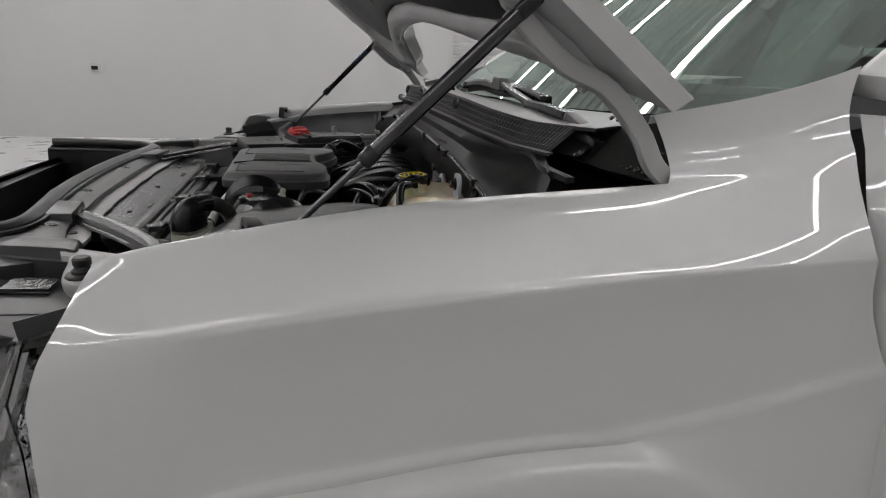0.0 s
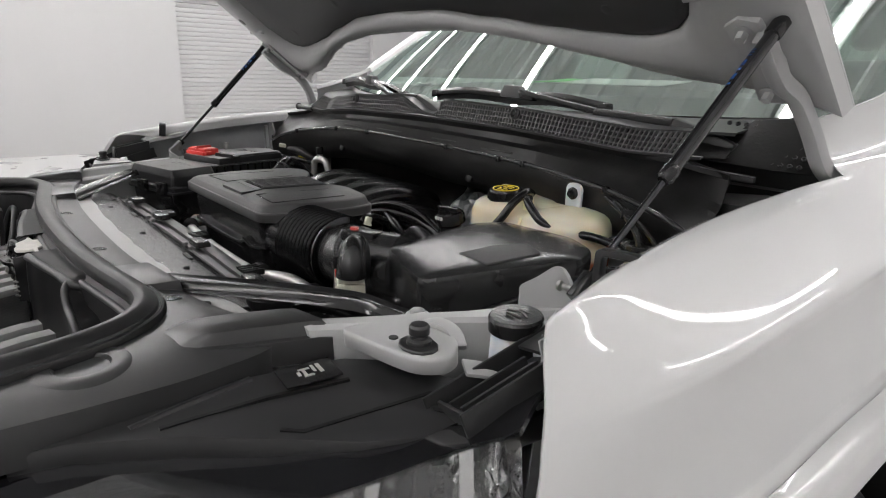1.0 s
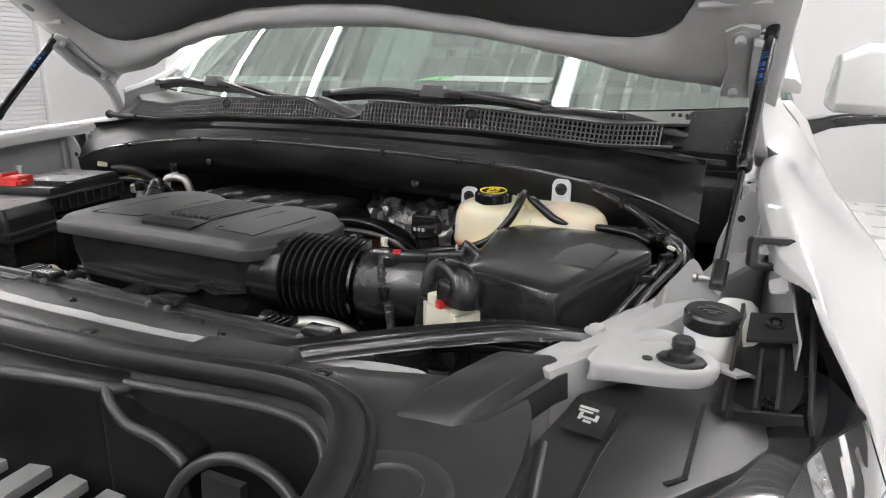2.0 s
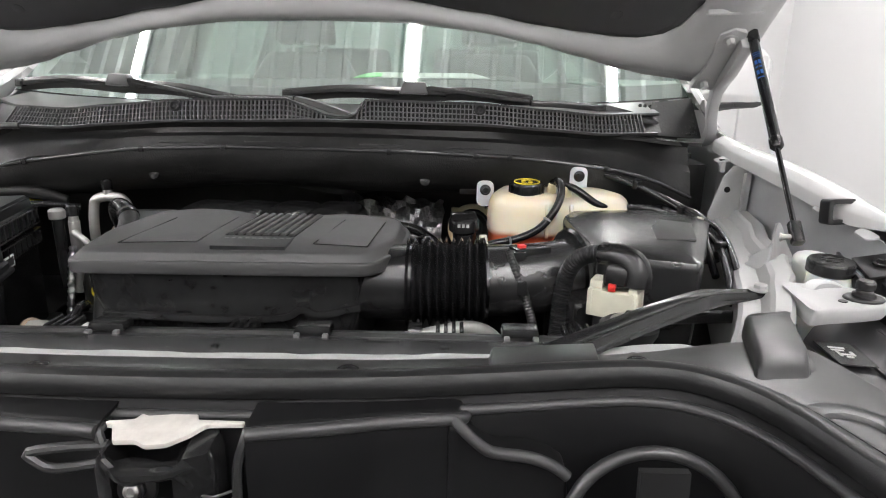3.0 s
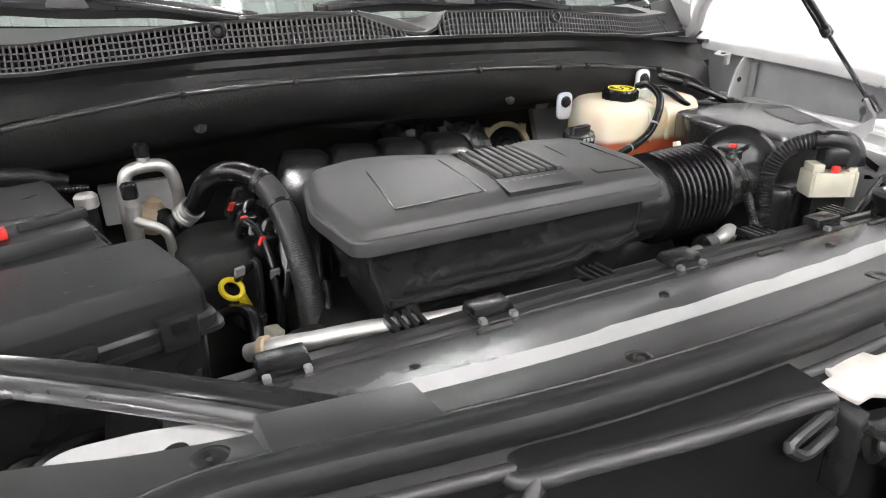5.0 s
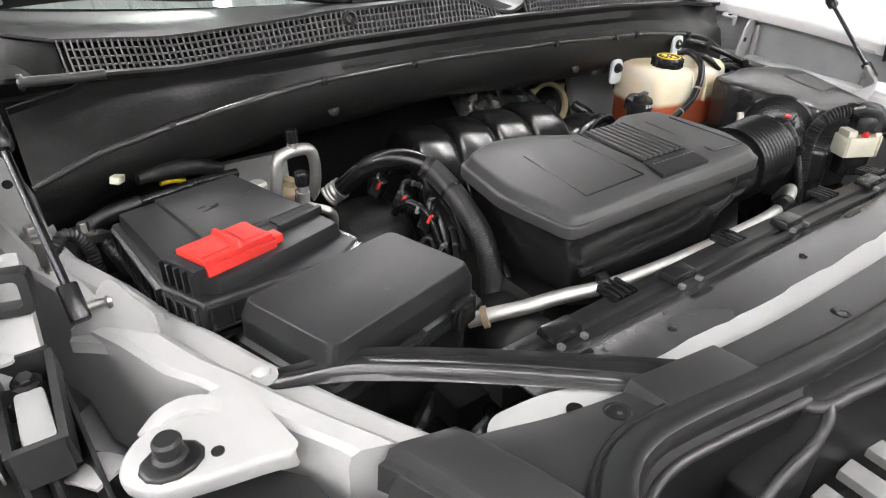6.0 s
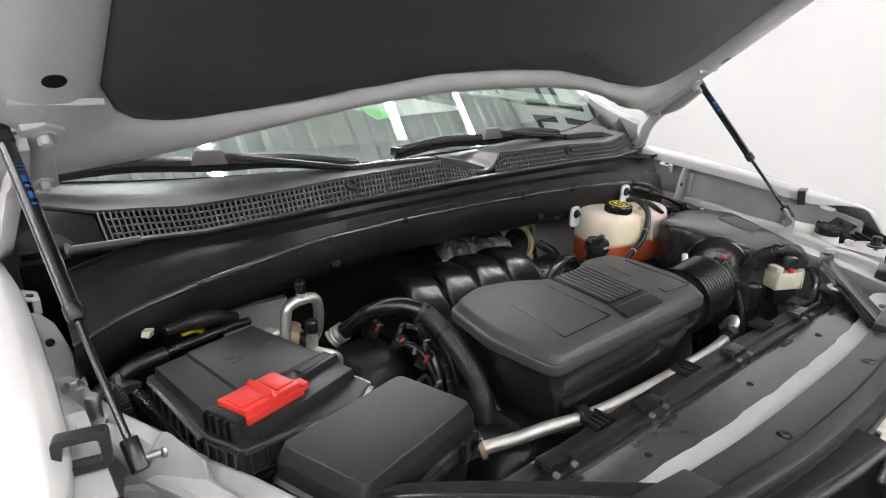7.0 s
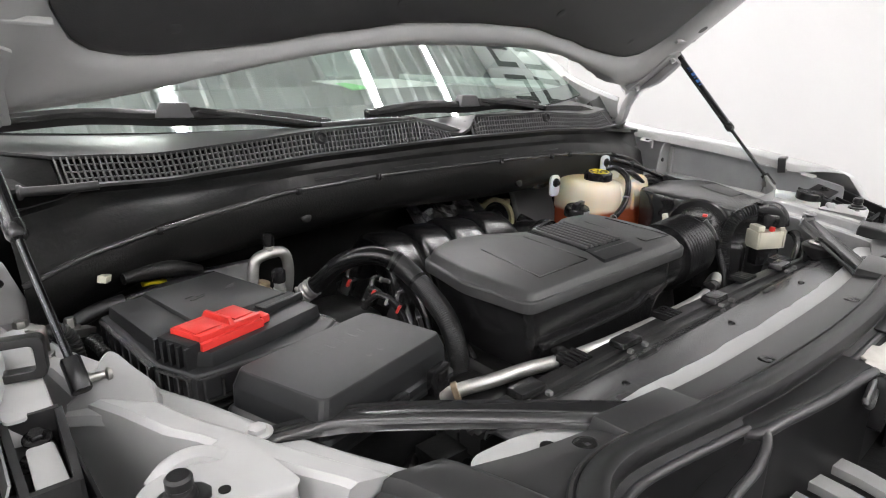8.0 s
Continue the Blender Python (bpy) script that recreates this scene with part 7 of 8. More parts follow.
wl = thing("wiring_harness", (0.0, 0.7, 0.95), "black wiring looms and small hoses", "wiring")
looms = [
    ([(-0.33, 0.80, 1.02), (-0.335, 0.77, 1.06), (-0.33, 0.74, 1.085), (-0.315, 0.71, 1.07), (-0.31, 0.68, 1.02), (-0.31, 0.66, 0.95)], 0.006),
    ([(-0.29, 0.76, 1.12), (-0.275, 0.73, 1.10), (-0.27, 0.70, 1.06), (-0.272, 0.67, 1.0)], 0.007),
    ([(-0.36, 0.74, 1.0), (-0.345, 0.70, 1.03), (-0.33, 0.68, 1.05), (-0.335, 0.66, 0.99)], 0.005),
    ([(-0.38, 0.70, 0.98), (-0.36, 0.66, 1.0), (-0.35, 0.62, 1.0), (-0.36, 0.57, 0.95)], 0.008),
    ([(-0.26, 0.62, 1.03), (-0.268, 0.585, 1.02), (-0.272, 0.56, 0.98), (-0.28, 0.54, 0.92)], 0.006),
    ([(0.18, 0.75, 1.03), (0.24, 0.74, 1.06), (0.28, 0.72, 1.05), (0.32, 0.70, 1.0)], 0.008),
    ([(0.17, 0.74, 1.04), (0.19, 0.725, 1.09), (0.205, 0.70, 1.11), (0.22, 0.66, 1.12), (0.23, 0.64, 1.09)], 0.008),
    ([(0.05, 0.80, 1.10), (0.15, 0.77, 1.085), (0.22, 0.76, 1.06), (0.30, 0.78, 1.05)], 0.009),
]
for pts, r in looms:
    part("loom", tube(B(), pts, r, 9, 5), HOSE, wl)
for p in ((-0.322, 0.725, 1.078), (-0.31, 0.68, 1.03), (-0.352, 0.685, 1.04), (-0.268, 0.60, 1.01)):
    part("tape_band", box(B(), p, (0.013, 0.005, 0.013), (20, 0, 20)), SLATGREY, wl, bevel=0.001)
for p, sz in (((-0.35, 0.66, 0.985), (0.03, 0.03, 0.02)), ((-0.33, 0.64, 0.96), (0.02, 0.02, 0.03)), ((-0.30, 0.53, 0.985), (0.03, 0.022, 0.03)), ((-0.27, 0.535, 0.98), (0.02, 0.02, 0.02))):
    part("plug", box(B(), p, sz, (10, 15, 25)), CREAM if sz[0] == 0.02 else SATIN, wl, bevel=0.003)
for pts in ([(-0.30, 0.80, 1.09), (-0.285, 0.765, 1.088), (-0.276, 0.735, 1.07), (-0.285, 0.69, 1.045), (-0.305, 0.65, 1.01)], [(-0.20, 0.93, 1.10), (-0.19, 0.88, 1.098), (-0.20, 0.81, 1.088), (-0.214, 0.747, 1.07)]):
    wire = spline([Vector(p) for p in pts], 8)
    w_ = part("taped_wire", tube(B(), wire, 0.0042, 8, 1), RUBBER, wl)
    for k in range(3, len(wire) - 2, 4):
        part("tape_band", lathe(B(), wire[k], wire[k + 1] - wire[k], [(0.0043, 0), (0.0050, 0.0004), (0.0050, 0.0036), (0.0043, 0.004)], 10), FOOTGREY, w_, "pale tape band")
# small hoses along the driver's side rail
for pts, r in (([(0.47, 0.965, 1.205), (0.54, 0.945, 1.198), (0.60, 0.915, 1.180), (0.66, 0.88, 1.155), (0.705, 0.82, 1.128), (0.70, 0.75, 1.12), (0.688, 0.66, 1.115), (0.665, 0.57, 1.10), (0.645, 0.50, 1.08)], 0.006),
               ([(0.56, 0.93, 1.19), (0.63, 0.90, 1.168), (0.69, 0.85, 1.14), (0.722, 0.79, 1.128), (0.712, 0.70, 1.122), (0.69, 0.61, 1.11), (0.67, 0.53, 1.085)], 0.005),
               ([(0.50, 0.96, 1.20), (0.58, 0.93, 1.185), (0.65, 0.905, 1.162), (0.71, 0.87, 1.135), (0.735, 0.82, 1.12)], 0.0045),
               ([(0.70, 0.74, 1.118), (0.68, 0.70, 1.12), (0.672, 0.66, 1.105), (0.67, 0.62, 1.08)], 0.006)):
    part("loom", tube(B(), pts, r, 9, 6), HOSE, wl)
for p in ((0.62, 0.908, 1.175), (0.69, 0.845, 1.138), (0.704, 0.765, 1.124), (0.688, 0.66, 1.119)):
    part("loom_clip", box(B(), p, (0.02, 0.012, 0.016), (0, 0, 40)), SATIN, wl, bevel=0.002)
part("paper_tag", box(B(), (0.708, 0.80, 1.133), (0.010, 0.008, 0.005), (0, 20, 30)), CREAM, wl)

# ---------------------------------------------------------------- coolant tank
tk = thing("coolant_tank", (0.45, 0.89, 1.0), "translucent yellowed coolant tank, part-filled with red coolant", "coolant tank")
to = round_poly([(0.322, 0.875), (0.332, 0.818), (0.40, 0.800), (0.460, 0.808), (0.52, 0.802), (0.585, 0.824), (0.603, 0.88), (0.575, 0.945), (0.45, 0.958), (0.350, 0.955)], 0.022, 5)


def tk_scaled(d):
    cx, cy = 0.455, 0.883
    return [(cx + (x - cx) * (1 - d / math.hypot(x - cx, y - cy)), cy + (y - cy) * (1 - d / math.hypot(x - cx, y - cy))) for x, y in to]


def tk_z(x, z):
    return z - (0.010 * math.exp(-((x - 0.463) / 0.022) ** 2) + 0.004 * max(0, (x - 0.47) / 0.11)) * max(0.0, min(1.0, (z - 1.12) / 0.04))


rings = [[(x, y, tk_z(x, z)) for x, y in tk_scaled(d)] for d, z in ((0.0, 1.0925), (-0.001, 1.097), (0.0, 1.105), (0.001, 1.130), (0.003, 1.146), (0.008, 1.157), (0.017, 1.164), (0.03, 1.167), (0.05, 1.169), (0.085, 1.170))]
part("tank_shell", loft(B(), rings), TANK, tk, "translucent yellowed plastic", sharp=60)
part("tank_base", loft(B(), [[(x, y, z) for x, y in tk_scaled(d)] for d, z in ((0.03, 1.02), (0.012, 1.03), (0.004, 1.045), (0.002, 1.0922))]), TANK, tk, "tank base holding red coolant", sharp=60)
for x in (0.43, 0.475):
    part("tank_groove", bar(B(), [(x, 0.800, 1.09), (x, 0.803, 1.13), (x, 0.812, 1.152)], [(-0.004, -0.004), (0.004, -0.004), (0.003, 0.004), (-0.003, 0.004)], up=(0, -1, 0)), TANK, tk, bevel=0.002)
cap = part("cap", lathe(B(), (0.396, 0.853, 1.165), (0, -0.06, 1), [(0.026, -0.004), (0.030, 0.0), (0.0315, 0.002), (0.0315, 0.018), (0.029, 0.022), (0.001, 0.0225)], 40), SATIN, tk, "black screw cap with a yellow warning print", sharp=30)
for k in range(16):
    a = 2 * math.pi * k / 16
    part("grip_rib", box(B(), (0.396 + 0.0318 * math.cos(a), 0.853 + 0.0318 * math.sin(a), 1.175), (0.004, 0.004, 0.015), (0, 0, math.degrees(a))), SATIN, cap)
part("warning_print", tube(B(), [(0.396 + 0.0235 * math.cos(a), 0.8517 + 0.0235 * math.sin(a), 1.1876 + 0.0014 * math.sin(a)) for a in [2 * math.pi * k / 32 for k in range(33)]], 0.0009, 6, 1), YELLOW, cap, "yellow printed ring")
for dx, dy, w, h in ((0, 0.012, 0.016, 0.0025), (-0.006, 0.004, 0.008, 0.004), (0.007, 0.003, 0.006, 0.0025), (-0.008, -0.006, 0.005, 0.003), (0.006, -0.007, 0.008, 0.003), (0.0, -0.014, 0.014, 0.002)):
    part("print_bar", box(B(), (0.396 + dx, 0.852 + dy, 1.1878 + 0.06 * dy), (w, h, 0.001)), YELLOW, cap)
for x, y, z in ((0.322, 0.925, 1.150), (0.505, 0.912, 1.182)):
    ln = [(x + a, y + 0.004, z + b) for a, b in rounded(0.034, 0.052, 0.012, 4)]
    br = part("mount_tab", loft(B(), [ln, [(a, b - 0.006, c) for a, b, c in ln]]), CLEARTAB, tk, "milky mounting tab", bevel=0.001)
    part("bolt", hexbolt(B(), (x, y - 0.003, z + 0.008), (0, -1, 0), 0.007, 0.008, 0.011), SATIN, br)
for x in (0.445, 0.470):
    part("spout", lathe(B(), (x, 0.865 - (x - 0.445) * 1.2, 1.165), (0, -0.2, 1), [(0.009, 0), (0.008, 0.010), (0.0065, 0.018)], 12), RING, tk)
part("hose", tube(B(), [(0.447, 0.866, 1.184), (0.455, 0.845, 1.190), (0.455, 0.812, 1.173), (0.443, 0.797, 1.146), (0.416, 0.787, 1.114), (0.378, 0.780, 1.096), (0.334, 0.768, 1.089), (0.292, 0.755, 1.080)], 0.0072, 12), HOSE, tk, "black overflow hose")
part("hose", tube(B(), [(0.470, 0.836, 1.182), (0.480, 0.822, 1.181), (0.500, 0.815, 1.168), (0.525, 0.815, 1.152), (0.56, 0.830, 1.143), (0.60, 0.85, 1.140), (0.64, 0.855, 1.135), (0.67, 0.85, 1.125)], 0.0072, 12), HOSE, tk, "black overflow hose")
for p, d in (((0.430, 0.792, 1.130), (-0.6, -0.3, -1)), ((0.362, 0.776, 1.093), (-1, -0.3, -0.15)), ((0.556, 0.828, 1.144), (1, 0.4, -0.1))):
    part("hose_tie", lathe(B(), p, d, [(0.0075, 0), (0.0082, 0.001), (0.0082, 0.0035), (0.0075, 0.004)], 14), SLATGREY, tk)
part("mount_plate", box(B(), (0.295, 0.955, 1.168), (0.05, 0.016, 0.05)), SATIN, tk, bevel=0.003)
hh = thing("heater_hose", (0.66, 0.86, 1.1), "black ribbed heater hose with a smooth elbow", "hose")
part("ribbed_hose", corrugated(B(), [(0.600, 0.905, 1.120), (0.625, 0.90, 1.123), (0.655, 0.89, 1.124)], 0.0135, 0.008, 0.12, 16), RUBBER, hh)
part("elbow", tube(B(), [(0.650, 0.891, 1.124), (0.69, 0.872, 1.128), (0.715, 0.842, 1.124), (0.725, 0.80, 1.10), (0.725, 0.77, 1.06)], 0.015, 16), HOSE, hh)
part("collar", lathe(B(), (0.665, 0.885, 1.125), (1, -0.3, 0), [(0.016, 0), (0.018, 0.002), (0.018, 0.012), (0.016, 0.014)], 18), SATIN, hh)

# ---------------------------------------------------------------- air filter box
ab = thing("air_filter_box", (0.57, 0.65, 0.9), "black plastic air filter box with a sloping lid", "filter box")
ao = round_poly([(0.462, 0.548), (0.600, 0.506), (0.642, 0.60), (0.690, 0.715), (0.665, 0.77), (0.604, 0.80), (0.47, 0.785), (0.445, 0.735)], 0.014, 4)


def ab_s(d):
    cx, cy = 0.575, 0.66
    return [(cx + (x - cx) * (1 - d / math.hypot(x - cx, y - cy)), cy + (y - cy) * (1 - d / math.hypot(x - cx, y - cy))) for x, y in ao]


def ab_z(x, y):
    return 1.135 + 0.085 * min(0.16, max(0, y - 0.52))


rings = []
for d, dz in ((0.012, -0.17), (0.004, -0.10), (0.0, -0.014), (0.0008, -0.006), (0.003, -0.0018), (0.007, 0.0), (0.03, 0.002), (0.06, 0.003)):
    rings.append([(x, y, (ab_z(x, y) + dz)) for x, y in ab_s(d)])
part("lid", loft(B(), rings), SHEEN, ab, "satin black filter box lid", sharp=24)
part("box_base", loft(B(), [[(x, y, z) for x, y in ab_s(d)] for d, z in ((0.03, 0.82), (0.01, 0.93), (0.006, 0.965))]), SATIN, ab, bevel=0.004)
part("raised_panel", loft(B(), [[(x, y, ab_z(x, y) + h) for x, y in ((0.565, 0.60), (0.625, 0.60), (0.645, 0.68), (0.60, 0.70), (0.575, 0.66))] for h in (0.001, 0.0042)]), COVER, ab, "worn satin panel on the lid", bevel=0.0015)
bm = box(B(), (0.46, 0.56, 1.02), (0.10, 0.10, 0.12), (0, 0, 20))
part("inlet_body", bm, SATIN, ab, bevel=0.015, seg=3)
part("tube_flange", lathe(B(), (0.445, 0.612, 1.088), (-1, -0.35, 0), [(0.05, -0.02), (0.066, 0.0), (0.068, 0.006), (0.064, 0.010), (0.056, 0.010)], 30), SATIN, ab)

# cream connector with its cap and conduit
cn = thing("wiring_connector", (0.475, 0.478, 1.05), "cream plastic wiring connector with a black boot and red lock tab", "connector")
RZ = -28
CS = 0.84
m = Matrix.Translation((0.476, 0.478, 1.092)) @ Euler((0, 0, radians(RZ))).to_matrix().to_4x4() @ Matrix.Scale(CS, 4)


def mb(bm, c, sz, taper=1.0):
    box(bm, m @ Vector(c), tuple(v * CS for v in sz), (0, 0, RZ), taper)
    return bm


cb = part("connector_body", mb(B(), (0, 0, -0.003), (0.080, 0.046, 0.044)), CREAM, cn, "cream connector body", bevel=0.0025)
for x in (-0.034, 0.034):
    part("connector_rib", mb(B(), (x, -0.0238, 0.0), (0.005, 0.003, 0.046)), CREAM, cb, bevel=0.001)
part("connector_ear", mb(B(), (-0.028, 0, 0.026), (0.020, 0.034, 0.014)), CREAM, cb, bevel=0.002)
part("connector_ear", mb(B(), (0.030, 0, 0.024), (0.014, 0.040, 0.010)), CREAM, cb, bevel=0.002)
part("lock_tab", mb(B(), (-0.002, -0.020, 0.026), (0.012, 0.010, 0.012)), RED, cn, "red lock tab", bevel=0.002)
part("boot", mb(B(), (0.010, 0.002, 0.043), (0.062, 0.042, 0.040), 0.92), SATIN, cn, "black connector boot", bevel=0.011, seg=4)
bt = [m @ Vector(c) for c in ((0.031, 0.0, 0.030), (0.030, 0.001, 0.050), (0.018, 0.004, 0.066), (-0.006, 0.008, 0.071), (-0.032, 0.012, 0.069), (-0.058, 0.018, 0.060), (-0.080, 0.024, 0.040), (-0.092, 0.026, 0.008), (-0.096, 0.022, -0.03), (-0.096, 0.01, -0.09))]
part("elbow", tube(B(), bt[:5], lambda w: 0.0205 - 0.006 * w, 16), SATIN, cn)
for q in (0.0, -0.025):
    part("boot_clip", mb(B(), (q, 0.008, 0.085), (0.010, 0.020, 0.006)), SATIN, cn, bevel=0.001)
part("conduit", corrugated(B(), bt[3:], 0.0115, 0.005, 0.14, 16), RUBBER, cn, "ribbed black conduit")
part("mount", mb(B(), (0.0, 0.0, -0.045), (0.06, 0.035, 0.05)), SATIN, cn, bevel=0.004)
rm = thing("rubber_mount", (0.464, 0.368, 1.06), "round black rubber mount with a bright bolt", "mount")
part("disc", lathe(B(), (0.464, 0.368, 1.098), (0, 0, 1), [(0.020, -0.03), (0.033, -0.004), (0.034, 0.004), (0.028, 0.008), (0.018, 0.006), (0.012, 0.012), (0.001, 0.012)], 28), RUBBER, rm)
part("washer", lathe(B(), (0.464, 0.368, 1.106), (0, 0, 1), [(0.022, 0), (0.022, 0.002), (0.012, 0.003), (0.001, 0.0035)], 24), ALU, rm)
part("bolt", hexbolt(B(), (0.464, 0.368, 1.110), (0, 0, 1), 0.007, 0.006, 0.010), SATIN, rm)
part("foot", box(B(), (0.464, 0.370, 1.070), (0.05, 0.04, 0.05)), SATIN, rm, bevel=0.006)
part("lead", tube(B(), [(0.43, 0.40, 1.06), (0.50, 0.42, 1.085), (0.57, 0.45, 1.08), (0.64, 0.48, 1.07), (0.66, 0.52, 1.06)], 0.009, 10), HOSE, rm)
part("lead", tube(B(), [(0.40, 0.41, 1.03), (0.48, 0.42, 1.045), (0.55, 0.43, 1.03)], 0.008, 8), HOSE, rm)

# washer filler
wf = thing("washer_reservoir", (0.77, 0.50, 1.0), "pale washer reservoir neck with a black cap", "reservoir")
part("neck", lathe(B(), (0.772, 0.508, 1.03), (0, 0, 1), [(0.040, 0), (0.036, 0.03), (0.028, 0.06), (0.026, 0.098), (0.001, 0.098)], 28), RESERVOIR, wf)
wc = part("cap", lathe(B(), (0.772, 0.508, 1.125), (0, -0.05, 1), [(0.027, 0), (0.0295, 0.002), (0.0295, 0.016), (0.0275, 0.019), (0.001, 0.0195)], 36), SATIN, wf, "black washer cap", sharp=30)
for dx, dy, w, h, r in ((-0.007, 0.005, 0.017, 0.002, 25), (0.007, 0.005, 0.017, 0.002, -25), (0, -0.004, 0.020, 0.002, 0), (0, 0.012, 0.014, 0.002, 0), (0.0, -0.010, 0.010, 0.002, 0)):
    part("relief_bar", box(B(), (0.772 + dx, 0.507 + dy, 1.1447), (w, h, 0.0014), (0, 0, r)), PLASTIC_GREY, wc)
part("tank_wall", box(B(), (0.80, 0.56, 1.07), (0.05, 0.12, 0.12)), RESERVOIR, wf, bevel=0.02, seg=3)

# ---------------------------------------------------------------- battery and fuse box on the passenger's side
bt_ = thing("battery", (-0.59, 0.72, 0.9), "black covered battery with a red terminal cover", "battery")
bo_ = [(-0.714, 0.814), (-0.546, 0.850), (-0.482, 0.612), (-0.518, 0.584), (-0.674, 0.578), (-0.698, 0.632)]
bc = (-0.60, 0.70)


def bs(poly, d):
    return [(bc[0] + (x - bc[0]) * (1 - d / math.hypot(x - bc[0], y - bc[1])), bc[1] + (y - bc[1]) * (1 - d / math.hypot(x - bc[0], y - bc[1]))) for x, y in poly]


part("case", loft(B(), [[(x, y, z) for x, y in bs(bo_, d)] for d, z in ((0.012, 0.90), (0.010, 1.060), (0.004, 1.062), (0.004, 1.086), (0.012, 1.088), (0.012, 1.100))]), SATIN, bt_, bevel=0.002)
part("lid", loft(B(), [[(x, y, z) for x, y in bs(bo_, d)] for d, z in ((0.0, 1.097), (0.0, 1.127), (0.003, 1.130))]), LIDBLACK, bt_, bevel=0.0018)
top_ = [(-0.706, 0.806), (-0.547, 0.842), (-0.492, 0.634), (-0.570, 0.606), (-0.652, 0.586), (-0.668, 0.600), (-0.690, 0.645)]
part("lid_top", prism(B(), top_, 1.126, 1.146, 0.004), LIDBLACK, bt_, "matt black battery lid", bevel=0.002)
part("lid_pad", prism(B(), [(-0.662, 0.812), (-0.552, 0.838), (-0.510, 0.690), (-0.560, 0.676), (-0.640, 0.664)], 1.144, 1.1508, 0.004), LIDBLACK, bt_, bevel=0.0018)
part("slot", bar(B(), [(-0.560, 0.672, 1.1480), (-0.503, 0.690, 1.1480)], [(-0.008, -0.003), (0.008, -0.003), (0.008, 0.001), (-0.008, 0.001)], smooth=1), DARK, bt_)
part("slot_rail", bar(B(), [(-0.562, 0.650, 1.149), (-0.500, 0.672, 1.149)], [(-0.004, -0.004), (0.004, -0.004), (0.003, 0.006), (-0.003, 0.006)], smooth=1), LIDBLACK, bt_, bevel=0.001)
# framed ribs along the sides
for a, b, n in ((Vector((-0.672, 0.578, 0)), Vector((-0.520, 0.584, 0)), 7), (Vector((-0.516, 0.585, 0)), Vector((-0.484, 0.608, 0)), 2), (Vector((-0.483, 0.616, 0)), Vector((-0.544, 0.845, 0)), 9), (Vector((-0.700, 0.636, 0)), Vector((-0.713, 0.806, 0)), 6), (Vector((-0.696, 0.628, 0)), Vector((-0.676, 0.582, 0)), 3)):
    turn = math.degrees(math.atan2((b - a).y, (b - a).x))
    for k in range(n + 1):
        p = a.lerp(b, (k + 0.25) / (n + 0.5))
        for z, h in ((1.112, 0.028), (1.074, 0.024)):
            part("side_rib", box(B(), (p.x, p.y, z), (0.0026, 0.009, h), (0, 0, turn)), SHEEN, bt_)
    for z in (1.098, 1.126, 1.062, 1.086):
        part("side_rail", bar(B(), [(a.x, a.y, z), (b.x, b.y, z)], [(-0.0042, -0.0015), (0.0042, -0.0015), (0.0042, 0.0015), (-0.0042, 0.0015)], smooth=1), SHEEN, bt_)
# red cover over the terminal, ribbed block at its end
rq = [(-0.675, 0.648), (-0.657, 0.603), (-0.578, 0.624), (-0.596, 0.669)]
red = part("terminal_cover", loft(B(), [[(x, y, z) for x, y in rq] for z in (1.144, 1.158, 1.162)]), RED, bt_, "bright red plastic terminal cover", bevel=0.002)
part("cover_ridge", box(B(), (-0.624, 0.637, 1.1650), (0.006, 0.052, 0.008), (0, 0, 18), 0.8), RED, red, bevel=0.0012)
part("cover_step", box(B(), (-0.646, 0.629, 1.1625), (0.034, 0.030, 0.0024), (0, 0, 15)), RED, red, bevel=0.0008)
part("cover_step", box(B(), (-0.602, 0.643, 1.1625), (0.026, 0.036, 0.0024), (0, 0, 15)), RED, red, bevel=0.0008)
part("cover_lip", bar(B(), [(-0.658, 0.600, 1.149), (-0.577, 0.6215, 1.149)], [(-0.003, -0.010), (0.003, -0.010), (0.003, 0.006), (-0.003, 0.006)], smooth=1), RED, red, bevel=0.0012)
part("cover_tab", box(B(), (-0.574, 0.632, 1.152), (0.012, 0.018, 0.010), (0, 0, 15)), RED, red, bevel=0.002)
comb = part("rib_block", loft(B(), [[(x, y, z) for x, y in ((-0.677, 0.650), (-0.690, 0.646), (-0.671, 0.597), (-0.658, 0.601))] for z in (1.10, 1.157)]), LIDBLACK, bt_, bevel=0.0015)
for k in range(5):
    p = Vector((-0.690, 0.645, 1.132)).lerp(Vector((-0.672, 0.598, 1.132)), k / 4)
    part("block_rib", box(B(), p, (0.010, 0.0032, 0.046), (0, 0, 22)), LIDBLACK, comb)
for dx, dy, w in ((0, 0, 0.022), (0.006, 0.008, 0.012), (-0.008, 0.010, 0.010), (0.05, 0.02, 0.012), (0.045, 0.012, 0.014)):
    part("relief_mark", box(B(), (-0.61 + dx, 0.745 + dy, 1.1510), (w, 0.003, 0.0012), (0, 0, 25)), PLASTIC, bt_)
lb = part("barcode_label", box(B(), (-0.5005, 0.694, 1.062), (0.002, 0.036, 0.020), (0, 0, 15.5)), PAPER, bt_, "white barcode label")
for k in range(9):
    e = -0.013 + 0.0032 * k
    part("print_bar", box(B(), (-0.4993 - 0.267 * e, 0.6943 + 0.964 * e, 1.062), (0.001, 0.0012 + 0.0008 * (k % 3), 0.014), (0, 0, 15.5)), INK, lb)
part("tray", prism(B(), [(-0.726, 0.832), (-0.536, 0.862), (-0.466, 0.600), (-0.70, 0.570)], 0.86, 0.905), DARK, bt_, bevel=0.005)

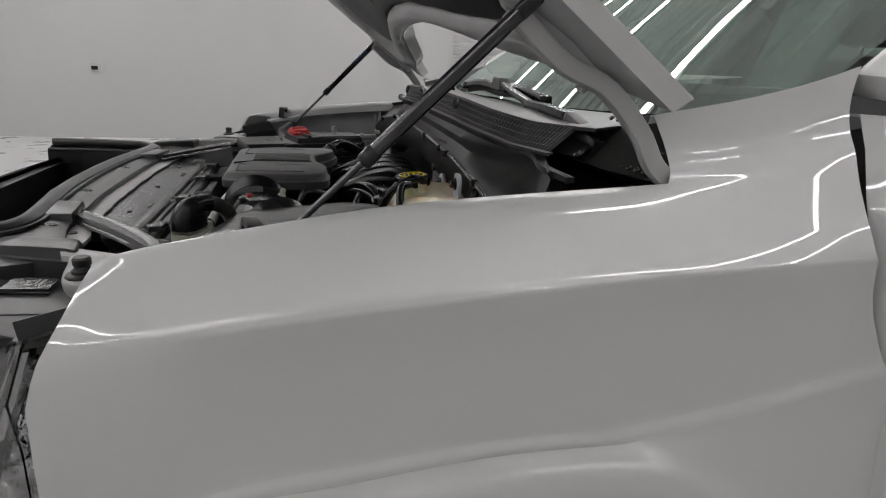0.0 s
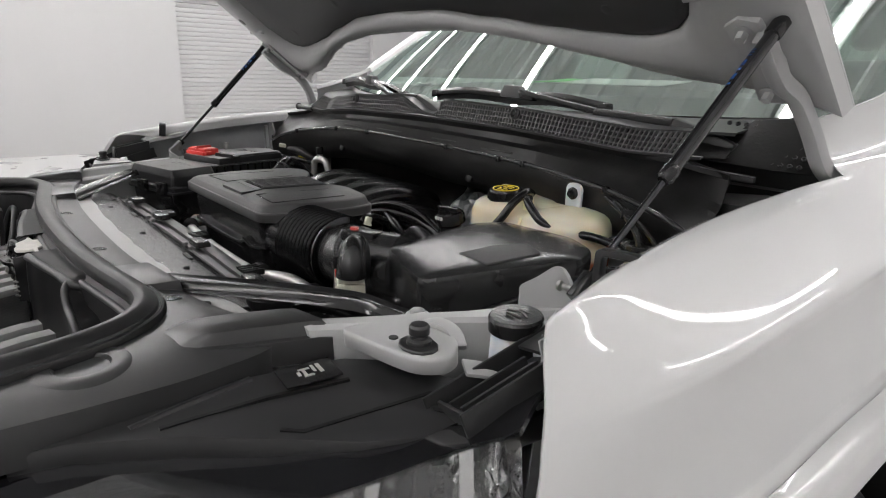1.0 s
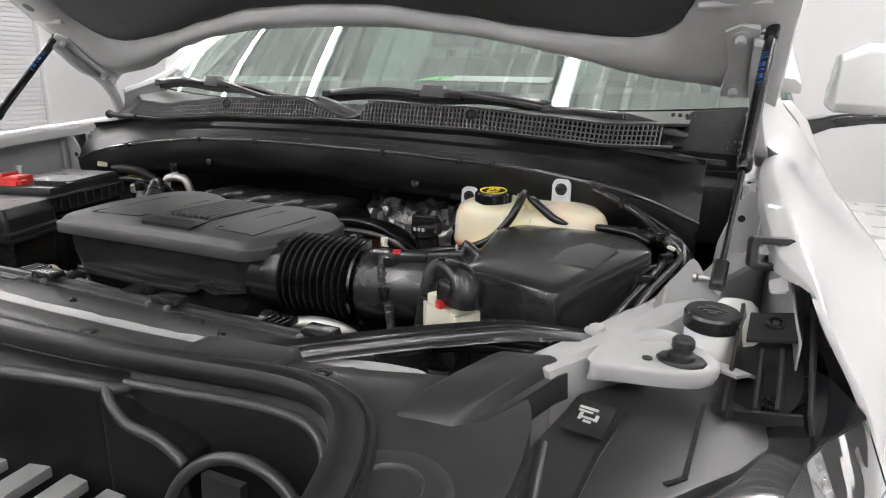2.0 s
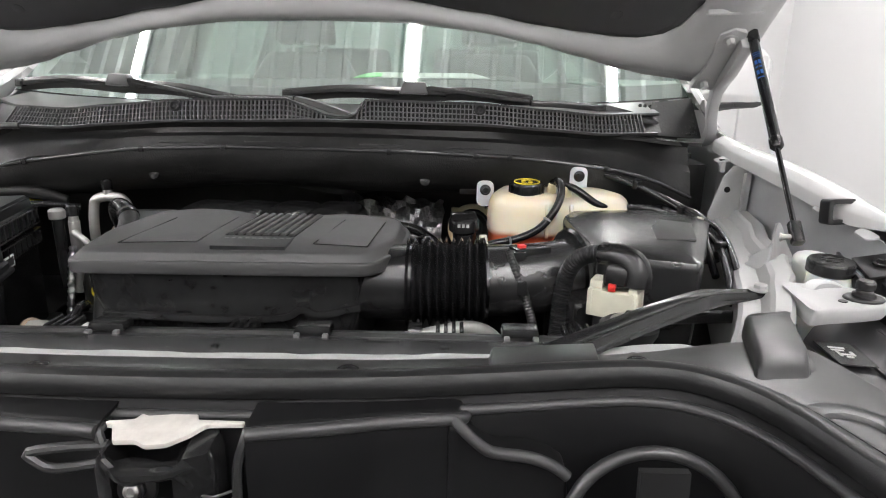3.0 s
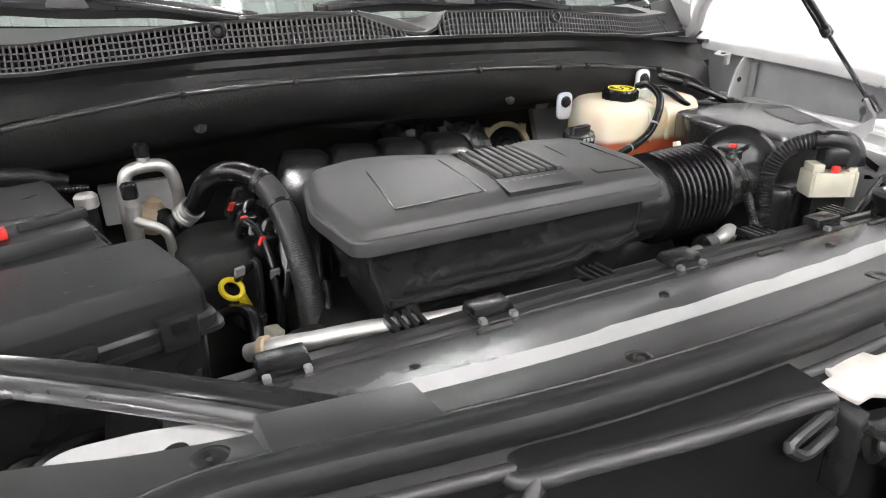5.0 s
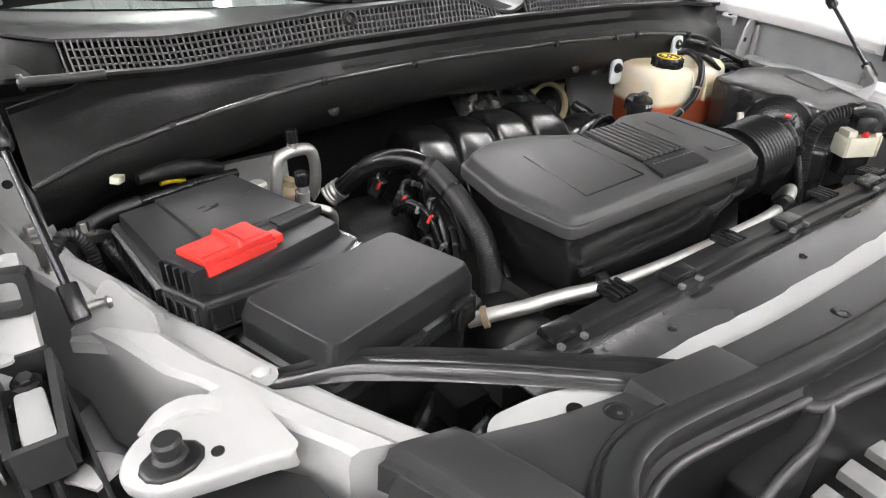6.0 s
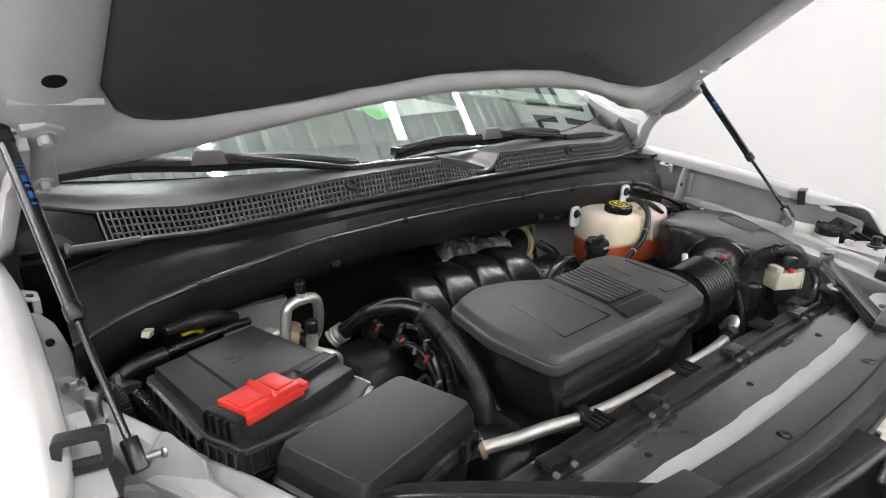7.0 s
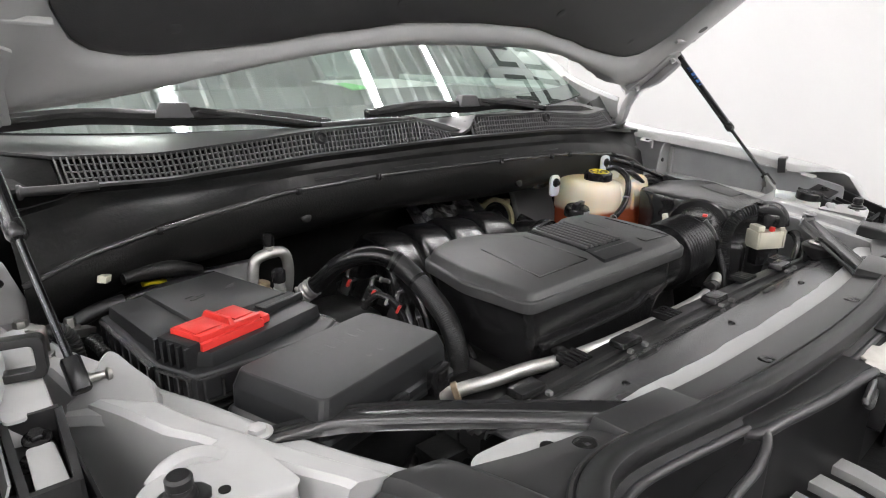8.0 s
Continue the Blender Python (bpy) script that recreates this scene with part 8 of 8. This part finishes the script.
fb = thing("fuse_box", (-0.52, 0.53, 0.95), "black plastic fuse box with a plain lid", "fuse box")
fo = [(-0.648, 0.562), (-0.606, 0.432), (-0.402, 0.484), (-0.438, 0.606)]
fo_r = round_poly(fo, 0.014, 4)
cxf, cyf = -0.522, 0.515


def fs(d):
    return [(cxf + (x - cxf) * (1 - d / math.hypot(x - cxf, y - cyf)), cyf + (y - cyf) * (1 - d / math.hypot(x - cxf, y - cyf))) for x, y in fo_r]


part("lid", loft(B(), [[(x, y, z) for x, y in fs(d)] for d, z in ((-0.006, 1.082), (-0.006, 1.091), (-0.002, 1.093), (0.000, 1.095), (0.001, 1.117), (0.0015, 1.1185), (0.0085, 1.1335), (0.0095, 1.1350), (0.0115, 1.1360), (0.05, 1.1364))]), LIDBLACK, fb, "matt black lid", sharp=20)
part("case", loft(B(), [[(x, y, z) for x, y in fs(d)] for d, z in ((0.03, 0.95), (0.012, 0.98), (0.004, 1.083))]), SATIN, fb, bevel=0.003)
part("rim", loft(B(), [[(x, y, z) for x, y in fs(d)] for d, z in ((0.0, 1.074), (-0.012, 1.076), (-0.012, 1.081), (0.0, 1.082))]), LIDBLACK, fb)
e0, e1 = Vector((-0.600, 0.412, 0)), Vector((-0.404, 0.476, 0))
for w in (0.45, 0.85):
    p = e0.lerp(e1, w)
    cl = part("latch", box(B(), (p.x, p.y, 1.090), (0.034, 0.012, 0.032), (0, 0, 18)), SATIN, fb, bevel=0.003)
    part("latch_slot", box(B(), (p.x + 0.002, p.y - 0.007, 1.096), (0.014, 0.003, 0.010), (0, 0, 18)), DARK, cl)
for dx, dy, w, h in ((-0.03, 0.02, 0.012, 0.018), (-0.012, 0.026, 0.012, 0.016), (0.006, 0.030, 0.012, 0.018), (0.024, 0.034, 0.012, 0.014), (0.04, 0.038, 0.008, 0.010), (0.01, -0.022, 0.010, 0.006), (0.028, -0.018, 0.010, 0.006)):
    part("relief_mark", box(B(), (cxf + dx, cyf + dy, 1.1364), (0.004, h, 0.0006), (0, 0, 16)), LIDBLACK, fb)

# looms round the battery
lw = thing("battery_cable", (-0.70, 0.70, 1.0), "black ribbed battery looms with taped ends", "cable")
part("taped_loom", tube(B(), [(-0.775, 0.875, 1.065), (-0.755, 0.886, 1.085), (-0.731, 0.896, 1.097), (-0.705, 0.898, 1.107), (-0.665, 0.899, 1.112)], 0.0115, 14), RUBBER, lw)
part("conduit", corrugated(B(), [(-0.668, 0.899, 1.112), (-0.626, 0.90, 1.117), (-0.577, 0.914, 1.117), (-0.518, 0.945, 1.105)], 0.0070, 0.005, 0.12, 12), HOSE, lw)
part("conduit", corrugated(B(), [(-0.748, 0.880, 1.075), (-0.724, 0.861, 1.085), (-0.714, 0.812, 1.08), (-0.702, 0.751, 1.07), (-0.692, 0.700, 1.065)], 0.0095, 0.006, 0.14, 16), HOSE, lw)
part("taped_loom", tube(B(), [(-0.694, 0.706, 1.065), (-0.688, 0.675, 1.062), (-0.676, 0.635, 1.056), (-0.66, 0.59, 1.045), (-0.65, 0.54, 1.02)], 0.013, 14), RUBBER, lw)
part("taped_loom", tube(B(), [(-0.770, 0.870, 1.06), (-0.756, 0.878, 1.078), (-0.735, 0.872, 1.082)], 0.014, 14), RUBBER, lw)
part("ring_loom", corrugated(B(), [(-0.79, 0.80, 1.06), (-0.785, 0.815, 1.10), (-0.765, 0.835, 1.12), (-0.745, 0.84, 1.10), (-0.74, 0.83, 1.06)], 0.008, 0.005, 0.12, 10), RUBBER, lw)
part("wrap", tube(B(), [(-0.66, 0.915, 1.14), (-0.62, 0.925, 1.14), (-0.58, 0.93, 1.135), (-0.54, 0.94, 1.12)], lambda w: 0.009 + 0.005 * math.sin(w * math.pi), 12), FIBRE, lw)
part("flag_label", box(B(), (-0.685, 0.905, 1.150), (0.022, 0.012, 0.010), (10, 10, 60)), CREAM, lw, "pale flag label", bevel=0.001)
part("yellow_tape", tube(B(), [(-0.630, 0.935, 1.120), (-0.61, 0.940, 1.118), (-0.595, 0.945, 1.112)], 0.005, 10), YELLOW, lw, "yellow tape")
part("terminal", box(B(), (-0.735, 0.855, 1.10), (0.04, 0.02, 0.012), (0, 15, 30)), STEEL, lw, bevel=0.002)
part("terminal", hexbolt(B(), (-0.742, 0.86, 1.105), (0, 0, 1), 0.007, 0.014, 0.012), STEEL, lw)
gs = thing("ground_stud", (-0.755, 0.70, 1.11), "plated ground stud on the white rail", "bolt")
part("stud", lathe(B(), (-0.787, 0.759, 1.120), (0, 0, 1), [(0.013, 0), (0.013, 0.004), (0.009, 0.005), (0.009, 0.034), (0.008, 0.036), (0.001, 0.036)], 12), STEEL, gs, sharp=30)
for p in ((-0.785, 0.745, 1.115), (-0.795, 0.86, 1.12)):
    part("flange_bolt", hexbolt(B(), p, (0, 0, 1), 0.009, 0.010, 0.015), STEEL, gs)
# lower clutter ahead of the fuse box, under the brace
lc = thing("coolant_fitting", (-0.50, 0.40, 0.9), "dark hose fittings below the brace bar", "hose fitting")
part("filler", lathe(B(), (-0.50, 0.385, 0.98), (0, 0.1, 1), [(0.04, -0.06), (0.042, 0.0), (0.036, 0.006), (0.036, 0.03), (0.030, 0.036), (0.001, 0.036)], 26), SATIN, lc, sharp=30)
part("hose", tube(B(), [(-0.44, 0.36, 0.9), (-0.44, 0.375, 1.0), (-0.43, 0.40, 1.03), (-0.40, 0.43, 1.03)], 0.018, 14), HOSE, lc)
part("fitting", lathe(B(), (-0.56, 0.37, 1.0), (0.2, 0.2, 1), [(0.02, -0.04), (0.022, 0.02), (0.015, 0.024), (0.001, 0.024)], 16), ALU, lc)
part("fitting", lathe(B(), (-0.46, 0.40, 1.03), (0.4, 0.1, 1), [(0.014, -0.02), (0.016, 0.01), (0.001, 0.012)], 14), ALU, lc)
for pts in ([(-0.58, 0.36, 0.95), (-0.56, 0.38, 1.03), (-0.53, 0.40, 1.045), (-0.50, 0.43, 1.03)], [(-0.55, 0.33, 0.98), (-0.52, 0.345, 1.04), (-0.48, 0.36, 1.045), (-0.45, 0.40, 1.02)], [(-0.60, 0.40, 0.98), (-0.57, 0.43, 1.02), (-0.52, 0.44, 1.0)]):
    part("lead", tube(B(), pts, 0.007, 8), HOSE, lc)
